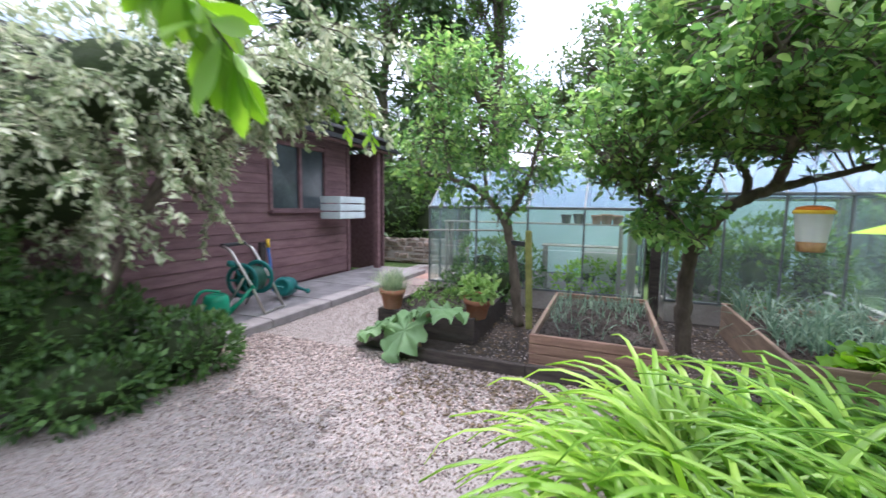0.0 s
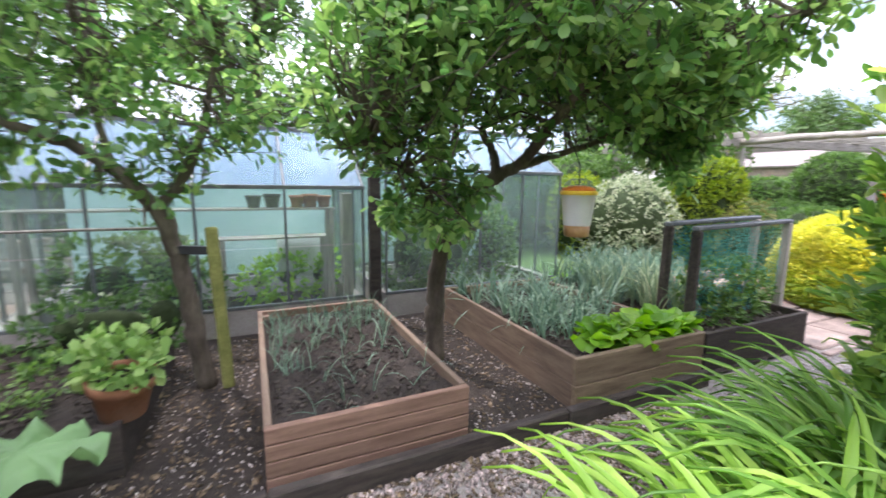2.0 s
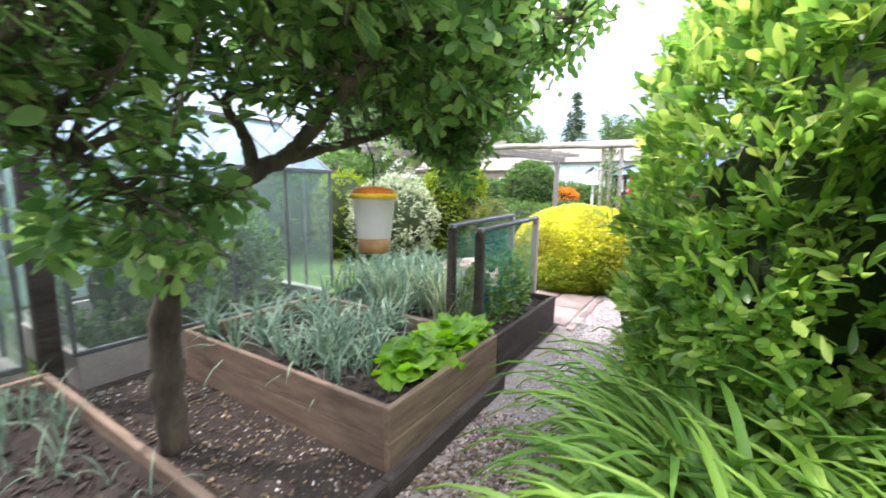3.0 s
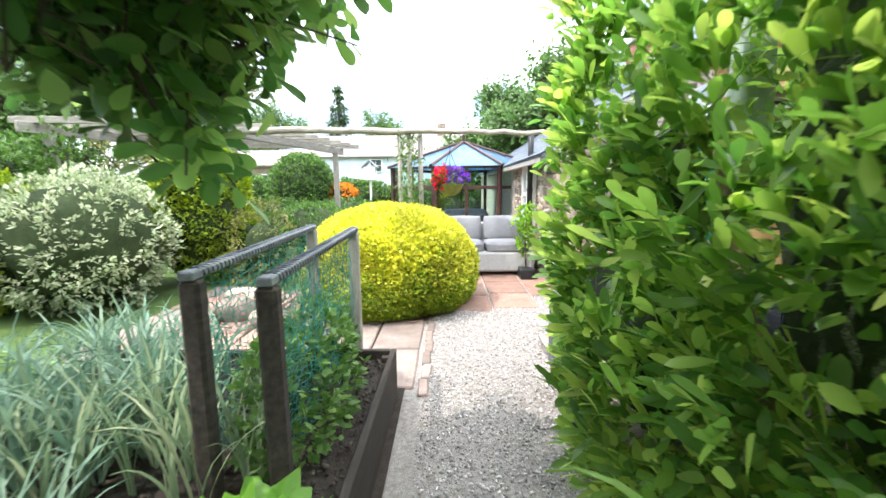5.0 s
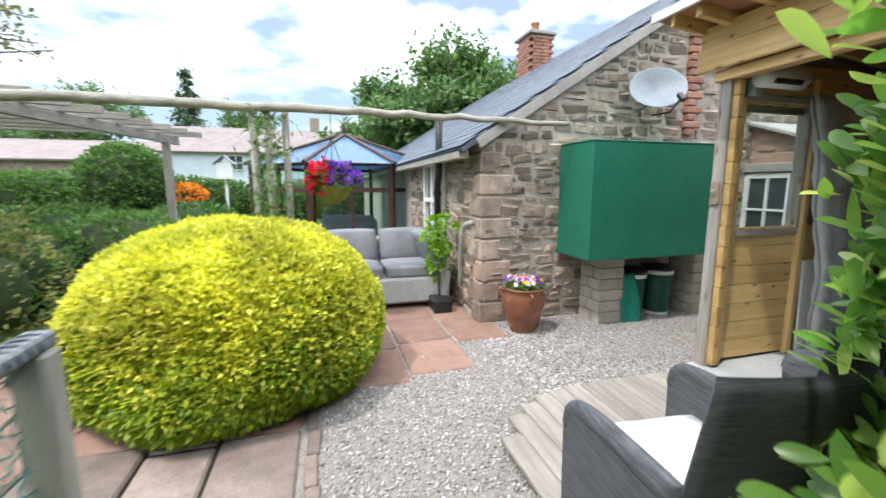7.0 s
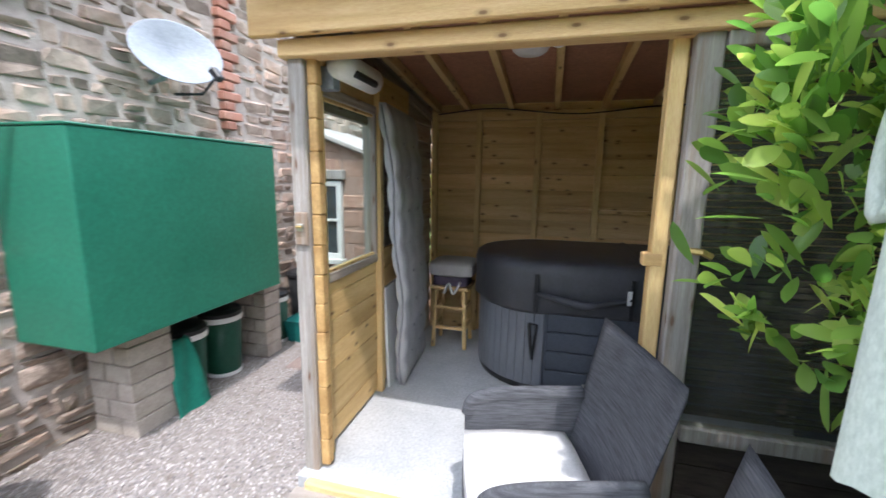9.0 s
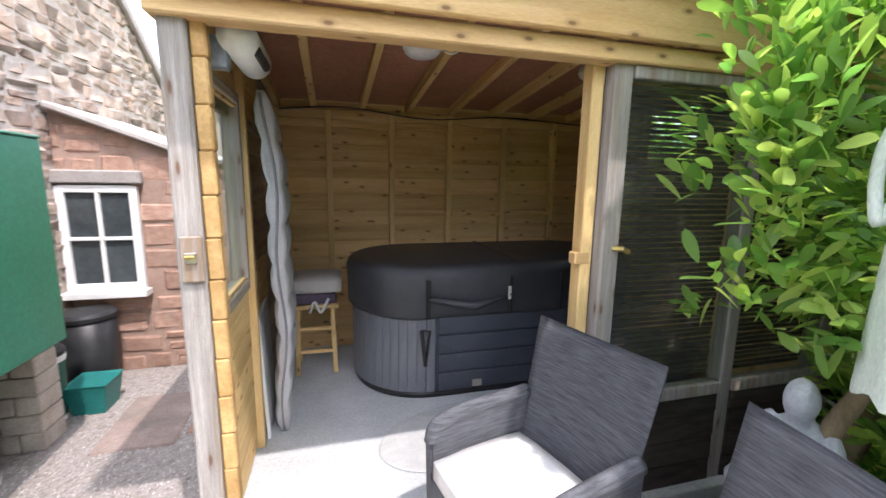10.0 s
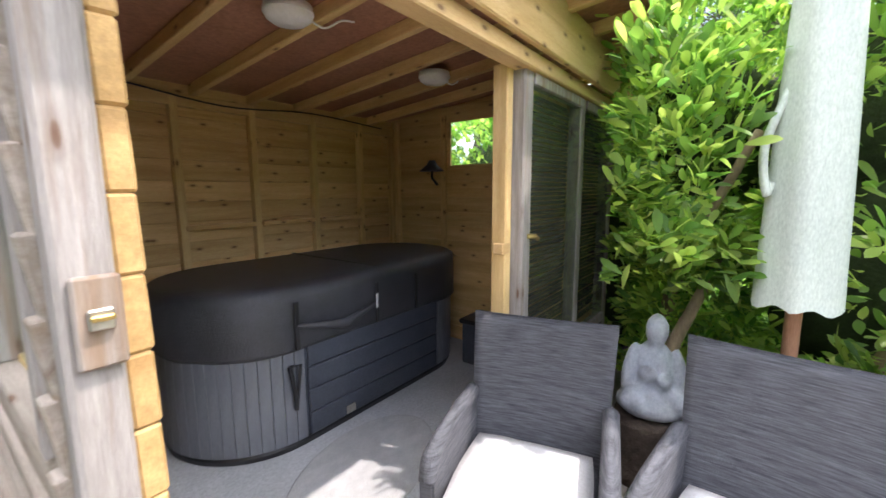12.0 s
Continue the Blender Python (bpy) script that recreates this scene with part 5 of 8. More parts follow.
daylilies(1.0, 2.2, 0.52, 0.42, 560, 0.92, 51, "strap", "arching bright green daylily leaves")
daylilies(1.55, 2.45, 0.36, 0.28, 320, 0.95, 52, "strap_dark", "arching darker green daylily leaves under the laurel")
daylilies(2.0, 2.62, 0.34, 0.26, 340, 0.9, 54, "strap_dark", "arching green daylily leaves below the laurel")
daylilies(1.55, 1.95, 0.4, 0.3, 300, 0.95, 55, "strap_dark", "arching green daylily leaves in half shade")
daylilies(0.85, 1.55, 0.45, 0.4, 300, 0.75, 53, "strap", "arching bright green daylily leaves at the path")


# ---- red hut and its path ----
HX = -4.15
hut = thing("garden_hut", (HX, 4.2, 0), "faded red-brown timber garden hut with felt roof", "garden hut")
box("wall", (0.06, 7.0, 2.42), (-0.055, -0.5, 1.21), M["red_paint_wood"], hut, c=0.002)
box("wall", (2.6, 0.06, 2.7), (-1.35, 2.97, 1.35), M["red_paint_wood"], hut, c=0.002)
box("wall", (2.6, 0.06, 2.7), (-1.35, -3.97, 1.35), M["red_paint_wood"], hut, c=0.002)
box("wall", (0.06, 7.0, 2.9), (-2.68, -0.5, 1.45), M["red_paint_wood"], hut, c=0.002)
for k in range(17):
    z = 0.12 + 0.137 * k
    if 1.20 < z + 0.06 < 2.28:
        for y0, y1 in ((-4.0, 1.06), (2.36, 3.0)):
            box("weatherboard", (0.03, y1 - y0, 0.142), (-0.014, (y0 + y1) / 2, z + 0.065), M["red_paint_wood"], hut, (0, -5, 0), 0.004)
    else:
        box("weatherboard", (0.03, 7.0, 0.142), (-0.014, -0.5, z + 0.065), M["red_paint_wood"], hut, (0, -5, 0), 0.004)
box("corner_board", (0.05, 0.09, 2.4), (0.0, 3.0, 1.2), M["red_paint_wood"], hut)
hw = new("window")
hang(hw, hut)
hw.location = (0, 1.71, 1.75)
for y in (-0.62, 0.0, 0.62):
    box("window_frame", (0.06, 0.06, 1.0), (0, y, 0), M["red_paint_wood"], hw)
for z in (-0.5, 0.5):
    box("window_frame", (0.06, 1.18, 0.055), (0, 0, z), M["red_paint_wood"], hw)
box("window_sill", (0.12, 1.36, 0.035), (0.03, 0, -0.53), M["red_paint_wood"], hw)
for y in (-0.31, 0.31):
    box("pane", (0.006, 0.57, 0.95), (-0.012, y, 0), M["window_dark"], hw, c=0.001, label="dark reflecting pane")
# roof, slightly falling to the back, and the open porch end
box("roof", (3.4, 8.1, 0.06), (-1.2, 0.05, 2.5), M["felt"], hut, (0, -3, 0), 0.01, "dark felt roof")
box("gutter", (0.08, 8.1, 0.07), (0.52, 0.05, 2.42), M["black_plastic"], hut)
box("rafter", (0.05, 8.0, 0.1), (0.42, 0.05, 2.40), M["red_paint_wood"], hut)
box("porch_post", (0.10, 0.10, 2.4), (0.30, 3.55, 1.2), M["red_paint_wood"], hut)
box("porch_wall", (1.6, 0.05, 2.4), (-0.55, 3.9, 1.2), M["red_paint_wood"], hut)
box("door", (0.05, 0.55, 1.95), (-0.72, 3.45, 1.07), M["brown_frame"], hut, label="dark open doorway leaf")

crate = thing("wooden_crate", (-3.89, 6.69, 1.10), "pale duck-egg painted wooden crate on the hut wall", "crate")
for k in range(3):
    z = 0.065 + 0.13 * k
    box("slat", (0.018, 0.74, 0.108), (0.20, 0, z), M["crate"], crate)
    box("slat", (0.38, 0.018, 0.108), (0, -0.36, z), M["crate"], crate)
    box("slat", (0.38, 0.018, 0.108), (0, 0.36, z), M["crate"], crate)
box("base_board", (0.38, 0.70, 0.015), (0, 0, 0.012), M["crate"], crate)
for s in (-1, 1):
    box("corner_batten", (0.03, 0.03, 0.38), (0.174, s * 0.335, 0.19), M["crate"], crate)

hp = thing("hut_path", (-3.5, 4.5, 0), "worn concrete slab path along the hut", "path", kind="structure")
for k in range(7):
    box("slab", (1.24, 0.99, 0.10), (0.0, -3.0 + 1.0 * k, 0.045), M["path_slab"], hp, (0, 0, 0.2 * (-1) ** k), 0.012)
fl = thing("flag_path", (-2.5, 8.0, 0), "sandstone flags leading round the greenhouse", "path", kind="structure")
for k, (x, y, w, d) in enumerate(((-0.35, -0.9, 0.9, 0.6), (-0.35, -0.25, 0.9, 0.6), (-0.3, 0.4, 1.0, 0.6), (0.6, 0.2, 0.8, 0.8), (-0.3, 1.05, 1.0, 0.6))):
    box("flagstone", (w, d, 0.05), (x, y, -0.012), M["flag_red" if k % 2 else "flag"], fl, (0, 0, 2 * (-1) ** k), 0.01)

# hose reel, watering can, teal box, wall clutter
reel = thing("hose_reel", (-3.44, 4.24, 0.10), "green hose reel on a grey metal stand", "hose reel", rz=12)
for s in (-1, 1):
    wheel = part("wheel", lathe([(0.155, -0.012), (0.195, -0.012), (0.205, 0.0), (0.195, 0.012), (0.155, 0.012), (0.15, 0.0), (0.155, -0.012)], 32, False), M["teal"], reel, "teal spoked reel flange", True)
    wheel.matrix_basis = pose(0.0, s * 0.15, 0.36, 90, 0, 0)
    part("hub", lathe([(0.0, -0.015), (0.06, -0.015), (0.065, 0.015), (0.0, 0.018)], 20), M["teal"], wheel)
    for q in range(6):
        part("spoke", tube([(0.05 * math.cos(q * 1.047), 0.05 * math.sin(q * 1.047), 0), (0.16 * math.cos(q * 1.047), 0.16 * math.sin(q * 1.047), 0)], 0.016, 6), M["teal"], wheel)
    part("stand", tube([(0.30, s * 0.19, 0.0), (0.12, s * 0.19, 0.36), (-0.10, s * 0.19, 0.70), (-0.20, s * 0.19, 0.76)], 0.016, 8), M["zinc"], reel, smooth=True)
    part("stand", tube([(-0.22, s * 0.19, 0), (0.05, s * 0.19, 0.40)], 0.014, 8), M["zinc"], reel, smooth=True)
part("foot_plate", tube([(0.30, -0.21, 0.012), (0.30, 0.21, 0.012)], 0.012, 8), M["zinc"], reel)
part("hose", lathe([(0.09, -0.12), (0.135, -0.115), (0.15, -0.09), (0.135, -0.065), (0.15, -0.04), (0.14, -0.015), (0.15, 0.012), (0.135, 0.035), (0.15, 0.06), (0.14, 0.09), (0.135, 0.115), (0.09, 0.12)], 28), M["bin_green"], reel, "dark green coiled hose", True).matrix_basis = pose(0, 0, 0.36, 90, 0, 0)
part("handle", tube([(-0.20, -0.20, 0.76), (-0.20, 0.20, 0.76)], 0.024, 8), M["black_plastic"], reel)
part("connector", lathe([(0.03, 0), (0.04, 0.02), (0.035, 0.07), (0.02, 0.09)], 14), M["teal"], reel, smooth=True).matrix_basis = pose(-0.02, -0.26, 0.56, 70, 0, 0)


def watering_can(x, y, z, rz, material, label, lying=False):
    e = thing("watering_can", (x, y, z), label, "watering can", rz=rz)
    if lying:
        e.rotation_euler = (radians(82), radians(6), radians(rz))
    part("body", lathe([(0.11, 0), (0.125, 0.02), (0.13, 0.20), (0.115, 0.25), (0.085, 0.27), (0.08, 0.26)], 24), M[material], e, smooth=True)
    part("spout", tube([(0.11, 0, 0.05), (0.23, 0, 0.16), (0.35, 0, 0.30)], [0.03, 0.022, 0.016], 10), M[material], e, smooth=True)
    part("rose", lathe([(0.014, 0.0), (0.03, 0.03), (0.032, 0.038), (0.0, 0.042)], 14), M[material], e, smooth=True).matrix_basis = pose(0.345, 0, 0.295, 0, 42, 0)
    part("handle", tube(curve_pts([(-0.10, 0, 0.05), (-0.21, 0, 0.16), (-0.13, 0, 0.31), (0.04, 0, 0.29)], 6), 0.015, 8), M[material], e, smooth=True)


watering_can(-3.42, 3.76, 0.10, 55, "can_green", "bright green plastic watering can")
watering_can(-3.55, 4.98, 0.235, 20, "teal", "teal watering can lying on its side", True)
tagged(box("timber_offcut", (0.05, 0.11, 0.72), (-4.05, 5.0, 0.45), M["dark_wood"], None, (0, 4, 0), 0.008), "dark timber offcut leaning on the hut", "timber")
tool = thing("garden_tool", (-3.98, 5.13, 0.10), "blue-handled garden tool leaning on the hut", "garden tool")
part("shaft", tube([(0.0, 0, 0.0), (-0.09, 0.02, 0.62)], 0.018, 8), M["blue_plastic"], tool, smooth=True)
part("grip", tube([(-0.09, 0.02, 0.62), (-0.10, 0.02, 0.74)], 0.024, 8), M["yellow_plastic"], tool, smooth=True)

# low stone wall and dark hedge at the end of the path
lw = tagged(box("stone_wall", (4.6, 0.34, 0.55), (-3.2, 9.55, 0.27), M["mortar"], c=0.02), "low mossy rubble wall behind the path", "wall", kind="structure")
SM = stone_meshes("rubble")
lay(courses(4.5, 0.6, 0.08, 0.17, 0.12, 0.42, 7), SM, lw, (-5.45, 9.40, 0.0), (1, 0, 0), (0, -1, 0), 0.05, 0.02, 7)
shrub("hedge", (-3.6, 10.6, 0), [((-1.3, 0, 1.0), (1.2, 0.8, 1.2)), ((0.2, 0, 1.1), (1.2, 0.8, 1.3)), ((1.5, 0.2, 1.1), (1.1, 0.8, 1.25)), ((-0.4, 0.3, 1.9), (1.4, 0.8, 0.8))], "shrub_mid", "dense green hedge beyond the low wall", "hedge", 60, 6, 0.11, 0.06, 101, core=0.85)
shrub("hedge", (0.8, 9.2, 0), [((-1.2, 0, 0.9), (1.2, 0.7, 1.0)), ((0.9, 0.2, 0.9), (1.3, 0.7, 1.0)), ((2.6, 0.4, 0.9), (1.2, 0.7, 1.0)), ((4.6, 0.6, 1.0), (1.3, 0.7, 1.1)), ((6.6, 1.4, 1.0), (1.4, 0.8, 1.2)), ((8.6, 3.0, 1.1), (1.5, 1.0, 1.3))], "shrub_mid", "green hedge behind the greenhouses", "hedge", 50, 6, 0.11, 0.06, 103, core=0.85)

# cream-variegated shrub by the hut, with low dark shrub under it
vs = shrub("variegated_shrub", (-2.75, 2.75, 0), [((-0.1, 0, 2.15), (0.85, 0.85, 0.52)), ((-0.9, -0.4, 1.65), (0.75, 0.9, 0.95)), ((0.35, 0.55, 2.2), (0.7, 0.5, 0.3)), ((0.95, 0.5, 2.25), (0.45, 0.35, 0.18)), ((-0.25, 0.55, 1.75), (0.4, 0.35, 0.3))],
      "variegated", "arching shrub with cream-edged leaves", per_m2=130, per=7, length=0.07, width=0.026, seed=111, core=0.62, depth=0.45, up=-0.35, lump=0.4, hi=False,
      trunk=[([(-0.3, -0.4, 0), (-0.2, -0.2, 0.8), (0.1, 0.1, 1.7)], 0.06, 0.03), ([(-0.4, -0.4, 0), (-0.7, -0.6, 0.9), (-0.6, -0.5, 1.6)], 0.05, 0.02), ([(-0.1, -0.1, 1.2), (0.5, 0.3, 1.9), (1.15, 0.55, 2.15)], 0.03, 0.006)])
shrub("dark_shrub", (-2.75, 2.55, 0), [((0.05, 0.3, 0.2), (0.45, 0.4, 0.26)), ((-0.5, -0.3, 0.35), (0.6, 0.7, 0.42)), ((0.1, -0.4, 0.16), (0.42, 0.45, 0.22))], "shrub_dark", "low dark green shrub at the foot of the path", per_m2=170, per=6, length=0.07, width=0.032, seed=113, core=0.75)
shrub("dark_shrub", (-3.3, 1.2, 0), [((0, 0, 0.9), (0.8, 0.9, 1.2)), ((-0.2, -0.6, 1.6), (0.9, 0.8, 0.9))], "shrub_dark", "tall dark shrub in the shade", per_m2=110, per=6, length=0.07, width=0.03, seed=115, core=0.8)


def arching_branches(e, roots, tips, material, seed, L=0.062, W=0.024):
    """Long shoots that arch over and droop, each with side twigs and pairs of leaves along them."""
    r = rng(seed)
    bm = bmesh.new()
    pos, ax = [], []
    for root, tip in zip(roots, tips):
        a, b = np.array(root, float), np.array(tip, float)
        span = np.linalg.norm(b - a)
        q = np.array(curve_pts([tuple(a), tuple(a * 0.6 + b * 0.4 + (0, 0, 0.26 * span)), tuple(a * 0.2 + b * 0.8 + (0, 0, 0.2 * span)), tuple(b)], 8))
        runs = [(q, 0.010)]
        for k in range(7):
            i = r.randint(len(q) // 4, len(q) - 1)
            d = unit(q[i] - q[i - 1]) + r.normal(0, 0.55, 3)
            d = unit(d) * (0.16 + 0.22 * r.rand())
            runs.append((np.array(curve_pts([tuple(q[i]), tuple(q[i] + d * 0.5 + (0, 0, 0.02)), tuple(q[i] + d + (0, 0, -0.10))], 5)), 0.005))
        for pts, rad in runs:
            tube_into(bm, [tuple(p) for p in pts], list(np.linspace(rad, 0.0015, len(pts))), 5)
            n = int(70 * np.linalg.norm(np.diff(pts, axis=0), axis=1).sum()) + 8
            k = (len(pts) - 1.001) * (0.12 + 0.88 * r.rand(n))
            i0 = k.astype(int)
            pos.append(pts[i0] + (pts[i0 + 1] - pts[i0]) * (k - i0)[:, None])
            ax.append(unit(pts[i0 + 1] - pts[i0]) * 0.7 + r.normal(0, 0.65, (n, 3)) + np.array([0, 0, -0.25]))
    pos, ax = np.vstack(pos), np.vstack(ax)
    tagged(part("twig_growth", bm, M["bark"], e), kind="stuff")
    link("spray_leaves", leaf_mesh("spray_leaves", pos, ax, r.normal(0, 0.45, pos.shape) + np.array([0, 0, 0.8]), L * (0.6 + 0.7 * r.rand(len(pos))), W * (0.7 + 0.6 * r.rand(len(pos)))), M[material], e, "cream-edged leaves on arching shoots")


arching_branches(vs, [(0.0, 0.0, 1.9)] * 6 + [(-0.5, -0.3, 1.6)] * 5 + [(0.1, 0.2, 2.1)] * 7,
                 [(1.70, 0.25, 1.85), (1.25, 0.0, 1.85), (1.05, 0.5, 2.0), (1.5, 0.6, 2.15), (0.75, -0.4, 1.5), (0.5, 0.1, 1.5),
                  (0.6, -0.7, 1.2), (0.2, -0.2, 1.0), (0.4, -1.0, 1.5), (0.0, 0.5, 1.15), (0.9, -0.7, 1.7),
                  (1.2, 0.9, 2.2), (1.75, 0.75, 2.3), (0.8, 0.7, 2.0), (1.3, -0.35, 2.1), (0.5, 0.8, 2.05), (1.65, -0.05, 2.3), (0.2, 0.9, 2.0)], "variegated", 117)


def hanging_twig(pts, seed, label, n=16, L=0.10, W=0.035, back=0.25):
    e = thing("hanging_twig", pts[0], label, "twig")
    P = np.array(pts) - np.array(pts[0])
    q = curve_pts([tuple(p) for p in P], 8)
    part("twig", tube(q, list(np.linspace(0.006, 0.002, len(q))), 5), M["bark"], e)
    r = rng(seed)
    k = r.randint(int(len(q) * back), len(q), n)
    pos = np.array(q)[k]
    ax = unit(r.normal(0, 0.5, (n, 3)) + np.array([0.1, 0.0, -0.9]))
    link("leaves", leaf_mesh("leaves", pos, ax, unit(r.normal(0, 0.6, (n, 3)) + np.array([0.3, -0.5, 0.5])), L * (0.7 + 0.5 * r.rand(n)), np.full(n, W), 2), M["fresh"], e, smooth=True)


hanging_twig([(-1.55, 3.25, 2.25), (-1.25, 3.1, 2.12), (-1.0, 2.95, 1.9), (-0.95, 2.9, 1.72)], 61, "drooping shoot with pale pointed leaves", 26, 0.11, 0.03)
hanging_twig([(-1.9, 3.6, 2.2), (-1.65, 3.5, 2.1), (-1.45, 3.4, 1.85)], 62, "drooping shoot with pale leaves", 20, 0.10, 0.03)
hanging_twig([(-2.7, 1.2, 2.3), (-1.6, 1.15, 2.5), (-0.95, 1.25, 2.35), (-0.62, 1.15, 2.05), (-0.38, 1.2, 1.82), (-0.22, 1.26, 1.60)], 63, "leafy shoot hanging over the path", 90, 0.13, 0.042, 0.6)

# ---- tall trees behind ----
def conifer(x, y, h, rad, seed, label):
    e = thing("conifer", (x, y, 0), label, "conifer", "tall trees around the garden")
    part("trunk", tube([(0, 0, 0), (0.05, 0, h * 0.5), (0, 0, h)], [0.26, 0.16, 0.03], 9), M["bark"], e, smooth=True)
    r = rng(seed)
    P, A = [], []
    bm = bmesh.new()
    for k in range(150):
        u = r.rand() ** 0.8
        a, z = r.rand() * 6.283, 0.8 + u * (h - 0.8)
        L = rad * (1 - u) ** 0.8 * (0.75 + 0.4 * r.rand()) + 0.15
        d = np.array([math.cos(a), math.sin(a), 0])
        tube_into(bm, [(0, 0, z), tuple(d * L * 0.6 + (0, 0, z + 0.02 * L)), tuple(d * L + (0, 0, z - 0.18 * L))], [0.03, 0.02, 0.006], 4)
        m = int(34 * L / rad) + 14
        s = r.rand(m, 1) ** 0.7
        P.append(d * L * s + np.array([0, 0, z]) - np.array([0, 0, 0.18 * L]) * s ** 2 + r.normal(0, 0.13 + 0.05 * L, (m, 3)) * np.array([1, 1, 0.5]))
        A.append(np.tile(d + np.array([0, 0, -0.45]), (m, 1)) + r.normal(0, 0.5, (m, 3)))
    tagged(part("twig_growth", bm, M["bark"], e), kind="stuff")
    P, A = np.vstack(P), np.vstack(A)
    link("crown", leaf_mesh("crown", P, A, r.normal(0, 0.4, P.shape) + np.array([0, 0, 1]), 0.3 + 0.25 * r.rand(len(P)), 0.10 + 0.06 * r.rand(len(P)), False), M["conifer"], e)


conifer(-7.0, 10.2, 9.0, 2.6, 121, "tall dark conifer behind the hut")
conifer(-9.5, 8.6, 8.0, 2.4, 122, "dark conifer beside the hut")
conifer(-5.2, 13.5, 10.0, 2.4, 123, "tall dark conifer behind the hedge")


def big_tree(x, y, h, rad, seed, label, material="far_leaf", clumps=420, group="tall trees around the garden", leaf=0.16, narrow=1.0):
    r = rng(seed)
    limbs = [([(0, 0, 0), (0.1, 0, h * 0.25), (0.0, 0.1, h * 0.6), (0.1, 0, h * 0.88)], 0.03 * h, 0.06)]
    blobs = []
    for k in range(7):
        a, z = k * 0.9 + r.rand(), h * (0.42 + 0.07 * k)
        q = rad * narrow * (0.72 - 0.06 * k)
        c = (q * math.cos(a), q * math.sin(a), z)
        limbs.append(([(0.05, 0.05, z - h * 0.22), (c[0] * 0.5, c[1] * 0.5, z - h * 0.06), c], 0.012 * h, 0.03))
        blobs.append((c, (rad * 0.5, rad * 0.5, h * 0.15)))
    blobs.append(((0, 0, h * 0.9), (rad * 0.45, rad * 0.45, h * 0.14)))
    tree("tree", (x, y, 0), limbs, blobs, material, label, clumps, 26, leaf, leaf * 0.6, seed, clump_r=rad * 0.2, twig=0.02, group=group)


big_tree(-3.4, 15.0, 11.0, 2.4, 131, "tall slender tree with dark clumped leaves", "shrub_mid", 300, narrow=0.7)
big_tree(0.2, 17.0, 8.5, 2.6, 132, "green tree behind the greenhouses")
big_tree(4.8, 16.5, 8.0, 2.8, 133, "green tree behind the greenhouses")
big_tree(-8.5, 16.0, 11.0, 3.5, 134, "large green tree behind the hut")
big_tree(10.2, 8.9, 4.6, 1.8, 135, "old fruit tree with bronze-tinged sparse leaves", "copper", 95, leaf=0.10)
big_tree(20.0, -1.5, 6.8, 3.3, 136, "round leafy green tree behind the house", "far_leaf", 800, leaf=0.24)
big_tree(23.5, 0.8, 6.2, 2.6, 139, "leafy green tree behind the house", "far_leaf", 560, leaf=0.24)
big_tree(44, 22, 9.0, 4.5, 137, "distant green tree on the skyline", leaf=0.3)
big_tree(46, 31, 8.0, 5.0, 138, "distant green tree on the skyline", leaf=0.3)
big_tree(52, 12, 9.5, 4.0, 140, "distant pale tree above the cottage roof", leaf=0.3)
conifer(48, 15.5, 12.0, 2.2, 141, "distant pointed conifer above the cottages")
big_tree(-10, -8, 8.0, 3.5, 142, "green tree at the end of the garden")
big_tree(-2, -10, 8.0, 3.5, 143, "green tree at the end of the garden")
big_tree(13.5, 14.5, 5.5, 2.2, 146, "leafy green tree behind the pergola")
big_tree(-12, 2, 9.0, 3.5, 144, "green tree past the hut")

# ---- laurel beside the deck ----
LB = [((2.62, 2.3, 1.25), (0.72, 0.66, 1.25)), ((3.2, 2.42, 1.55), (0.62, 0.56, 1.0)), ((3.15, 1.85, 2.0), (0.7, 0.6, 0.8)), ((2.98, 2.74, 0.55), (0.4, 0.32, 0.5)), ((3.42, 2.68, 1.30), (0.45, 0.38, 0.95)), ((3.35, 2.6, 0.6), (0.4, 0.4, 0.55)), ((2.4, 1.8, 2.1), (0.8, 0.8, 0.9)), ((3.62, 1.75, 1.65), (0.3, 0.28, 0.42)), ((3.79, 1.58, 1.50), (0.22, 0.2, 0.62)), ((3.55, 2.78, 1.25), (0.34, 0.3, 0.75)), ((3.55, 2.75, 2.0), (0.3, 0.3, 0.5)),
      ((2.55, 1.75, 1.1), (0.6, 0.5, 1.0))]
laurel = thing("laurel_shrub", (3.0, 2.1, 0), "big glossy green laurel shrub beside the path", "laurel")
o = np.array([3.0, 2.1, 0])
LBL = [(tuple(np.array(c) - o), rr) for c, rr in LB]
for k, pts in enumerate((((0.05, -0.62, 0), (0.0, -0.6, 0.5), (-0.1, -0.5, 1.1), (0.1, -0.2, 1.8)), ((0.18, -0.55, 0), (0.35, -0.5, 0.6), (0.4, -0.3, 1.2)), ((-0.3, -0.2, 0), (-0.35, 0.0, 0.7), (-0.3, 0.2, 1.5)), ((0.1, 0.1, 0), (0.2, 0.3, 0.8), (0.35, 0.4, 1.5)))):
    q = curve_pts(pts, 7, 0.006, k)
    part("trunk", tube(q, list(np.linspace(0.055, 0.02, len(q))), 9), M["pale_bark"], laurel, smooth=True)
P, D = blob_shell(LBL, 165, 151, 0.26, 0.34, 5.5)
ok = (P[:, 2] > 0.05) & ~((P[:, 0] > 0.15) & (P[:, 1] < 0.15) & (P[:, 2] < 1.15)) & ~((P[:, 0] > 0.66) & (P[:, 1] > -0.25) & (P[:, 1] < 0.2)) & ~((P[:, 0] > -0.3) & (P[:, 1] < -0.8))
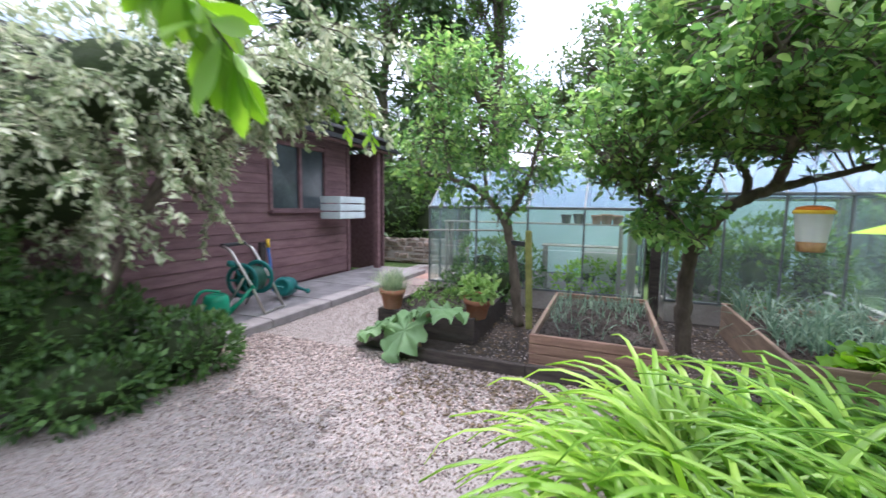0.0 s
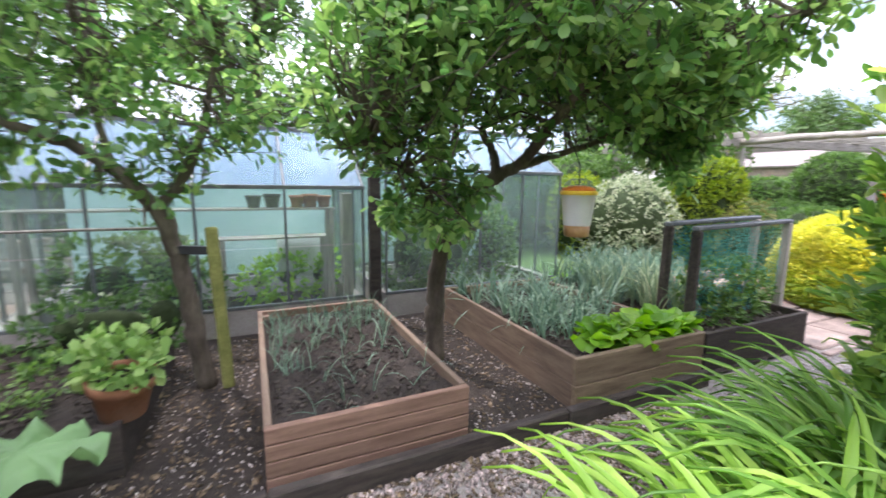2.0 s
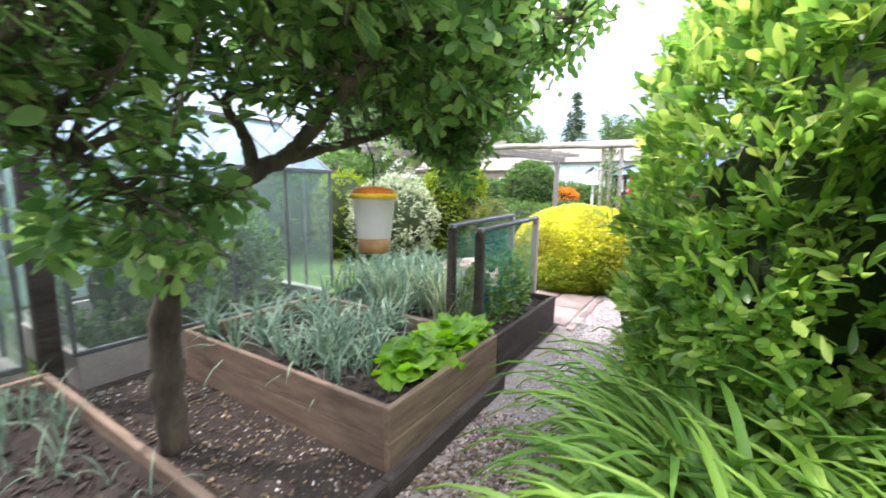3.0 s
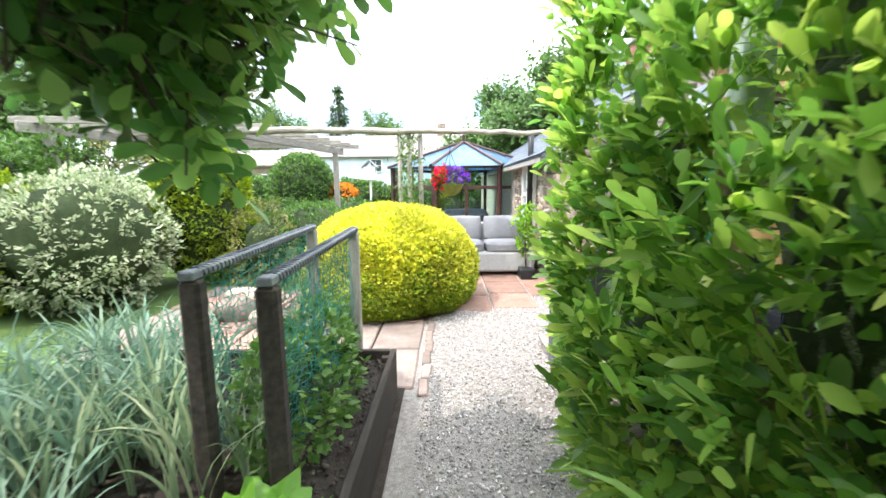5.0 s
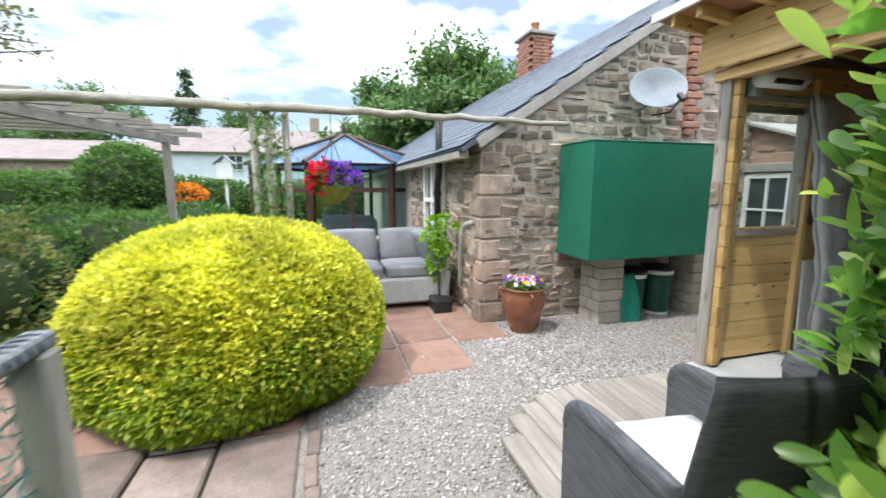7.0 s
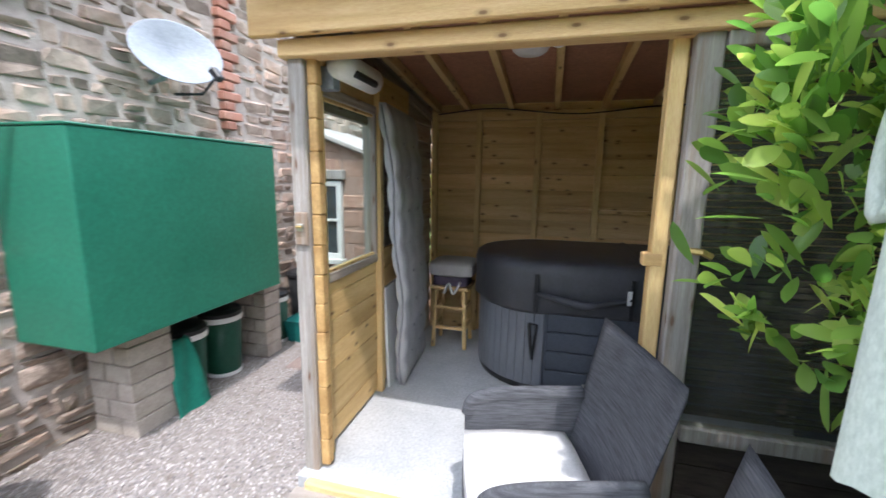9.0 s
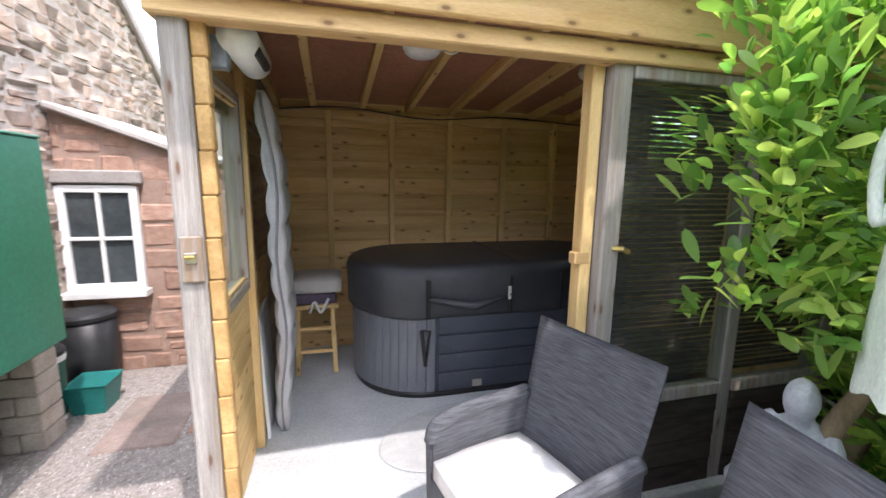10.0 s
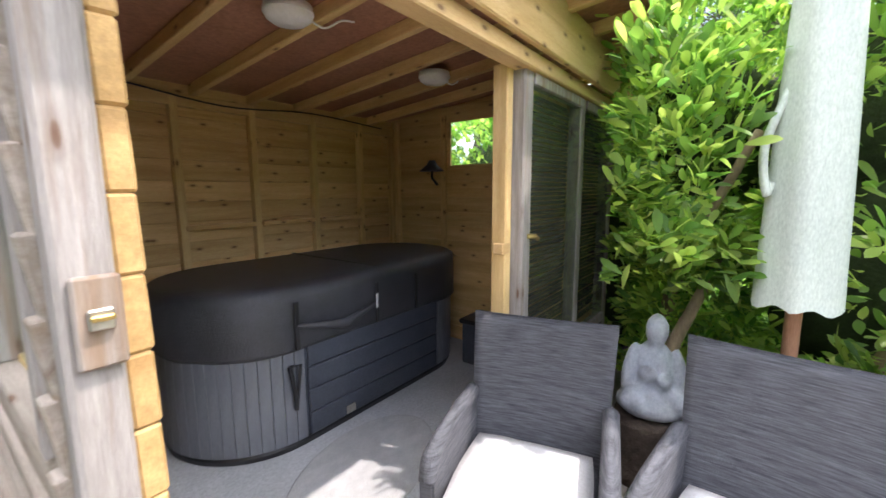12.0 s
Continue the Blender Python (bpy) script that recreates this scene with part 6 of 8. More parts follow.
ok &= ~((P[:, 0] > 0.45) & (P[:, 1] < -0.1) & (rng(153).rand(len(P)) < 0.5))
P = P + D * (0.09 * rng(154).rand(len(P), 1) ** 2.5)
# kept clipped back from the walk
ok &= (P[:, 0] * 0.56 + P[:, 1] * 0.83 < 1.08) & ~((P[:, 1] < -0.2) & (P[:, 0] > 0.96)) & ~((P[:, 0] > 0.25) & (P[:, 1] < -0.64)) & ~((P[:, 0] > 0.74) & (P[:, 0] * 0.56 + P[:, 1] * 0.83 > 0.86))
rosettes("foliage", P[ok], D[ok], 9, 0.096, 0.033, M["laurel"], laurel, 152, 0.85, 0.75, 2)
# added dark cores, so gaps in the laurel look shaded
core_mesh("inner_fill", [LBL[0], LBL[5], ((-0.1, 0.1, 1.9), (0.6, 0.5, 0.7)), ((0.45, 0.52, 1.2), (0.28, 0.26, 0.7))], M["core"], laurel, 0.55)
shrub("laurel_hedge", (1.55, 0.9, 0), [((0, 0, 1.1), (0.75, 1.1, 1.4)), ((-0.1, -1.2, 1.1), (0.75, 1.0, 1.4)), ((0.2, 0.6, 1.9), (0.7, 0.8, 0.8)), ((0.2, -2.6, 1.2), (0.8, 1.0, 1.5))], "laurel", "tall laurel hedge behind the summerhouse", "hedge", 80, 7, 0.10, 0.045, 155, core=0.75, depth=0.2)

# ---- golden mound ----
gb = thing("golden_shrub", (6.44, 4.22, 0), "clipped golden-yellow mound of dense small leaves", "shrub")
rr = rng(161)
n = 36000
# a flat-based dome, widest a third of the way up
prof_z = np.array([0.02, 0.08, 0.18, 0.32, 0.48, 0.64, 0.80, 0.93, 1.03, 1.09, 1.12])
prof_r = np.array([0.80, 0.90, 0.97, 1.00, 0.99, 0.95, 0.86, 0.72, 0.52, 0.30, 0.0])
step_l = np.hypot(np.diff(prof_z), np.diff(prof_r)) * (prof_r[1:] + prof_r[:-1])
pick = rr.choice(len(step_l), n, p=step_l / step_l.sum())
u = rr.rand(n)
pz = prof_z[pick] * (1 - u) + prof_z[pick + 1] * u
pr = prof_r[pick] * (1 - u) + prof_r[pick + 1] * u
ang_m = rr.rand(n) * 2 * np.pi
slope = np.arctan2(prof_r[pick] - prof_r[pick + 1], prof_z[pick + 1] - prof_z[pick])
D = np.stack([np.cos(ang_m) * np.cos(slope), np.sin(ang_m) * np.cos(slope), np.sin(slope)], 1)
P = np.stack([np.cos(ang_m) * pr, np.sin(ang_m) * pr * 0.98, pz], 1)
wob = np.array([noise.noise(Vector(v) * 3.2) for v in P])
P = P + D * (0.045 * wob - 0.05 * rr.rand(n) ** 2)[:, None]
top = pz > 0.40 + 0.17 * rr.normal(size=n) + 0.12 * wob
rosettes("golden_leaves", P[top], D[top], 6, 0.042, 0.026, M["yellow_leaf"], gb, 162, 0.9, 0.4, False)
# lower leaves are greener; their darker tone also carries the underside shade
rosettes("green_leaves", P[~top], D[~top], 6, 0.042, 0.026, M["green_under"], gb, 163, 0.9, 0.3, False, label="green lower leaves with shade put into their colour")
core_mesh("inner_fill", [((0, 0, 0.50), (1.0, 0.98, 0.58))], M["mound_core"], gb, 0.90)
part("stem", tube([(0, 0, 0), (0, 0, 0.4)], 0.09, 8), M["bark"], gb)

# ---- sandstone paving between bed and mound ----
pav = thing("paving", (5.0, 4.6, 0), "worn red and grey sandstone paving", "paving", kind="structure")
r = rng(171)
y = 3.78
row = 0
while y < 6.6:
    h = (0.42, 0.34, 0.5, 0.38)[row % 4]
    x = 4.22
    while x < 6.6:
        w = 0.38 + 0.45 * r.rand()
        box("flagstone", (round(w - 0.022, 2), round(h - 0.022, 2), 0.05), (x + w / 2 - 5.0, y + h / 2 - 4.6, -0.012 + 0.006 * r.rand()), M["flag_red" if r.rand() < 0.45 else "flag"], pav, (0.5 * r.normal(), 0.5 * r.normal(), 0.6 * r.normal()), 0.012)
        x += w
    y += h
    row += 1
sheet("paving_bed", [(4.2, 3.74), (6.7, 3.70), (6.7, 6.7), (4.2, 6.7)], -0.004, M["earth"], "dark soil in the paving joints", "soil")
be = thing("brick_edging", (5.0, 3.72, 0), "narrow row of edging bricks beside the gravel", "edging", kind="structure")
for k in range(11):
    box("brick", (0.225, 0.065, 0.07), (-0.75 + 0.235 * k, 0.006 * (-1) ** k, -0.015), M["flag"], be, (0, 0, 1.5 * (-1) ** k), 0.008)
pat = thing("patio_flags", (7.0, 2.9, 0), "warm red sandstone flags by the sofa", "patio", kind="structure")
r = rng(172)
for i in range(6):
    for j in range(4):
        if not (i == 0 and j == 0) and not (i < 1 and j > 2):
            box("flagstone", (0.60, 0.50, 0.05), (-0.75 + 0.62 * i + 0.1 * (j % 2), -0.62 + 0.52 * j, -0.014 + 0.005 * r.rand()), M["flag_red"], pat, (0, 0, r.normal()), 0.012)
sheet("patio_bed", [(6.2, 2.15), (12.5, 2.15), (12.5, 6.0), (6.2, 3.75)], -0.002, M["gravel_bed"], "pale grit between patio flags", "patio")

# rounded stones by the mound
for k, (x, y, s) in enumerate(((5.55, 5.35, 0.16), (5.75, 5.75, 0.22), (5.45, 5.95, 0.15), (6.2, 5.9, 0.2))):
    bm = bmesh.new()
    bmesh.ops.create_icosphere(bm, subdivisions=3, radius=s)
    for v in bm.verts:
        v.co = v.co * (1 + 0.25 * noise.noise(v.co * 6 + Vector((k * 3, 0, 0))))
        v.co.z *= 0.65
    ob = part("boulder", bm, M["rubble"], smooth=True)
    ob.location = (x, y, s * 0.45)
    tagged(ob, "pale rounded garden boulder", "boulder", "boulders by the mound")

# shrubs of the far garden
shrub("cone_bush", (7.6, 7.1, 0), [((0, 0, 0.9), (0.62, 0.66, 0.95)), ((0, 0, 1.35), (0.60, 0.64, 0.6))], "green_under", "clipped yellow-green upright bush", per_m2=340, per=6, length=0.06, width=0.034, seed=181, core=0.9, lump=0.06)
shrub("ball_bush", (17.0, 8.95, 0), [((0, 0, 1.25), (1.2, 1.2, 1.3))], "shrub_mid", "large clipped olive-green dome", per_m2=100, per=6, length=0.10, width=0.06, seed=183, core=0.92, lump=0.05)
shrub("white_shrub", (6.2, 7.6, 0), [((0, 0, 0.75), (0.9, 0.8, 0.8)), ((0.7, 0.5, 0.7), (0.8, 0.7, 0.75))], "variegated", "grey-green shrub with pale edged leaves", per_m2=130, per=6, length=0.06, width=0.03, seed=185, core=0.8)
shrub("mixed_shrub", (9.6, 6.2, 0), [((0, 0, 0.5), (0.9, 0.8, 0.55)), ((-1.0, 0.6, 0.45), (0.8, 0.7, 0.5)), ((1.0, 1.0, 0.5), (0.9, 0.8, 0.6))], "shrub_mid", "low mixed green border shrubs", per_m2=110, per=6, length=0.07, width=0.035, seed=187, core=0.8)
shrub("yellow_shrub", (5.9, 8.6, 0), [((0, 0, 0.8), (0.6, 0.6, 0.85)), ((0.9, 0.3, 0.7), (0.6, 0.6, 0.75))], "green_under", "yellow-green clipped shrub in the border", per_m2=130, per=6, length=0.05, width=0.03, seed=189, core=0.85)
shrub("bronze_shrub", (7.2, 6.1, 0), [((0, 0, 0.55), (0.5, 0.4, 0.6)), ((0.4, 0.5, 0.6), (0.45, 0.4, 0.6))], "copper", "loose bronze-green shrub by the paving", per_m2=130, per=5, length=0.05, width=0.02, seed=190, core=0.5, lump=0.3)
shrub("far_hedge", (22.5, 6.0, 0), [((0, -3.0, 0.7), (0.8, 3.2, 1.0)), ((0, 3.0, 0.7), (0.8, 3.2, 1.0)), ((0, 8.0, 0.8), (0.9, 3.2, 1.1)), ((0, 13.0, 0.8), (0.9, 3.2, 1.1))], "shrub_mid", "clipped green boundary hedge", "hedge", 40, 6, 0.16, 0.09, 191, core=0.92, lump=0.05)
shrub("rockery_shrub", (15.5, 7.0, 0), [((0, 0, 0.4), (1.3, 1.1, 0.5)), ((1.5, 2.0, 0.5), (1.2, 1.1, 0.6)), ((-1.2, 3.0, 0.4), (1.2, 1.1, 0.5))], "shrub_dark", "low dark border shrubs on the lawn edge", per_m2=50, per=6, length=0.12, width=0.06, seed=193, core=0.85)


# ---- stone house ----
HY, GX, SL = 2.15, 7.0, 0.645       # side wall, gable wall, roof slope
EAVE, RY = 1.78, -1.35
RIDGE = EAVE + (HY - RY) * SL
house = thing("stone_house", (GX, HY, 0), "low rubble-stone house with blue slate roof", "house")
bm = bmesh.new()
ring = [(0, 0), (0, -6.4)]
prof = [(0.0, 0.0), (0.0, EAVE), (RY - HY, RIDGE), (2 * (RY - HY), EAVE), (2 * (RY - HY), 0.0)]
f0 = [bm.verts.new((0.0, y, z)) for y, z in prof]
f1 = [bm.verts.new((12.0, y, z)) for y, z in prof]
bm.faces.new(f0)
bm.faces.new(f1[::-1])
for i in range(5):
    j = (i + 1) % 5
    bm.faces.new((f0[j], f0[i], f1[i], f1[j]))
bmesh.ops.recalc_face_normals(bm, faces=bm.faces)
wall = part("wall", bm, M["mortar"], house)
tops = lambda s: EAVE + min(s, 7.0 - s) * SL - 0.06
g_st = [q for q in courses(6.4, 4.1, 0.055, 0.15, 0.08, 0.34, 21, tops)]
lay([(s, z, w, h) for s, z, w, h in g_st if not 2.27 < s < 2.52 or z < 1.9], SM, wall, (GX, HY, 0.0), (0, -1, 0), (-1, 0, 0), 0.010, 0.014, 22, 300, M["rubble_isl"], nearest=lambda q: q[1] + 0.4 * q[0])
for k in range(14):
    box("brick", (0.10, 0.20 if k % 2 else 0.11, 0.066), (-0.012, -2.40 + 0.015 * (-1) ** k, 1.95 + 0.077 * k), M["brick"], wall, (0, 0, 0.8 * (-1) ** k), 0.008)
for k in range(8):   # corner stones
    box("quoin", (0.34 if k % 2 else 0.22, 0.22 if k % 2 else 0.34, 0.20), (0.15 if k % 2 else 0.09, -0.09 if k % 2 else -0.15, 0.11 + 0.212 * k), M["rubble"], wall, (0, 0, 0.6 * (-1) ** k), 0.015)
lay([q for q in courses(3.2, 1.76, 0.07, 0.2, 0.12, 0.42, 23) if not (1.05 < q[0] < 2.05 and 0.7 < q[1] < 1.72)], SM, wall, (GX + 0.1, HY, 0.0), (1, 0, 0), (0, 1, 0), 0.016, 0.010, 24, 0, M["rubble_isl"])

sl_len = math.hypot(HY + 0.22 - RY, (HY + 0.22 - RY) * SL)
ang = math.degrees(math.atan(SL))
box("roof", (12.3, sl_len, 0.05), (6.1, (RY - HY + 0.22) / 2, (EAVE + RIDGE - 0.22 * SL) / 2 + 0.06), M["slate"], house, (-ang, 0, 0), 0.005, "blue slate roof")
box("roof", (12.3, sl_len, 0.05), (6.1, 2 * (RY - HY) - (RY - HY + 0.22) / 2, (EAVE + RIDGE - 0.22 * SL) / 2 + 0.06), M["slate"], house, (ang, 0, 0), 0.005, "blue slate roof")
bm = bmesh.new()
r = rng(31)
rowd = 0.16
for i in range(int(sl_len / rowd)):
    u = (i + 0.5) * rowd
    y, z = HY + 0.22 - u * math.cos(radians(ang)), EAVE - 0.22 * SL + u * math.sin(radians(ang)) + 0.105
    x = -0.06 + 0.11 * (i % 2)
    while x < 11.9:
        slab(bm, (0.212, rowd + 0.05, 0.010), (x + 0.11, y - HY, z + 0.003 * r.rand()), (-ang + 1.8, 0, 0), 0.002)
        x += 0.22
tagged(part("slate_covering", bm, M["slate_isl"], house), kind="stuff")
L2 = (HY + 0.2 - RY) / math.cos(radians(ang))
L2 -= 0.16
box("verge_board", (0.05, L2, 0.10), (-0.03, (RY - HY + 0.06) / 2, (EAVE + RIDGE - 0.06 * SL) / 2 + 0.02), M["concrete"], house, (-ang, 0, 0), 0.008, "pale mortar verge")
box("verge_board", (0.05, L2, 0.10), (-0.03, 2 * (RY - HY) - (RY - HY + 0.06) / 2, (EAVE + RIDGE - 0.06 * SL) / 2 + 0.02), M["concrete"], house, (ang, 0, 0), 0.008)
ch = new("chimney")
hang(ch, house)
ch.location = (5.6, RY - HY, RIDGE - 0.25)
k = 0
for z in range(13):
    for s in (-1, 1):
        for q in range(3):
            box("brick", (0.215, 0.10, 0.068), (-0.22 + 0.22 * q + (0.05 if z % 2 else -0.05), s * 0.25, 0.04 + 0.076 * z), M["brick"], ch, c=0.006)
        for q in range(2):
            box("brick", (0.10, 0.20, 0.068), (s * 0.33, -0.1 + 0.21 * q + (0.02 if z % 2 else -0.02), 0.04 + 0.076 * z), M["brick"], ch, c=0.006)
box("cap", (0.84, 0.70, 0.07), (0, 0, 1.05), M["concrete"], ch, c=0.01)
part("chimney_pot", lathe([(0.12, 1.08), (0.10, 1.12), (0.09, 1.32), (0.11, 1.34), (0.11, 1.38), (0.08, 1.38)], 18), M["terracotta"], ch, smooth=True)

sw = new("window")
hang(sw, house)
sw.location = (1.62, 0.02, 1.18)
box("pane", (0.82, 0.01, 0.95), (0, 0, 0), M["window_dark"], sw, c=0.001)
for x in (-0.42, 0.0, 0.42):
    box("window_frame", (0.06, 0.07, 1.0), (x, 0.03, 0), M["white_paint"], sw)
for z in (-0.48, 0, 0.48):
    box("window_frame", (0.88, 0.06, 0.05), (0, 0.032, z), M["white_paint"], sw)
box("gutter", (9.6, 0.10, 0.075), (4.85, 0.17, EAVE - 0.11), M["concrete"], house, label="grey half-round gutter")
part("downpipe", tube([(1.0, 0.15, 2.15), (1.0, 0.15, 1.5), (1.18, 0.12, 1.35), (1.18, 0.10, 0.02)], 0.042, 12), M["black_plastic"], house, "black plastic downpipe", True)
for z in (0.5, 1.25, 1.75):
    part("pipe_clip", lathe([(0.05, 0), (0.052, 0.05)], 16), M["black_plastic"], house).matrix_basis = pose(1.18 if z < 1.3 else 1.0, 0.12, z)

# lower lean-to of red sandstone against the gable
AX, AY = 6.04, -1.2
annexe = thing("sandstone_annexe", (AX, AY, 0), "red sandstone lean-to with pale coping and white window", "annexe")
bm = bmesh.new()
prof = [(0.0, 0.0), (0.96, 0.0), (0.96, 2.05), (0.0, 1.70)]
fa = [bm.verts.new((x, 0.0, z)) for x, z in prof]
fb = [bm.verts.new((x, -1.1, z)) for x, z in prof]
bm.faces.new(fa)
bm.faces.new(fb[::-1])
for i in range(4):
    j = (i + 1) % 4
    bm.faces.new((fa[j], fa[i], fb[i], fb[j]))
bmesh.ops.recalc_face_normals(bm, faces=bm.faces)
aw = part("wall", bm, M["red_mortar"], annexe)
RS = stone_meshes("red_stone", 0.025, 0.05)
front = [q for q in courses(0.96, 2.1, 0.13, 0.22, 0.18, 0.42, 41, lambda s: 1.67 + 0.36 * s) if not (0.40 < q[0] and 0.66 < q[1] < 1.62)]
lay(front, RS, aw, (AX, AY, 0.0), (1, 0, 0), (0, 1, 0), 0.006, 0.010, 42, 300, M["red_stone"], tilt=0.8)
lay(courses(1.1, 1.68, 0.13, 0.22, 0.18, 0.42, 44), RS, aw, (AX, AY, 0.0), (0, -1, 0), (-1, 0, 0), 0.006, 0.010, 43, 300, M["red_stone"], tilt=0.8)
box("coping", (1.06, 1.26, 0.05), (0.45, -0.54, 1.90), M["concrete"], annexe, (0, -19.8, 0), 0.012, "pale stone coping")
aw2 = new("window")
hang(aw2, annexe)
aw2.location = (0.69, 0.02, 1.10)
box("pane", (0.46, 0.02, 0.72), (0, 0, 0), M["window_dark"], aw2, c=0.001, label="dark window panes")
for x in (-0.235, 0.0, 0.235):
    box("window_frame", (0.055 if x else 0.026, 0.05, 0.80), (x, 0.012, 0), M["white_paint"], aw2)
for z in (-0.38, 0.0, 0.38):
    box("window_frame", (0.48, 0.045, 0.055 if z else 0.026), (0, 0.014, z), M["white_paint"], aw2)
box("window_sill", (0.56, 0.12, 0.05), (-0.01, 0.05, -0.43), M["white_paint"], aw2)
box("lintel", (0.58, 0.10, 0.10), (-0.01, 0.01, 0.47), M["concrete"], aw2, c=0.01)
ap = thing("passage_flags", (5.75, -0.55, 0), "worn sandstone flags in the side passage", "paving", kind="structure")
for k in range(9):
    for j in range(2):
        if j and 1 <= k < 3:
            continue
        box("flagstone", (0.44, 0.66, 0.05), (-0.03 + 0.47 * j, 0.10 - 0.69 * k + 0.1 * j, -0.012), M["flag" if (k + j) % 2 else "flag_red"], ap, (0, 0, 0.7 * (-1) ** k), 0.012)

# satellite dish
dish = thing("satellite_dish", (6.98, 0.36, 2.2), "pale grey satellite dish on the gable", "satellite dish")
d = part("reflector", lathe([(0.0, 0.0), (0.1, 0.012), (0.2, 0.05), (0.27, 0.095), (0.275, 0.1), (0.265, 0.098), (0.19, 0.058), (0.1, 0.02), (0.0, 0.006)], 36, False), M["dish"], dish, smooth=True)
d.matrix_basis = pose(-0.15, 0, 0.1, 0, -66, -28) @ Matrix.Diagonal((0.82, 0.98, 0.82, 1))
part("bracket", tube([(0.02, 0.05, -0.05), (-0.08, 0.05, -0.03), (-0.14, 0, 0.09)], 0.018, 8), M["dish"], dish, smooth=True)
part("arm", tube([(-0.12, 0, -0.12), (-0.32, -0.03, -0.12), (-0.42, -0.04, -0.02)], 0.010, 6), M["black_plastic"], dish)
box("receiver", (0.05, 0.05, 0.10), (-0.43, -0.04, 0.0), M["black_plastic"], dish, (0, 40, 0), 0.01)

# green tank box on block piers with bins below
tank = thing("tank_box", (6.718, 0.615, 0), "large green painted box on concrete block piers", "tank box")
bm = bmesh.new()
slab(bm, (0.53, 1.41, 1.07), (0, 0, 1.225), c=0.006)
part("box", bm, M["green_paint"], tank)
box("lid", (0.538, 1.42, 0.014), (0, 0, 1.768), M["green_paint"], tank)
for y, d in ((0.27, 0.28), (-0.85, 0.20)):
    for k in range(6):   # thin courses, the bond turned from course to course
        for q in range(2):
            w = 0.20 if (k + q) % 2 else 0.12
            x = -0.068 + w / 2 if q == 0 else 0.262 - w / 2
            box("concrete_block", (w - 0.004, d, 0.108), (x, y, 0.056 + 0.1135 * k), M["block"], tank, (0, 0, 0.5 * (-1) ** k), 0.006)


def lidded_bin(x, y, r0, h, label, rim="white_paint"):
    e = thing("bin", (x, y, 0.0), label, "bin", "bins under the green box")
    part("body", lathe([(r0 * 0.82, 0), (r0 * 0.84, 0.01), (r0, h), (r0 * 0.96, h)], 28), M["bin_green" if rim == "white_paint" else rim], e, smooth=True)
    part("rim", lathe([(r0 * 0.86, 0.0), (r0 * 0.88, 0.03), (r0 * 0.84, 0.03)], 28), M[rim], e)
    part("lid", lathe([(r0 * 1.04, h - 0.02), (r0 * 1.05, h + 0.01), (r0 * 0.9, h + 0.03), (r0 * 0.2, h + 0.05)], 28), M[rim if rim != "white_paint" else "black_plastic"], e)
    if rim == "white_paint":
        part("collar", lathe([(r0 * 1.03, h - 0.06), (r0 * 1.05, h - 0.02), (r0 * 0.98, h - 0.02)], 28), M["white_paint"], e)


lidded_bin(6.83, 0.50, 0.145, 0.48, "dark green bin with a pale rim")
lidded_bin(6.83, 0.16, 0.15, 0.50, "dark green bin with a pale rim and black lid")
lidded_bin(6.85, -0.50, 0.13, 0.46, "dark green bin at the back")
lidded_bin(6.80, -0.97, 0.18, 0.56, "black dustbin below the window", "black_plastic")
bag = thing("garden_bag", (6.76, 0.66, 0), "crumpled green woven garden bag", "bag")
bm = bmesh.new()
bmesh.ops.create_grid(bm, x_segments=10, y_segments=14, size=0.5)
for v in bm.verts:
    a, t = v.co.x, v.co.y + 0.5
    v.co = Vector((-0.06 - 0.10 * (1 - t) + 0.012 * math.sin(a * 9 + 5 * t), a * (0.17 + 0.10 * (1 - t)), 0.005 + 0.48 * t))
bmesh.ops.solidify(bm, geom=bm.faces[:], thickness=0.06)
part("cloth", bm, M["teal_bag"], bag, smooth=True)
tub2 = thing("recycling_tub", (6.62, -0.60, 0), "green plastic recycling tub", "tub")
part("body", lathe([(0.13, 0), (0.17, 0.2), (0.18, 0.21), (0.165, 0.2)], 4), M["teal"], tub2).rotation_euler = (0, 0, 0.78)

# ---- glazed pot of pansies ----
gp = thing("glazed_pot", (6.70, 1.83, 0), "brown glazed pot of mixed pansies", "plant pot")
part("pot", lathe([(0.115, 0), (0.12, 0.01), (0.175, 0.17), (0.205, 0.30), (0.205, 0.36), (0.185, 0.395), (0.195, 0.41), (0.205, 0.425), (0.195, 0.435), (0.175, 0.425), (0.165, 0.38)], 40), M["glaze"], gp, smooth=True)
for k in range(3):
    a = 0.9 + k * 2.1
    part("lug", tube(curve_pts([(0.19 * math.cos(a), 0.19 * math.sin(a), 0.40), (0.235 * math.cos(a), 0.235 * math.sin(a), 0.38), (0.20 * math.cos(a), 0.20 * math.sin(a), 0.31)], 5), 0.014, 8), M["glaze"], gp, smooth=True)
part("compost", lathe([(0, 0.40), (0.172, 0.40)], 24, False), M["earth"], gp)
P, D = blob_shell([((0, 0, 0.42), (0.19, 0.19, 0.07))], 500, 201, 0.4)
ok = P[:, 2] > 0.40
rosettes("foliage", P[ok], D[ok], 5, 0.035, 0.02, M["shrub_mid"], gp, 202)
r = rng(203)
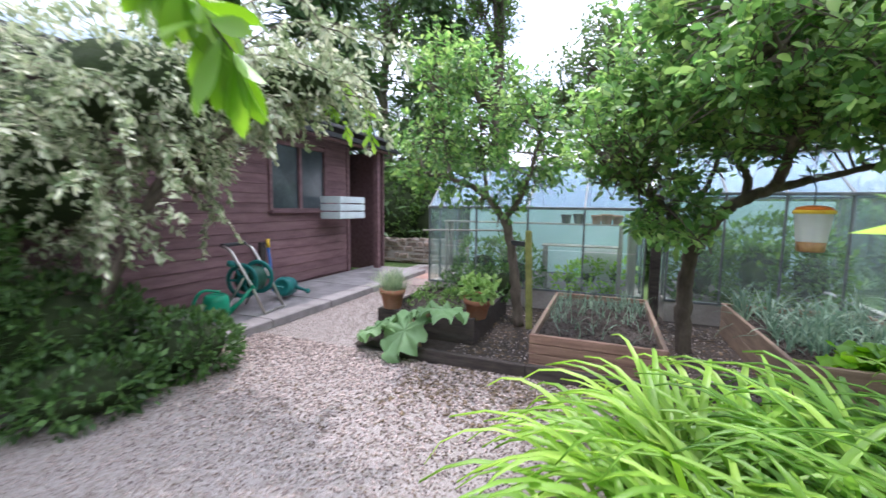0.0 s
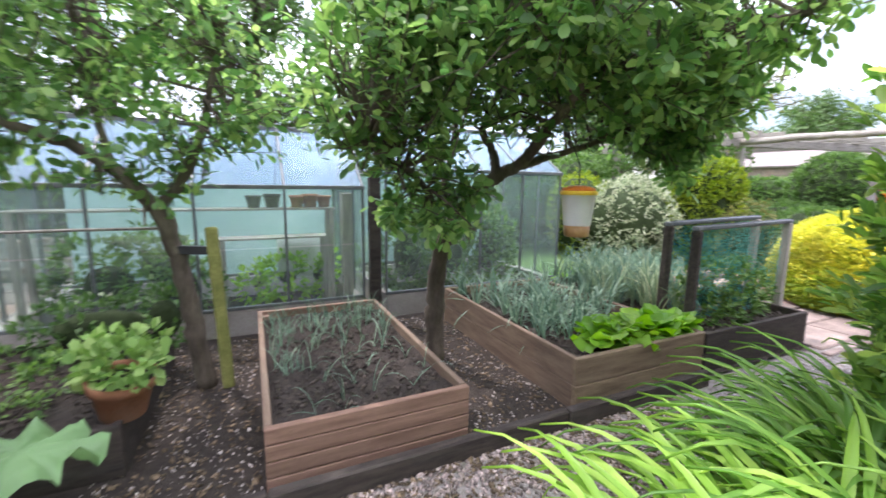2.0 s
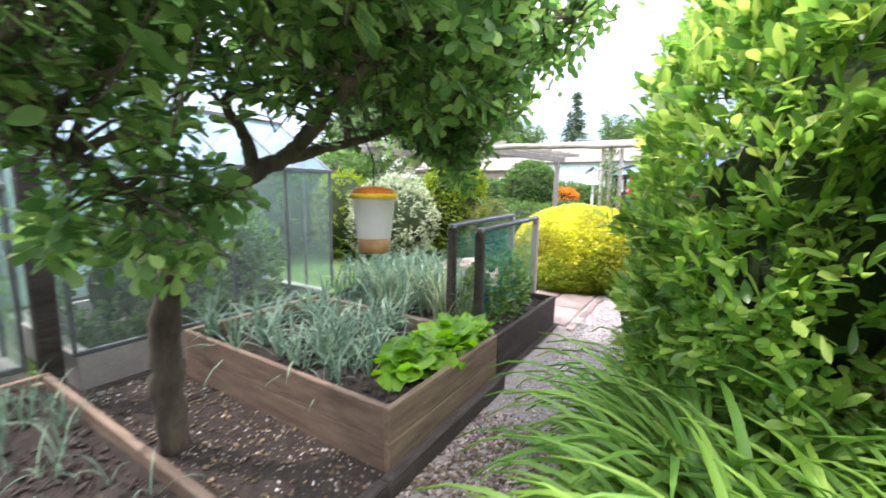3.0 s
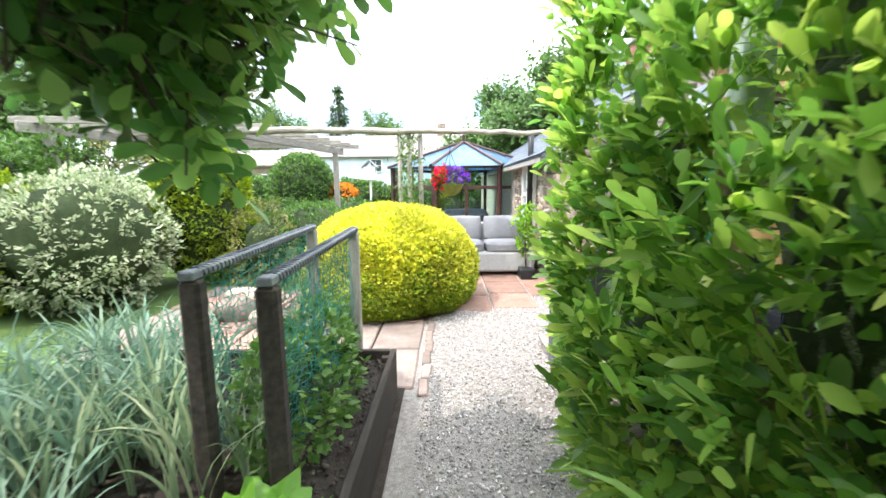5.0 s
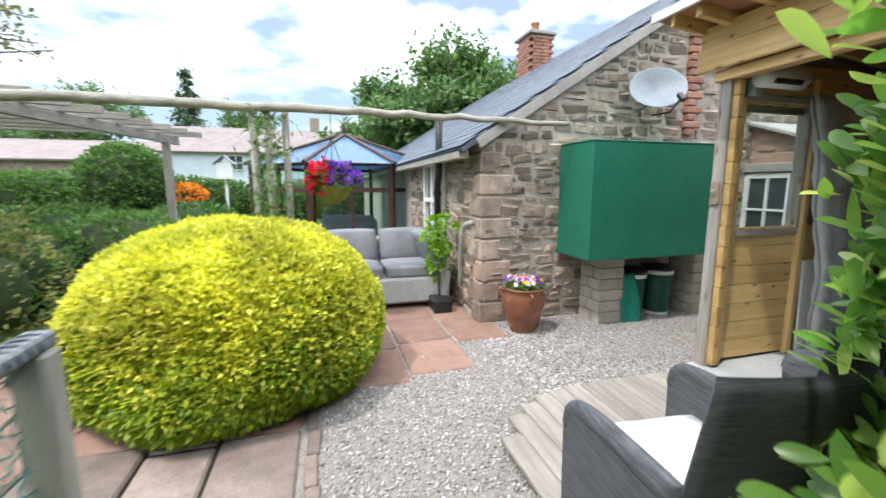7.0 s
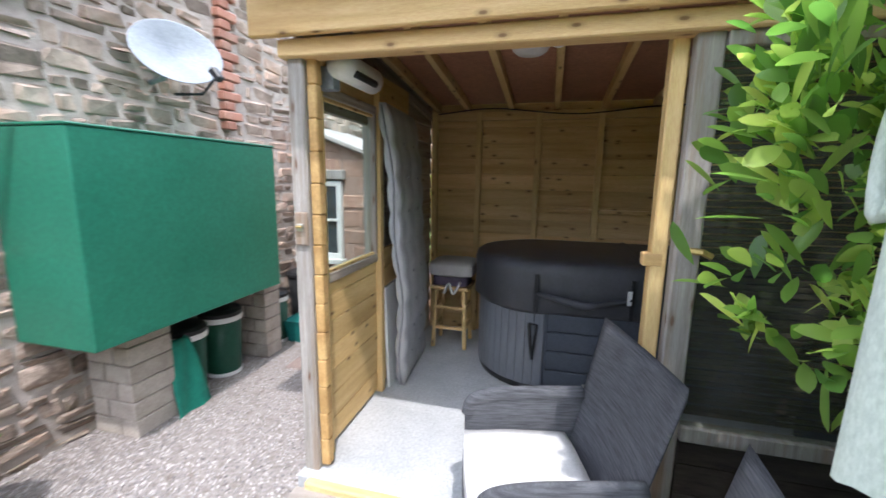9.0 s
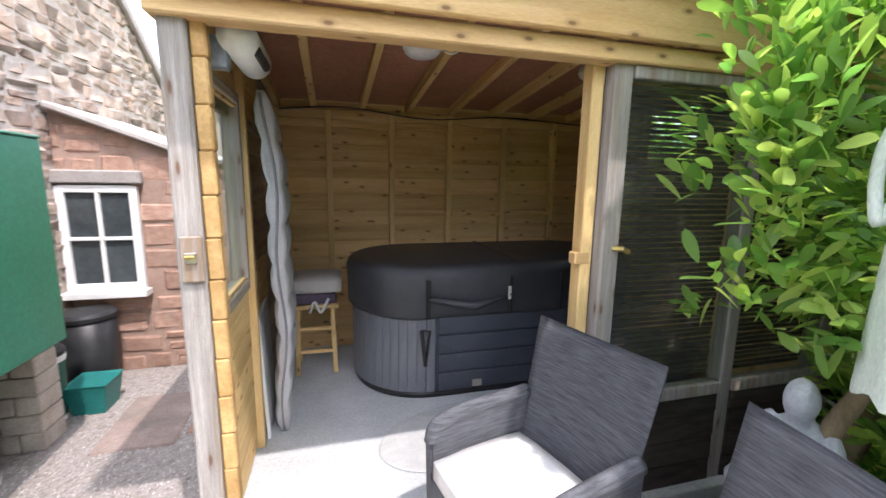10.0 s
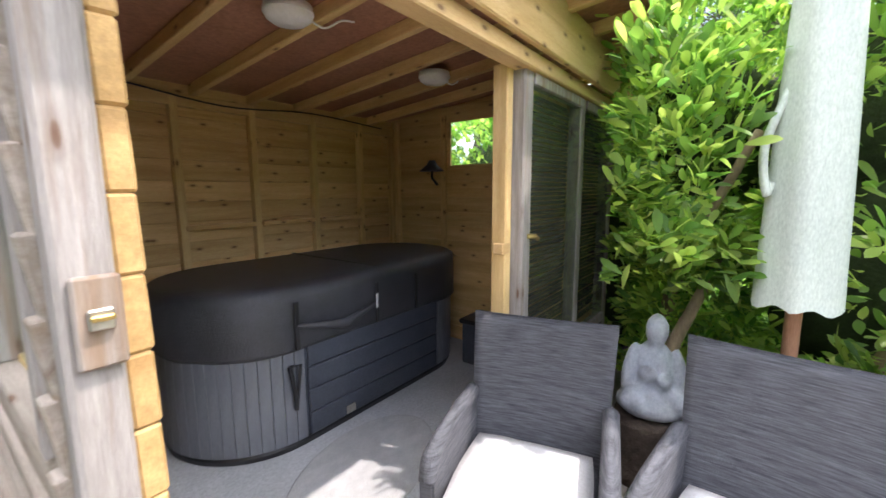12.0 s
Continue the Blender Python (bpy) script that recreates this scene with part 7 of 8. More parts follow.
for key, n in (("petal_purple", 20), ("petal_white", 20), ("petal_yellow", 12), ("petal_pink", 14)):
    a, q = r.rand(n) * 6.283, 0.18 * np.sqrt(r.rand(n))
    C = np.stack([q * np.cos(a), q * np.sin(a), 0.49 + 0.04 * r.rand(n) - 0.4 * q ** 2], 1)
    face = unit(np.stack([q * np.cos(a) * 4 - 0.4, q * np.sin(a) * 4 + 0.2, np.full(n, 0.6)], 1))
    ax = unit(np.repeat(np.cross(face, [0.3, 0.5, 0.8]), 5, 0))
    fn = np.repeat(face, 5, 0)
    th = np.tile(np.arange(5) * 1.2566, n)[:, None]
    ax = ax * np.cos(th) + np.cross(fn, ax) * np.sin(th)
    link("flower_mass", leaf_mesh("flower_mass", np.repeat(C, 5, 0), ax, fn, 0.026, 0.026, False), M[key], gp, key.split("_")[1] + " pansy flowers")["kind"] = "stuff"

# small climber pot at the corner
cp = thing("climber_trough", (7.55, 2.42, 0), "small dark trough with a leafy climber", "plant pot")
box("trough", (0.34, 0.20, 0.15), (0, 0, 0.08), M["black_plastic"], cp, c=0.015)
part("stem", tube(curve_pts([(0, 0, 0.12), (-0.02, 0.02, 0.5), (0.03, 0, 0.9)], 6), 0.012, 6), M["bark"], cp)
P, D = blob_shell([((0, 0, 0.85), (0.2, 0.16, 0.22)), ((0.05, 0.02, 0.5), (0.1, 0.1, 0.15))], 110, 205, 0.6)
rosettes("foliage", P, D, 5, 0.07, 0.05, M["fresh"], cp, 206)
tagged(part("driftwood", tube(curve_pts([(6.98, 2.24, 1.02), (7.05, 2.3, 0.98), (7.12, 2.32, 0.8), (7.2, 2.3, 0.35)], 6), [0.03] * 7 + [0.02] * 12, 8), M["grey_wood"], smooth=True), "twisted grey driftwood on the corner", "driftwood")

# ---- wicker sofa ----
sofa = thing("wicker_sofa", (8.05, 3.0, 0.02), "pale grey wicker sofa with grey cushions", "sofa")
bm = bmesh.new()
slab(bm, (0.80, 1.36, 0.30), (0, 0, 0.20), c=0.03)
part("base", bm, M["wicker_pale"], sofa)
bm = bmesh.new()
slab(bm, (0.10, 1.36, 0.62), (0.38, 0, 0.42), (0, 8, 0), 0.04)
part("backrest", bm, M["wicker_pale"], sofa)
for s in (-1, 1):
    part("armrest", tube(curve_pts([(-0.42, s * 0.66, 0.10), (-0.40, s * 0.68, 0.44), (-0.1, s * 0.68, 0.56), (0.38, s * 0.66, 0.72)], 7), 0.055, 10), M["wicker_pale"], sofa, smooth=True)
    bm = bmesh.new()
    slab(bm, (0.72, 0.06, 0.42), (-0.02, s * 0.66, 0.30), (0, -10, 0), 0.02)
    part("side_panel", bm, M["wicker_pale"], sofa)


def cushion(size, seed=0, puff=0.3):
    bm = bmesh.new()
    bmesh.ops.create_cube(bm, size=1)
    bmesh.ops.subdivide_edges(bm, edges=bm.edges[:], cuts=7, use_grid_fill=True)
    for v in bm.verts:
        x, y, z = v.co
        k = (1 - (2 * x) ** 4) * (1 - (2 * y) ** 4)
        v.co = Vector((x * size[0] * (1 - 0.05 * (2 * y) ** 2), y * size[1] * (1 - 0.05 * (2 * x) ** 2), z * size[2] * (1 - puff + puff * 1.5 * k) + 0.006 * noise.noise(Vector((x * 5, y * 5, seed)))))
    return bm


for y in (-0.32, 0.32):
    part("seat_cushion", cushion((0.66, 0.62, 0.14)), M["grey_cloth"], sofa, smooth=True).matrix_basis = pose(-0.06, y, 0.41)
    part("back_cushion", cushion((0.40, 0.60, 0.15)), M["grey_cloth"], sofa, smooth=True).matrix_basis = pose(0.24, y, 0.64, 0, -78, 0)
part("side_cushion", cushion((0.40, 0.44, 0.14)), M["grey_cloth"], sofa, smooth=True).matrix_basis = pose(0.02, -0.55, 0.62, 68, 0, 8)

# ---- conservatory ----
cons = thing("conservatory", (12.3, 3.15, 0), "dark framed conservatory with blue glazed roof", "conservatory")
N, R = 8, 1.85
co = [(R * math.cos(2 * math.pi * (k + 0.5) / N), R * math.sin(2 * math.pi * (k + 0.5) / N)) for k in range(N)]
for k in range(N):
    (x0, y0), (x1, y1) = co[k], co[(k + 1) % N]
    a = math.degrees(math.atan2(y1 - y0, x1 - x0))
    Lk = math.hypot(x1 - x0, y1 - y0)
    mx, my = (x0 + x1) / 2, (y0 + y1) / 2
    box("corner_post", (0.09, 0.09, 1.78), (x0, y0, 0.89), M["brown_frame"], cons, (0, 0, a), 0.008)
    box("mullion", (0.06, 0.06, 1.7), (mx, my, 0.87), M["brown_frame"], cons, (0, 0, a))
    for z in (0.05, 1.30, 1.75):
        box("rail", (Lk, 0.06, 0.07), (mx, my, z), M["brown_frame"], cons, (0, 0, a))
    g = box("pane", (Lk - 0.1, 0.01, 1.65), (mx, my, 0.9), M["clear"], cons, (0, 0, a), c=0.001)
    g.visible_shadow = False
    bm = bmesh.new()
    bm.faces.new([bm.verts.new(p) for p in ((x0 * 1.06, y0 * 1.06, 1.76), (x1 * 1.06, y1 * 1.06, 1.76), (0, 0, 2.42))])
    bmesh.ops.solidify(bm, geom=bm.faces[:], thickness=0.02)
    part("roof_pane", bm, M["cons_roof"], cons, "blue tinted roof pane")
    part("roof_bar", tube([(x0 * 1.07, y0 * 1.07, 1.77), (0, 0, 2.44)], 0.035, 6), M["brown_frame"], cons)
part("finial", lathe([(0.06, 2.42), (0.03, 2.5), (0.05, 2.56), (0.012, 2.62), (0.012, 2.74)], 12), M["brown_frame"], cons, smooth=True)
sheet("conservatory_floor", [(10.6, 1.8), (14, 1.8), (14, 4.6), (10.6, 4.6)], 0.02, M["floor_grey"], "pale conservatory floor", "floor")
box("inner_sofa", (0.7, 1.2, 0.7), (12.6, 3.1, 0.37), M["grey_cloth"], c=0.1)
tagged(bpy.data.objects["inner_sofa"], "grey upholstered sofa inside the conservatory", "sofa")

# ---- cottages beyond ----
def cottage_window(e, x, y, z, w, h):
    o = new("window")
    hang(o, e)
    o.location = (x, y, z)
    box("window_frame", (0.12, w, h), (0, 0, 0), M["white_paint"], o)
    for sy in (-1, 1):
        for sz in (-1, 1):
            box("pane", (0.06, w * 0.40, h * 0.40), (-0.05, sy * w * 0.225, sz * h * 0.225), M["window_dark"], o)


cot = thing("cottage_row", (30.4, 6.2, 0), "long whitewashed cottage with a pinkish roof", "cottage")
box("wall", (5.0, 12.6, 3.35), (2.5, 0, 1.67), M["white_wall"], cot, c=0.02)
for s in (-1, 1):
    box("roof", (3.2, 13.0, 0.14), (2.5 - s * 1.38, 0, 4.15), M["roof_far"], cot, (0, -s * 32, 0), 0.02, "pinkish slate roof")
for s in (-1, 1):
    bm = bmesh.new()
    bm.faces.new([bm.verts.new(p) for p in ((0, s * 6.3, 3.3), (5, s * 6.3, 3.3), (2.5, s * 6.3, 4.95))])
    bmesh.ops.solidify(bm, geom=bm.faces[:], thickness=0.1)
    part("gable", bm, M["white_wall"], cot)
for y in (2.3, -1.9, -4.4):
    cottage_window(cot, -0.02, y, 2.75, 0.85, 0.9)
box("chimney", (0.6, 0.6, 1.1), (2.5, -2.2, 5.3), M["rubble"], cot, c=0.03)
barn = thing("stone_barn", (31.5, 19.0, 0), "long low stone barn with grey roof", "barn")
box("wall", (4.5, 12.4, 2.9), (2.2, 0, 1.45), M["rubble"], barn, c=0.02)
for s in (-1, 1):
    box("roof", (2.9, 12.8, 0.14), (2.2 - s * 1.22, 0, 3.45), M["roof_far"], barn, (0, -s * 26, 0), 0.02)
cottage_window(barn, -0.02, -2.5, 1.9, 0.9, 0.7)
cottage_window(barn, -0.02, 3.5, 1.9, 0.9, 0.7)

# ---- pergola ----
pole = tagged(part("rustic_pole", tube(curve_pts([(6.74, 1.40, 1.94), (7.05, 2.35, 2.0), (7.35, 3.25, 2.06), (7.64, 4.12, 2.11), (8.1, 5.7, 2.20), (8.45, 7.02, 2.24)], 6, 0.008, 4), [0.022 + 0.0013 * k for k in range(31)], 10), M["grey_beam"], smooth=True),
              "knotty silvered pole from pergola to house wall", "pole")
perg = thing("pergola", (8.5, 7.08, 0), "weathered grey timber pergola with climbers", "pergola")
for x, y in ((0, 0), (3.7, -0.7), (-0.4, 2.6), (3.3, 1.9)):
    box("post", (0.13, 0.13, 2.2), (x, y, 1.1), M["grey_wood"], perg, (0, 0, 10), 0.01)
box("beam", (4.6, 0.07, 0.16), (1.85, -0.35, 2.24), M["grey_beam"], perg, (0, 0, -10.7), 0.008)
box("beam", (4.6, 0.07, 0.16), (1.45, 2.25, 2.24), M["grey_beam"], perg, (0, 0, -10.7), 0.008)
for k in range(9):
    box("rafter", (0.06, 3.4, 0.10), (-0.4 + 0.52 * k, 1.25 - 0.1 * k, 2.36), M["grey_beam"], perg, (0, 0, 8), 0.006)
P, D = blob_shell([((0.0, 0.2, 1.6), (0.4, 0.4, 0.7)), ((-0.4, 2.6, 1.7), (0.6, 0.6, 0.7)), ((0.6, 0.9, 2.35), (0.9, 0.7, 0.25))], 60, 211, 0.7)
rosettes("climber", P, D, 5, 0.08, 0.045, M["shrub_mid"], perg, 212)
cl = thing("climber_post", (7.66, 4.10, 0), "rustic post wrapped in narrow-leaved climber", "climber")
for x, y in ((0, 0), (0.02, -0.16), (0.05, 0.14)):
    part("post", tube([(x, y, 0), (x + 0.02, y, 1.1), (x, y, 2.12)], 0.034, 8), M["grey_wood"], cl, smooth=True)
r = rng(213)
n = 900
z = 0.5 + 1.6 * r.rand(n)
b = np.stack([r.normal(0, 0.09, n), r.normal(0, 0.10, n), z], 1)
link("foliage", leaf_mesh("foliage", b, r.normal(0, 0.6, (n, 3)) + np.array([0, 0, -0.5]), r.normal(0, 0.5, (n, 3)) + np.array([0, 0, 0.6]), 0.07 + 0.05 * r.rand(n), np.full(n, 0.02), False), M["shrub_mid"], cl)

hb = thing("hanging_basket", (7.44, 3.52, 1.20), "hanging basket of red and purple petunias", "hanging basket")
part("basket", lathe([(0.05, 0.0), (0.14, 0.06), (0.19, 0.16), (0.195, 0.17), (0.17, 0.17)], 24), M["moss_post"], hb, smooth=True)
for k in range(3):
    a = k * 2.094
    part("chain", tube([(0.19 * math.cos(a), 0.19 * math.sin(a), 0.17), (0, 0, 0.62), (0.0, 0.0, 0.9)], 0.004, 5), M["black_plastic"], hb)
P, D = blob_shell([((0, 0, 0.24), (0.24, 0.24, 0.14))], 330, 221, 0.4)
rosettes("foliage", P, D, 4, 0.045, 0.03, M["shrub_mid"], hb, 222)
for key, sel in (("petal_red", P[:, 1] > 0.04), ("petal_purple", P[:, 1] <= 0.04)):
    q = P[sel][:70] * 1.04
    tagged(rosettes("flowering_mass", q, D[sel][:70], 5, 0.05, 0.05, M[key], hb, 223, 0.8, label=key.split("_")[1] + " petunia flowers"), kind="stuff")

bh = thing("bird_house", (18.0, 6.6, 0), "white bird house on a post", "bird house")
box("post", (0.08, 0.08, 1.6), (0, 0, 0.8), M["white_paint"], bh)
box("house", (0.4, 0.45, 0.5), (0, 0, 1.85), M["white_paint"], bh)
for s in (-1, 1):
    box("roof", (0.5, 0.42, 0.03), (0, s * 0.15, 2.2), M["dish"], bh, (-s * 42, 0, 0))
shrub("orange_flowers", (17.2, 7.6, 0), [((0, 0, 1.1), (0.5, 0.6, 0.35))], "petal_orange", "planter of orange flowers on the lawn", "flowers", 120, 5, 0.08, 0.06, 225, core=0.8)


# ---- summerhouse with hot tub ----
SX0, SX1, SY0, SY1, FZ = 2.5, 5.47, -1.10, 1.07, 0.10
shed = thing("summerhouse", ((SX0 + SX1) / 2, 0, 0), "open-fronted pine summerhouse with felt roof", "summerhouse")
OX = (SX0 + SX1) / 2


def sp(name, size, loc, m, rot=(0, 0, 0), c=0.004, label="", par=None):
    return box(name, size, (loc[0] - OX, loc[1], loc[2]), M[m], par or shed, rot, c, label)


def roof_z(y):
    return 2.15 + (y + 1.05) * 0.095


# floor
sp("floor", (SX1 - SX0 + 0.08, SY1 - SY0 + 0.08, 0.09), ((SX0 + SX1) / 2, 0.0, 0.053), "floor_grey", c=0.006, label="pale grey painted floor")
sp("threshold", (1.5, 0.07, 0.05), (4.70, 1.13, 0.07), "pine", c=0.008)
# back wall: boards, studs, plate and rail
nb = 15
bh_ = (2.14 - FZ) / nb
for k in range(nb):
    sp("board", (SX1 - SX0, 0.022, bh_ + 0.004), ((SX0 + SX1) / 2, SY0 - 0.012, FZ + bh_ * (k + 0.5)), "pine", (7, 0, 0), 0.003)
for x in (5.44, 5.03, 4.51, 4.0, 3.48, 2.97, 2.55):
    sp("stud", (0.048, 0.055, 2.04), (x, SY0 + 0.03, 1.12), "pine_v")
sp("wall_plate", (SX1 - SX0, 0.05, 0.075), ((SX0 + SX1) / 2, SY0 + 0.03, 2.10), "pine")
for x0, x1 in ((2.58, 2.94), (3.0, 3.45), (3.51, 3.97), (4.03, 4.5)):
    sp("rail", (x1 - x0, 0.065, 0.034), ((x0 + x1) / 2, SY0 + 0.036, 1.285), "pine")
part("cable", tube(curve_pts([(5.4 - OX, SY0 + 0.06, 2.12), (4.9 - OX, SY0 + 0.06, 2.16), (4.2 - OX, SY0 + 0.06, 2.10), (3.5 - OX, SY0 + 0.06, 2.15), (2.7 - OX, SY0 + 0.06, 2.12)], 6), 0.006, 5), M["black_plastic"], shed)
# added sheet and strip outside the boards, only to keep light from leaking in
sp("back_sheathing", (SX1 - SX0 + 0.06, 0.02, 2.12), ((SX0 + SX1) / 2, SY0 - 0.05, 1.12), "pine")
sp("top_closer", (SX1 - SX0 + 0.06, 0.03, 0.09), ((SX0 + SX1) / 2, SY0 - 0.02, 2.165), "pine")
# west wall with the small window
for k in range(nb + 1):
    z = FZ + bh_ * (k + 0.5)
    if 1.74 < z < 2.20:
        for y0, y1 in ((SY0, -0.36), (0.10, SY1)):
            sp("board", (0.022, y1 - y0, bh_ + 0.004), (SX0 - 0.012, (y0 + y1) / 2, z), "pine_y", (0, 4, 0), 0.003)
    else:
        sp("board", (0.022, SY1 - SY0, bh_ + 0.004), (SX0 - 0.012, (SY0 + SY1) / 2, z), "pine_y", (0, 4, 0), 0.003)
for y in (-1.0, -0.42, 0.16, 0.7):
    sp("stud", (0.042, 0.048, 2.1), (SX0 + 0.022, y, 1.15), "pine_v")
sp("rail", (0.035, 0.52, 0.04), (SX0 + 0.02, -0.13, 1.27), "pine_y")
sp("window_frame", (0.05, 0.48, 0.035), (SX0, -0.13, 1.735), "pine_y")
g = sp("pane", (0.005, 0.46, 0.46), (SX0 - 0.01, -0.13, 1.97), "clear", c=0.001)
g.visible_shadow = False
# east wall: outer cladding, window near the front
nz = 16
hh = 2.2 / nz
for k in range(nz):
    z = 0.08 + hh * (k + 0.5)
    spans = ((SY0, 0.28), (0.95, SY1 - 0.06)) if 1.05 < z < 1.93 else ((SY0, SY1 - 0.06),)
    for y0, y1 in spans:
        sp("weatherboard", (0.026, y1 - y0, hh + 0.01), (SX1 + 0.03, (y0 + y1) / 2, z), "weather_y", (0, 7, 0), 0.005)
for k in range(nz - 1):
    z = 0.12 + hh * (k + 0.5)
    if not 1.05 < z < 1.93:
        sp("lining_board", (0.02, 1.34, hh - 0.003), (SX1 - 0.012, 0.32, z), "pine_y", (0, 0, 0), 0.003)
for k in range(14):
    z = 0.12 + 0.14 * (k + 0.5)
    sp("cladding_end", (0.046, 0.05, 0.1395), (5.395, 1.03, z), "amber_end", (0, 1.4, 0), 0.006)
sp("stud", (0.045, 0.05, 2.0), (SX1 - 0.035, 0.95, 1.1), "pine_v")
sp("stud", (0.045, 0.05, 2.0), (SX1 - 0.035, 0.26, 1.1), "pine_v")
for z in (1.04, 1.95):
    sp("window_frame", (0.085, 0.70, 0.05), (SX1 + 0.008, 0.615, z), "weather_y")
for y in (0.285, 0.945):
    sp("window_frame", (0.085, 0.045, 0.86), (SX1 + 0.008, y, 1.495), "weather_post")
g = sp("pane", (0.005, 0.62, 0.86), (SX1 - 0.005, 0.615, 1.495), "clear", c=0.001)
g.visible_shadow = False
# front posts, lintel, glazed panels with cane blinds
sp("corner_post", (0.078, 0.085, 2.02), (5.459, 1.033, 1.05), "weather_post", c=0.008, label="bleached grey corner post")
sp("corner_trim", (0.066, 0.016, 0.15), (5.451, 1.084, 1.318), "weather_post", c=0.006)
sp("post", (0.055, 0.075, 1.98), (3.968, 0.985, 1.07), "pine_v", c=0.006)
sp("post", (0.085, 0.075, 1.98), (3.89, 1.038, 1.07), "weather_post", c=0.008, label="bleached door post")
sp("post", (0.075, 0.075, 1.98), (3.16, 1.035, 1.07), "weather_post", c=0.008)
sp("post", (0.08, 0.08, 2.05), (2.53, 1.035, 1.07), "weather_post", c=0.008)
sp("lintel", (SX1 - SX0 + 0.1, 0.09, 0.07), ((SX0 + SX1) / 2, 1.06, 2.075), "pine", c=0.006)
sp("fascia", (3.28, 0.035, 0.15), (3.98, 1.135, 2.185), "pine", c=0.006, label="honey pine fascia board")
sp("fascia", (3.28, 0.03, 0.13), (3.98, 1.115, 2.33), "pine", c=0.006)
for x0, x1 in ((3.20, 3.845), (2.57, 3.122)):
    w, xm = x1 - x0, (x0 + x1) / 2
    sp("panel_rail", (w, 0.06, 0.06), (xm, 1.055, 0.60), "weather_post")
    sp("panel_rail", (w, 0.06, 0.05), (xm, 1.055, 2.015), "weather_post")
    for k in range(4):
        sp("lower_board", (w, 0.024, 0.125), (xm, 1.06, 0.15 + 0.128 * k), "dark_wood", (3, 0, 0), 0.004)
    g = sp("pane", (w, 0.006, 1.37), (xm, 1.065, 1.31), "shed_glass", c=0.001)
    g.visible_shadow = False
    bl = thing("cane_blind", (xm, 1.0, 0.64), "dark split-cane blind hung inside the glass", "blind", "cane blinds")
    for k in range(54):
        box("slat", (w - 0.02, 0.006, 0.019), (0, 0.004 * math.sin(k * 2.1), 0.013 + 0.025 * k), M["bamboo_blind"], bl, (8 * (-1) ** k, 0.2 * math.sin(k), 0), 0.002)
# roof: board, rafters, edge
sp("roof_board", (3.5, 2.75, 0.02), (3.98, 0.03, roof_z(0.03) + 0.085), "ply", (5.43, 0, 0), 0.003, "reddish underside board of the roof")
sp("roof_felt", (3.54, 2.80, 0.02), (3.98, 0.03, roof_z(0.03) + 0.108), "felt", (5.43, 0, 0), 0.003)
for x in (5.42, 5.14, 4.75, 4.367, 3.98, 3.59, 3.2, 2.81, 2.45, 2.32):
    sp("rafter", (0.045, 2.72, 0.07), (x, 0.03, roof_z(0.03) + 0.038), "pine_y", (5.43, 0, 0), 0.004)
sp("roof_edge", (3.54, 0.02, 0.06), (3.98, 1.425, roof_z(1.42) + 0.09), "white_paint", (5.43, 0, 0))
sp("barge_board", (0.03, 2.75, 0.12), (5.60, 0.03, roof_z(0.03) + 0.06), "pine_y", (5.43, 0, 0))
for k in range(2):
    sp("weatherboard", (0.026, SY1 - SY0, 0.13), (SX1 + 0.03, 0.0, 2.27 + 0.10 * k - 0.02), "weather_y", (6.5, 7, 0), 0.005)
# latches
lk = new("lock")
hang(lk, shed)
lk.location = (5.451 - OX, 1.098, 1.325)
box("plate", (0.034, 0.010, 0.034), (0, 0, 0), M["zinc"], lk)
box("bolt", (0.032, 0.010, 0.010), (0.0, 0.010, 0.004), M["brass"], lk)
part("latch", tube([(3.885 - OX, 1.075, 1.31), (3.85 - OX, 1.10, 1.31), (3.82 - OX, 1.10, 1.295)], 0.012, 6), M["brass"], shed)
sp("turn_block", (0.07, 0.05, 0.05), (3.99, 1.0, 1.26), "pine")


def ceiling_lamp(x, y):
    e = thing("ceiling_lamp", (x, y, roof_z(y) - 0.005), "round white ceiling lamp on the rafters", "ceiling lamp", "ceiling lamps in the summerhouse")
    part("shell", lathe([(0.0, -0.045), (0.07, -0.04), (0.095, -0.022), (0.10, 0.0), (0.10, 0.03)], 32), M["light_shell"], e, smooth=True)
    part("ring", lathe([(0.10, -0.006), (0.104, -0.004), (0.104, 0.006), (0.10, 0.008)], 32), M["white_paint"], e)
    part("flex", tube(curve_pts([(-0.09, 0, 0.01), (-0.16, 0.03, -0.02), (-0.24, 0.05, 0.03), (-0.32, 0.05, 0.05)], 6), 0.005, 5), M["white_paint"], e)


ceiling_lamp(4.53, 0.26)
ceiling_lamp(3.40, 0.16)

ht = thing("wall_heater", (5.30, 0.84, 2.035), "white wall heater above the side window", "heater")
part("casing", tube([(0, -0.20, 0), (0, 0.14, 0)], 0.062, 20), M["white_paint"], ht, smooth=True)
box("grille", (0.035, 0.24, 0.04), (-0.045, -0.02, -0.026), M["black_plastic"], ht, (0, 40, 0), 0.01, "black heater grille")
box("bracket", (0.08, 0.06, 0.10), (0.075, 0.10, -0.05), M["dish"], ht)

# hot tub
tub = thing("hot_tub", (3.77, -0.52, FZ), "charcoal hot tub with a black vinyl cover", "hot tub")
TW, TR = 0.52, 0.52


def stadium(r, half, n=20, flat=False):
    pts = []
    for k in range(n + 1):
        a = -math.pi / 2 + math.pi * k / n
        pts.append((half + r * math.cos(a), r * math.sin(a)))
    for k in range(n + 1):
        a = math.pi / 2 + math.pi * k / n
        pts.append((-half + r * math.cos(a), r * math.sin(a)))
    return pts


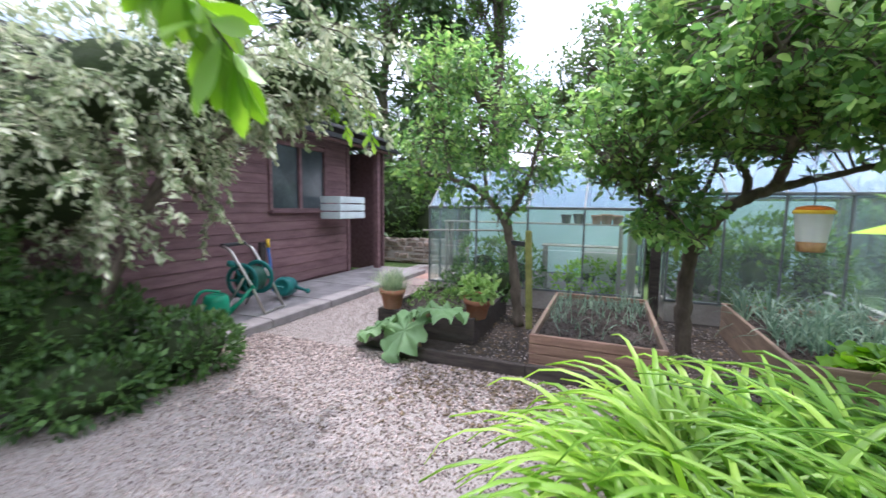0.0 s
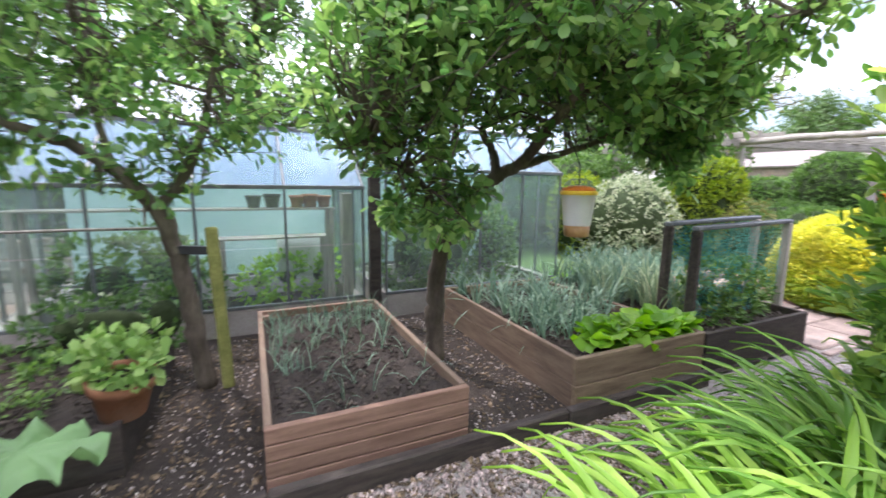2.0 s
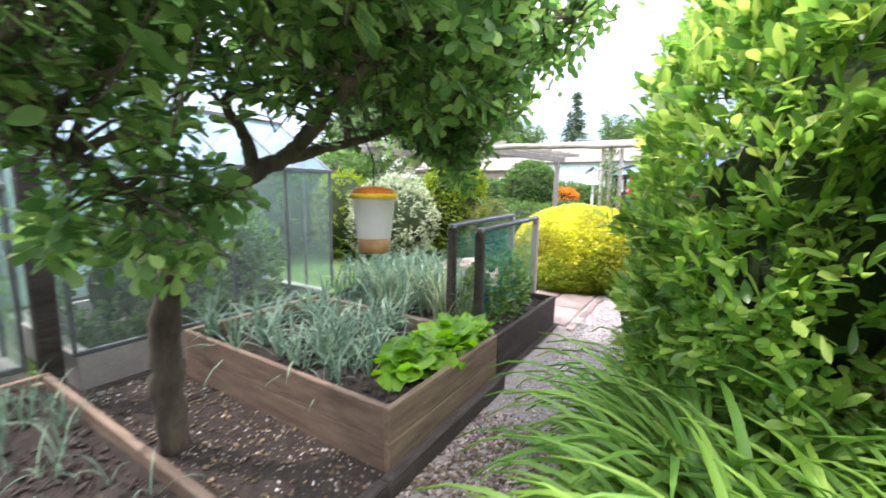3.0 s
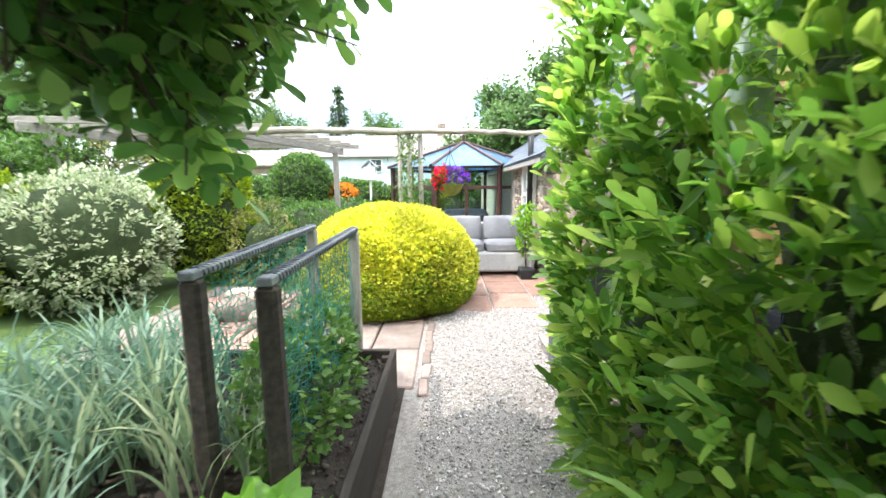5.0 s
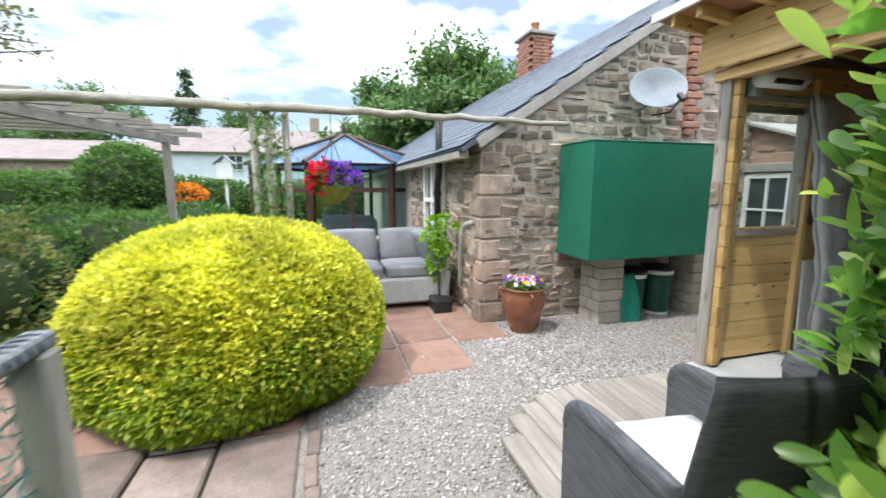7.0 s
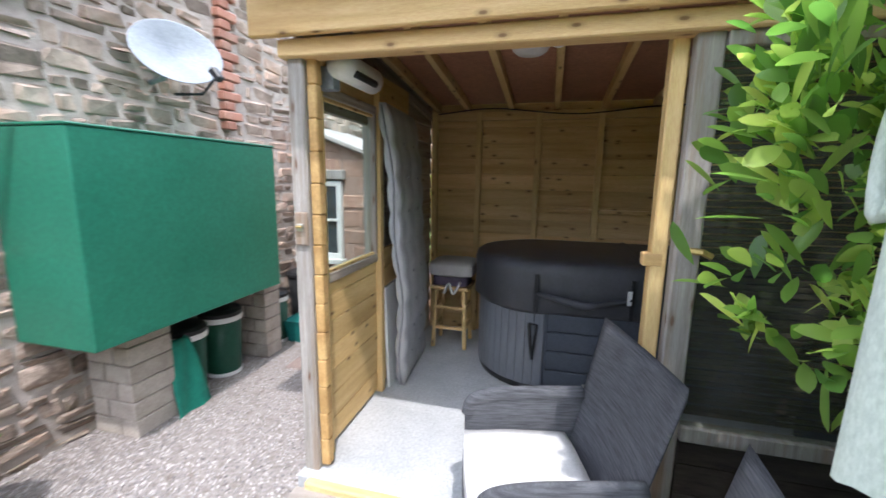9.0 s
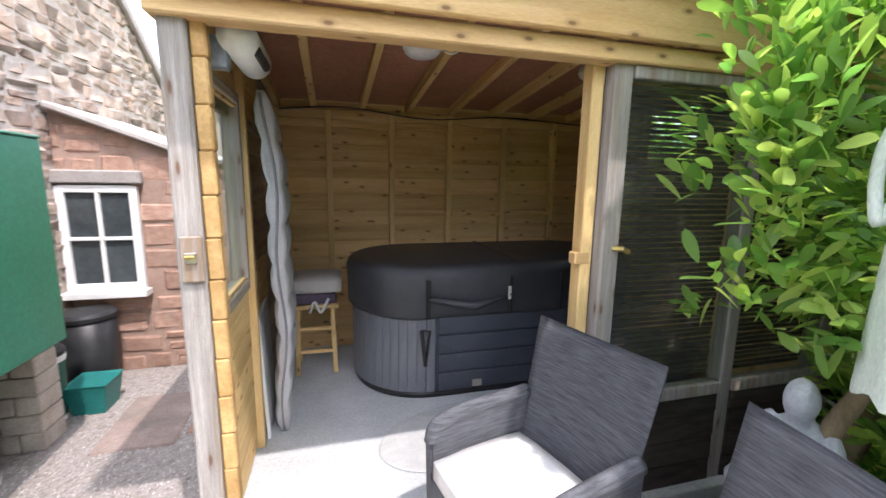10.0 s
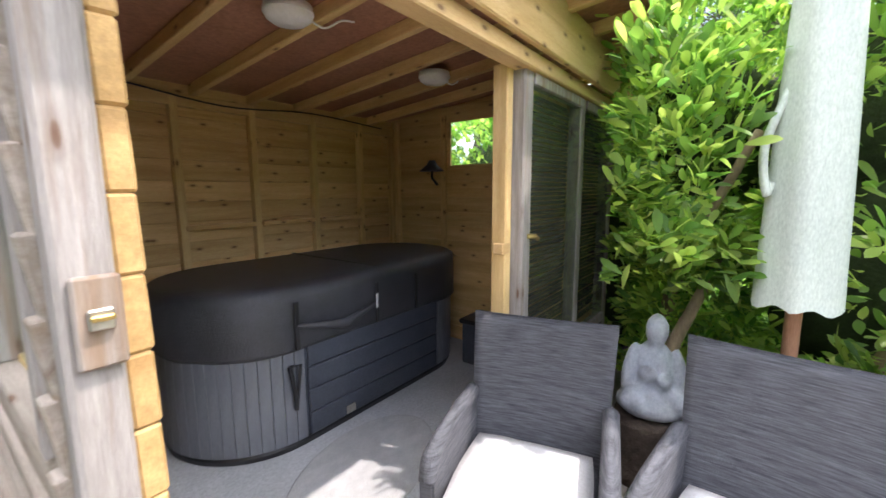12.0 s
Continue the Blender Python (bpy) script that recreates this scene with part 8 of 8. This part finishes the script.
def ring_solid(rows, half, n=20):
    bm = bmesh.new()
    rings = [[bm.verts.new((x, y, z)) for x, y in stadium(r, half, n)] for r, z in rows]
    for a, b in zip(rings, rings[1:]):
        m = len(a)
        for i in range(m):
            bm.faces.new((a[i], a[(i + 1) % m], b[(i + 1) % m], b[i]))
    bm.faces.new(rings[0][::-1])
    bm.faces.new(rings[-1])
    return bm


part("base", ring_solid([(0.50, 0), (0.51, 0.03), (0.50, 0.05)], 0.60), M["black_plastic"], tub)
part("shell", ring_solid([(0.495, 0.05), (0.50, 0.60)], 0.60), M["tub_flat"], tub)
for k in range(26):
    a = -math.pi / 2 + math.pi * (k + 0.5) / 26
    for s, base in ((1, 0.60), (-1, -0.60)):
        x, y = base + s * 0.505 * math.cos(a), 0.505 * math.sin(a)
        box("slat", (0.0605, 0.022, 0.54), (x, y, 0.32), M["tub_panel"], tub, (0, 0, math.degrees(math.atan2(y, x - base)) + 90), 0.003)
for k in range(4):
    box("panel", (1.16, 0.02, 0.128), (0.0, 0.512, 0.115 + 0.135 * k), M["tub_flat"], tub, c=0.006)
bm = ring_solid([(0.522, 0.57), (0.545, 0.60), (0.54, 0.74), (0.548, 0.86), (0.535, 0.905), (0.505, 0.925), (0.45, 0.935)], 0.605, 28)
for v in bm.verts:
    if v.co.z < 0.9:
        v.co += Vector((v.co.x * 0.02, v.co.y * 0.02, 0)) * noise.noise(v.co * 7) + Vector((0, 0, 0.02 * noise.noise(v.co * 5)))
part("cover", bm, M["tub_cover"], tub, "black padded vinyl cover", True)
box("cover_fold", (0.02, 0.94, 0.012), (0.0, 0, 0.936), M["tub_cover"], tub)
for x, w in ((0.66, 0.07), (0.08, 0.06), (-0.30, 0.06)):
    box("strap", (w * 0.4, 0.012, 0.26), (x, 0.556, 0.72), M["black_plastic"], tub, (0, 0, 0), 0.003)
part("skirt_fold", tube([(0.66, 0.555, 0.72), (0.35, 0.575, 0.66), (0.08, 0.57, 0.73)], [0.012, 0.03, 0.01], 8), M["tub_cover"], tub, smooth=True)
box("label_tag", (0.03, 0.006, 0.09), (0.10, 0.578, 0.74), M["white_paint"], tub, (0, 0, 25), 0.001, "small white tag")
part("handle", tube([(0.70, 0.53, 0.50), (0.685, 0.545, 0.36), (0.67, 0.53, 0.25)], 0.012, 6), M["black_plastic"], tub)
part("handle", tube([(0.70, 0.53, 0.50), (0.645, 0.545, 0.50), (0.67, 0.53, 0.25)], 0.009, 6), M["black_plastic"], tub)
box("drain_plate", (0.07, 0.01, 0.05), (0.3, 0.53, 0.09), M["zinc"], tub)
step = thing("tub_step", (2.78, 0.24, FZ), "dark plastic step beside the hot tub", "step")
box("tread", (0.34, 0.40, 0.04), (0, 0, 0.36), M["black_plastic"], step, c=0.012)
box("body", (0.30, 0.36, 0.34), (0, 0, 0.17), M["tub_flat"], step, c=0.012)
fan = thing("wall_lamp", (2.60, -0.5, 1.70), "dark wall lamp on the boarded end", "wall lamp")
part("shade", lathe([(0.03, 0.1), (0.05, 0.06), (0.12, 0.0), (0.11, 0.0)], 18), M["black_plastic"], fan, smooth=True)
part("stem", tube([(-0.08, 0, -0.12), (0.0, 0, -0.06), (0.0, 0, 0.08)], 0.012, 6), M["black_plastic"], fan)

# mattress leaning on the east wall, with a board behind it
mt = thing("lounger_mattress", (5.345, -0.16, FZ), "silver grey quilted lounger mattress leaning upright", "mattress", rz=4)
bm = bmesh.new()
bmesh.ops.create_cube(bm, size=1)
bmesh.ops.subdivide_edges(bm, edges=bm.edges[:], cuts=26, use_grid_fill=True)
for v in bm.verts:
    x, y, z = v.co
    h = z + 0.5
    q = 0.024 * abs(math.sin(y * 3 * math.pi)) ** 0.5 * abs(math.sin(h * 9 * math.pi)) ** 0.5
    sgn = 1 if x > 0 else -1
    edge_round = 1 - 0.5 * max(abs(y) * 2, abs(z) * 2) ** 8
    v.co = Vector(((x * 0.07 + sgn * q) * edge_round - 0.05 * math.sin(h * 3.1) * 0.6 + 0.008 * math.sin(h * 14), y * 0.62 + 0.012 * math.sin(h * 11) + 0.36 * h, h * 1.86))
part("quilting", bm, M["mattress"], mt, smooth=True)
for s in (-1, 1):
    edge = [(-0.05 * math.sin(h * 3.1) * 0.6 + 0.015 * math.sin(h * 14), s * 0.308 + 0.012 * math.sin(h * 11) + 0.36 * h, h * 1.84 + 0.01) for h in np.linspace(0, 1, 24)]
    part("piping", tube(edge, 0.008, 6), M["grey_cloth"], mt, smooth=True)
for k in range(8):
    for y in (-0.11, 0.11):
        h = (k + 1) / 9
        part("button", lathe([(0.0, -0.006), (0.012, -0.004), (0.014, 0.0), (0.0, 0.004)], 10), M["grey_cloth"], mt).matrix_basis = pose(-0.039 - 0.03 * math.sin(h * 3.1) + 0.015 * math.sin(h * 14), y + 0.012 * math.sin(h * 11) + 0.36 * h, h * 1.86, 0, 90, 0)
tagged(box("backing_board", (0.018, 0.46, 0.72), (5.425, -0.02, FZ + 0.36), M["white_paint"], None, (0, 2, 3), 0.003), "pale board leaning behind the mattress", "board")

st = thing("wooden_stool", (5.16, -0.70, FZ), "pine stool stacked with cushions", "stool")
for sx in (-1, 1):
    for sy in (-1, 1):
        box("leg", (0.032, 0.032, 0.52), (sx * 0.13, sy * 0.12, 0.26), M["pine_v"], st, (sy * 2, -sx * 2, 0))
for z in (0.18, 0.36):
    box("stretcher", (0.24, 0.024, 0.028), (0, 0.125, z), M["pine"], st)
    box("stretcher", (0.024, 0.22, 0.028), (0.135, 0, z), M["pine_y"], st)
    box("stretcher", (0.024, 0.22, 0.028), (-0.135, 0, z), M["pine_y"], st)
box("seat", (0.34, 0.32, 0.03), (0, 0, 0.535), M["pine"], st, c=0.008)
fc = tagged(part("folded_cloth", cushion((0.30, 0.28, 0.09), 3, 0.15), M["plum_cloth"], smooth=True), "folded plum cloth on the stool", "cloth")
fc.location = (5.16, -0.70, FZ + 0.595)
tw = tagged(part("towel_strap", tube(curve_pts([(5.06, -0.545, FZ + 0.60), (5.12, -0.535, FZ + 0.50), (5.16, -0.53, FZ + 0.58), (5.2, -0.53, FZ + 0.50)], 5), 0.012, 6), M["seat_pad"], smooth=True), "white strap hanging from the folded cloth", "strap")
pl = tagged(part("pillow", cushion((0.38, 0.36, 0.13), 5), M["pillow"], smooth=True), "stone grey pillow on top of the stool", "pillow")
pl.location = (5.15, -0.70, FZ + 0.70)
mat_ = tagged(part("floor_mat", lathe([(0.0, 0.0), (0.42, 0.0), (0.43, 0.004), (0.42, 0.008), (0, 0.009)], 36, False), M["rug"], smooth=False), "pale rounded floor mat by the tub", "mat")
mat_.matrix_basis = pose(4.30, 0.40, FZ, 0, 0, 14) @ Matrix.Diagonal((1.2, 0.7, 1, 1))

# ---- deck with a rounded corner ----
deck = thing("deck", (4.4, 1.9, 0), "grey ribbed timber deck with a rounded corner", "deck", kind="structure")
for k in range(13):
    y = 1.21 + 0.125 * k
    x1 = 5.50 if y < 2.05 else 5.50 - 0.65 * (1 - math.sqrt(max(0, 1 - ((y - 2.05) / 0.72) ** 2)))
    x0 = 3.05
    box("deck_board", (round(x1 - x0, 2), 0.12, 0.028), ((x0 + x1) / 2 - 4.4, y - 1.9, 0.046), M["deck_board"], deck, c=0.004)
# one dark sheet fills below the boards and shows through their gaps
sheet("deck_underside", [(3.1, 1.15), (5.45, 1.15), (5.45, 2.1), (5.2, 2.55), (4.8, 2.7), (3.1, 2.72)], 0.028, M["dark_wood"], "dark timber sheet under the deck boards", "deck", thick=0.024)


# ---- wicker armchairs ----
def armchair(name_label):
    e = thing("wicker_armchair", (0, 0, 0), name_label, "armchair", "wicker armchairs on the deck")
    W, D_ = 0.56, 0.54
    # backrest: a bent sheet that leans back
    bm = bmesh.new()
    bmesh.ops.create_grid(bm, x_segments=14, y_segments=12, size=0.5)
    for v in bm.verts:
        u, t = v.co.x * 2, v.co.y + 0.5
        v.co = Vector((-0.25 - 0.15 * t + 0.022 * u * u, u * (W / 2 - 0.02 + 0.035 * t), 0.30 + 0.625 * t + 0.012 * u * u * t))
    bmesh.ops.solidify(bm, geom=bm.faces[:], thickness=0.035)
    part("backrest", bm, M["wicker"], e, smooth=True)
    for s in (-1, 1):
        # thick woven side with a rounded top and front
        side = [(-0.27, 0.06), (0.18, 0.06), (0.19, 0.30), (0.195, 0.50), (0.18, 0.555), (0.14, 0.585), (-0.02, 0.605), (-0.30, 0.615)]
        bm = bmesh.new()
        f = bm.faces.new([bm.verts.new((x, s * W / 2 - 0.027, z)) for x, z in side])
        g = bmesh.ops.extrude_face_region(bm, geom=[f])
        for v in [v for v in g["geom"] if isinstance(v, bmesh.types.BMVert)]:
            v.co.y += 0.054
        bmesh.ops.recalc_face_normals(bm, faces=bm.faces)
        bmesh.ops.bevel(bm, geom=bm.edges[:], offset=0.009, segments=2, affect="EDGES")
        part("side_panel", bm, M["wicker"], e)
        part("armrest", tube(curve_pts([(-0.30, s * W / 2, 0.60), (-0.1, s * W / 2, 0.597), (0.06, s * W / 2, 0.588), (0.155, s * W / 2, 0.562), (0.178, s * W / 2, 0.50)], 6), 0.032, 12), M["wicker"], e, smooth=True)
        for x in (-0.25, 0.165):
            box("leg", (0.04, 0.04, 0.30), (x, s * (W / 2 - 0.03), 0.15), M["wicker"], e)
    bm = bmesh.new()
    slab(bm, (D_ - 0.08, W - 0.03, 0.10), (-0.04, 0, 0.33), c=0.02)
    part("seat_frame", bm, M["wicker"], e)
    part("front_apron", cushion((0.03, W - 0.06, 0.22), 1, 0.1), M["wicker"], e).matrix_basis = pose(0.188, 0, 0.26)
    part("seat_pad", cushion((0.44, 0.47, 0.10), 2, 0.25), M["seat_pad"], e, "off-white seat pad", True).matrix_basis = pose(-0.01, 0, 0.42)
    return e


chair = armchair("charcoal wicker armchair with off-white seat pad")
chair.matrix_basis = pose(4.42, 1.33, 0.06, 0, 0, 14.5)
copy_thing(chair, pose(4.34, 1.995, 0.06, 0, 0, -7))
copy_thing(chair, pose(4.22, 2.56, 0.06, 0, 0, -5))

# closed umbrella in its base
um = thing("garden_umbrella", (3.83, 2.04, 0.06), "closed pale sage garden umbrella on a wooden pole", "umbrella")
part("pole", tube([(0, 0, 0.0), (0, 0, 2.5)], 0.024, 14), M["umbrella_pole"], um, smooth=True)
bm = bmesh.new()
n = 36
rings = []
for k in range(24):
    t = k / 23
    R0 = (0.116 - 0.042 * t) * (1 - max(0, t - 0.72) ** 2 * 7)
    rings.append([bm.verts.new(((R0 * (1 + 0.07 * math.cos(5 * (2 * math.pi * i / n) + 2.2 * t) ) * math.cos(2 * math.pi * i / n)), R0 * (1 + 0.07 * math.cos(5 * (2 * math.pi * i / n) + 2.2 * t)) * math.sin(2 * math.pi * i / n), 1.07 + 1.39 * t + 0.012 * math.sin(i))) for i in range(n)])
for a, b in zip(rings, rings[1:]):
    for i in range(n):
        bm.faces.new((a[i], a[(i + 1) % n], b[(i + 1) % n], b[i]))
part("canopy", bm, M["umbrella"], um, "folded pale sage canvas", True)
part("tie", tube(curve_pts([(0.03, -0.075, 1.78), (0.06, -0.125, 1.6), (0.07, -0.11, 1.45), (0.05, -0.10, 1.48)], 6), 0.013, 8), M["umbrella"], um, smooth=True)
part("base_plate", lathe([(0.26, 0), (0.26, 0.03), (0.22, 0.06), (0.05, 0.08), (0.035, 0.25), (0.026, 0.25)], 28), M["black_plastic"], um, smooth=True)
part("finial", lathe([(0.03, 2.46), (0.035, 2.5), (0.01, 2.56)], 12), M["umbrella_pole"], um, smooth=True)

# stone figure on a stump
stump = tagged(part("tree_stump", lathe([(0.19, 0), (0.17, 0.06), (0.15, 0.18), (0.165, 0.29), (0.155, 0.325), (0.0, 0.33)], 20), M["stump"], smooth=True), "rough dark tree stump", "stump")
stump.location = (3.42, 1.55, 0.06)
bm = bmesh.new()


def lump(c, rad, rot=(0, 0, 0), seed=0):
    g = bmesh.ops.create_icosphere(bm, subdivisions=3, radius=1)
    m = pose(*c, *rot) @ Matrix.Diagonal((*rad, 1))
    for v in g["verts"]:
        v.co = m @ (v.co * (1 + 0.04 * noise.noise(v.co * 4 + Vector((seed, 0, 0)))))


lump((0, 0, 0.05), (0.15, 0.17, 0.055), seed=1)
lump((0.06, 0.09, 0.08), (0.10, 0.055, 0.045), (0, 0, 40), 2)
lump((0.06, -0.09, 0.08), (0.10, 0.055, 0.045), (0, 0, -40), 3)
lump((-0.02, 0, 0.17), (0.075, 0.10, 0.12), seed=4)
lump((0.0, 0.11, 0.18), (0.035, 0.035, 0.10), (15, -12, 0), 5)
lump((0.0, -0.11, 0.18), (0.035, 0.035, 0.10), (-15, -12, 0), 6)
lump((0.07, 0.04, 0.16), (0.05, 0.03, 0.03), (0, 0, -40), 7)
lump((0.07, -0.04, 0.18), (0.05, 0.03, 0.03), (0, -20, 40), 8)
lump((0.0, 0, 0.275), (0.04, 0.04, 0.03), seed=9)
lump((0.012, 0, 0.335), (0.056, 0.052, 0.062), seed=10)
stat = tagged(part("stone_statue", bm, M["statue"], smooth=True), "weathered white seated stone statue on a stump", "statue")
stat.matrix_basis = pose(3.43, 1.57, 0.388, 0, 0, 18) @ Matrix.Diagonal((1.0, 1.0, 1.34, 1))
fuse = stat.modifiers.new("fuse", "REMESH")
fuse.mode, fuse.voxel_size, fuse.use_smooth_shade = "VOXEL", 0.009, True

# black water tray under the laurel
tr = tagged(part("water_tray", lathe([(0.15, 0), (0.17, 0.05), (0.18, 0.055), (0.165, 0.05), (0.155, 0.02), (0, 0.02)], 28), M["black_plastic"], smooth=True), "round black plastic tray on the deck", "tray")
tr.location = (3.72, 2.78, 0.0)

# ---- beyond the passage ----
rp = thing("rose_trellis", (6.35, -5.6, 0), "white trellis post with climbing white roses", "rose climber")
for y in (0, -0.7):
    box("post", (0.07, 0.07, 1.7), (0, y, 0.85), M["white_paint"], rp)
P, D = blob_shell([((0.05, -0.3, 0.8), (0.35, 0.55, 0.75))], 90, 301, 0.6)
rosettes("foliage", P, D, 5, 0.06, 0.035, M["shrub_mid"], rp, 302)
rosettes("flowers", P[::14], D[::14], 6, 0.05, 0.05, M["petal_white"], rp, 303, label="white roses")
pp = thing("stone_planter", (6.15, -4.9, 0), "grey stone planter with green leaves", "planter")
part("body", lathe([(0.2, 0), (0.24, 0.3), (0.25, 0.32), (0.22, 0.32), (0.2, 0.28)], 20), M["rubble"], pp, smooth=True)
P, D = blob_shell([((0, 0, 0.38), (0.24, 0.24, 0.14))], 150, 305, 0.4)
rosettes("foliage", P, D, 5, 0.05, 0.03, M["fresh"], pp, 306)
sheet("lawn", [(3, -30), (12, -30), (12, -5.6), (3, -5.6)], -0.01, M["grass"], "mown bright green lawn", "lawn")
shrub("lawn_hedge", (6.0, -13.0, 0), [((-2.0, 0, 0.8), (2.2, 0.9, 1.0)), ((1.5, 0, 0.8), (2.2, 0.9, 1.0)), ((5.0, 0, 0.8), (2.2, 0.9, 1.0))], "green_under", "green hedge across the lawn", "hedge", 60, 6, 0.11, 0.06, 311, core=0.92)
nh = thing("neighbour_house", (9.5, -19.5, 0), "grey stone house with slate roof over the lawn", "house")
box("wall", (9, 5, 4.4), (0, 0, 2.2), M["rubble"], nh, c=0.03)
for s in (-1, 1):
    box("roof", (9.4, 3.3, 0.15), (0, s * 1.4, 5.3), M["slate"], nh, (-s * 33, 0, 0), 0.02)
for x in (-3.2, -1.0, 1.6):
    w = new("window")
    hang(w, nh)
    w.location = (x, 2.52, 2.9)
    box("window_frame", (1.0, 0.1, 0.9), (0, 0, 0), M["white_paint"], w)
    box("pane", (0.8, 0.06, 0.7), (0, 0.04, 0), M["window_dark"], w)
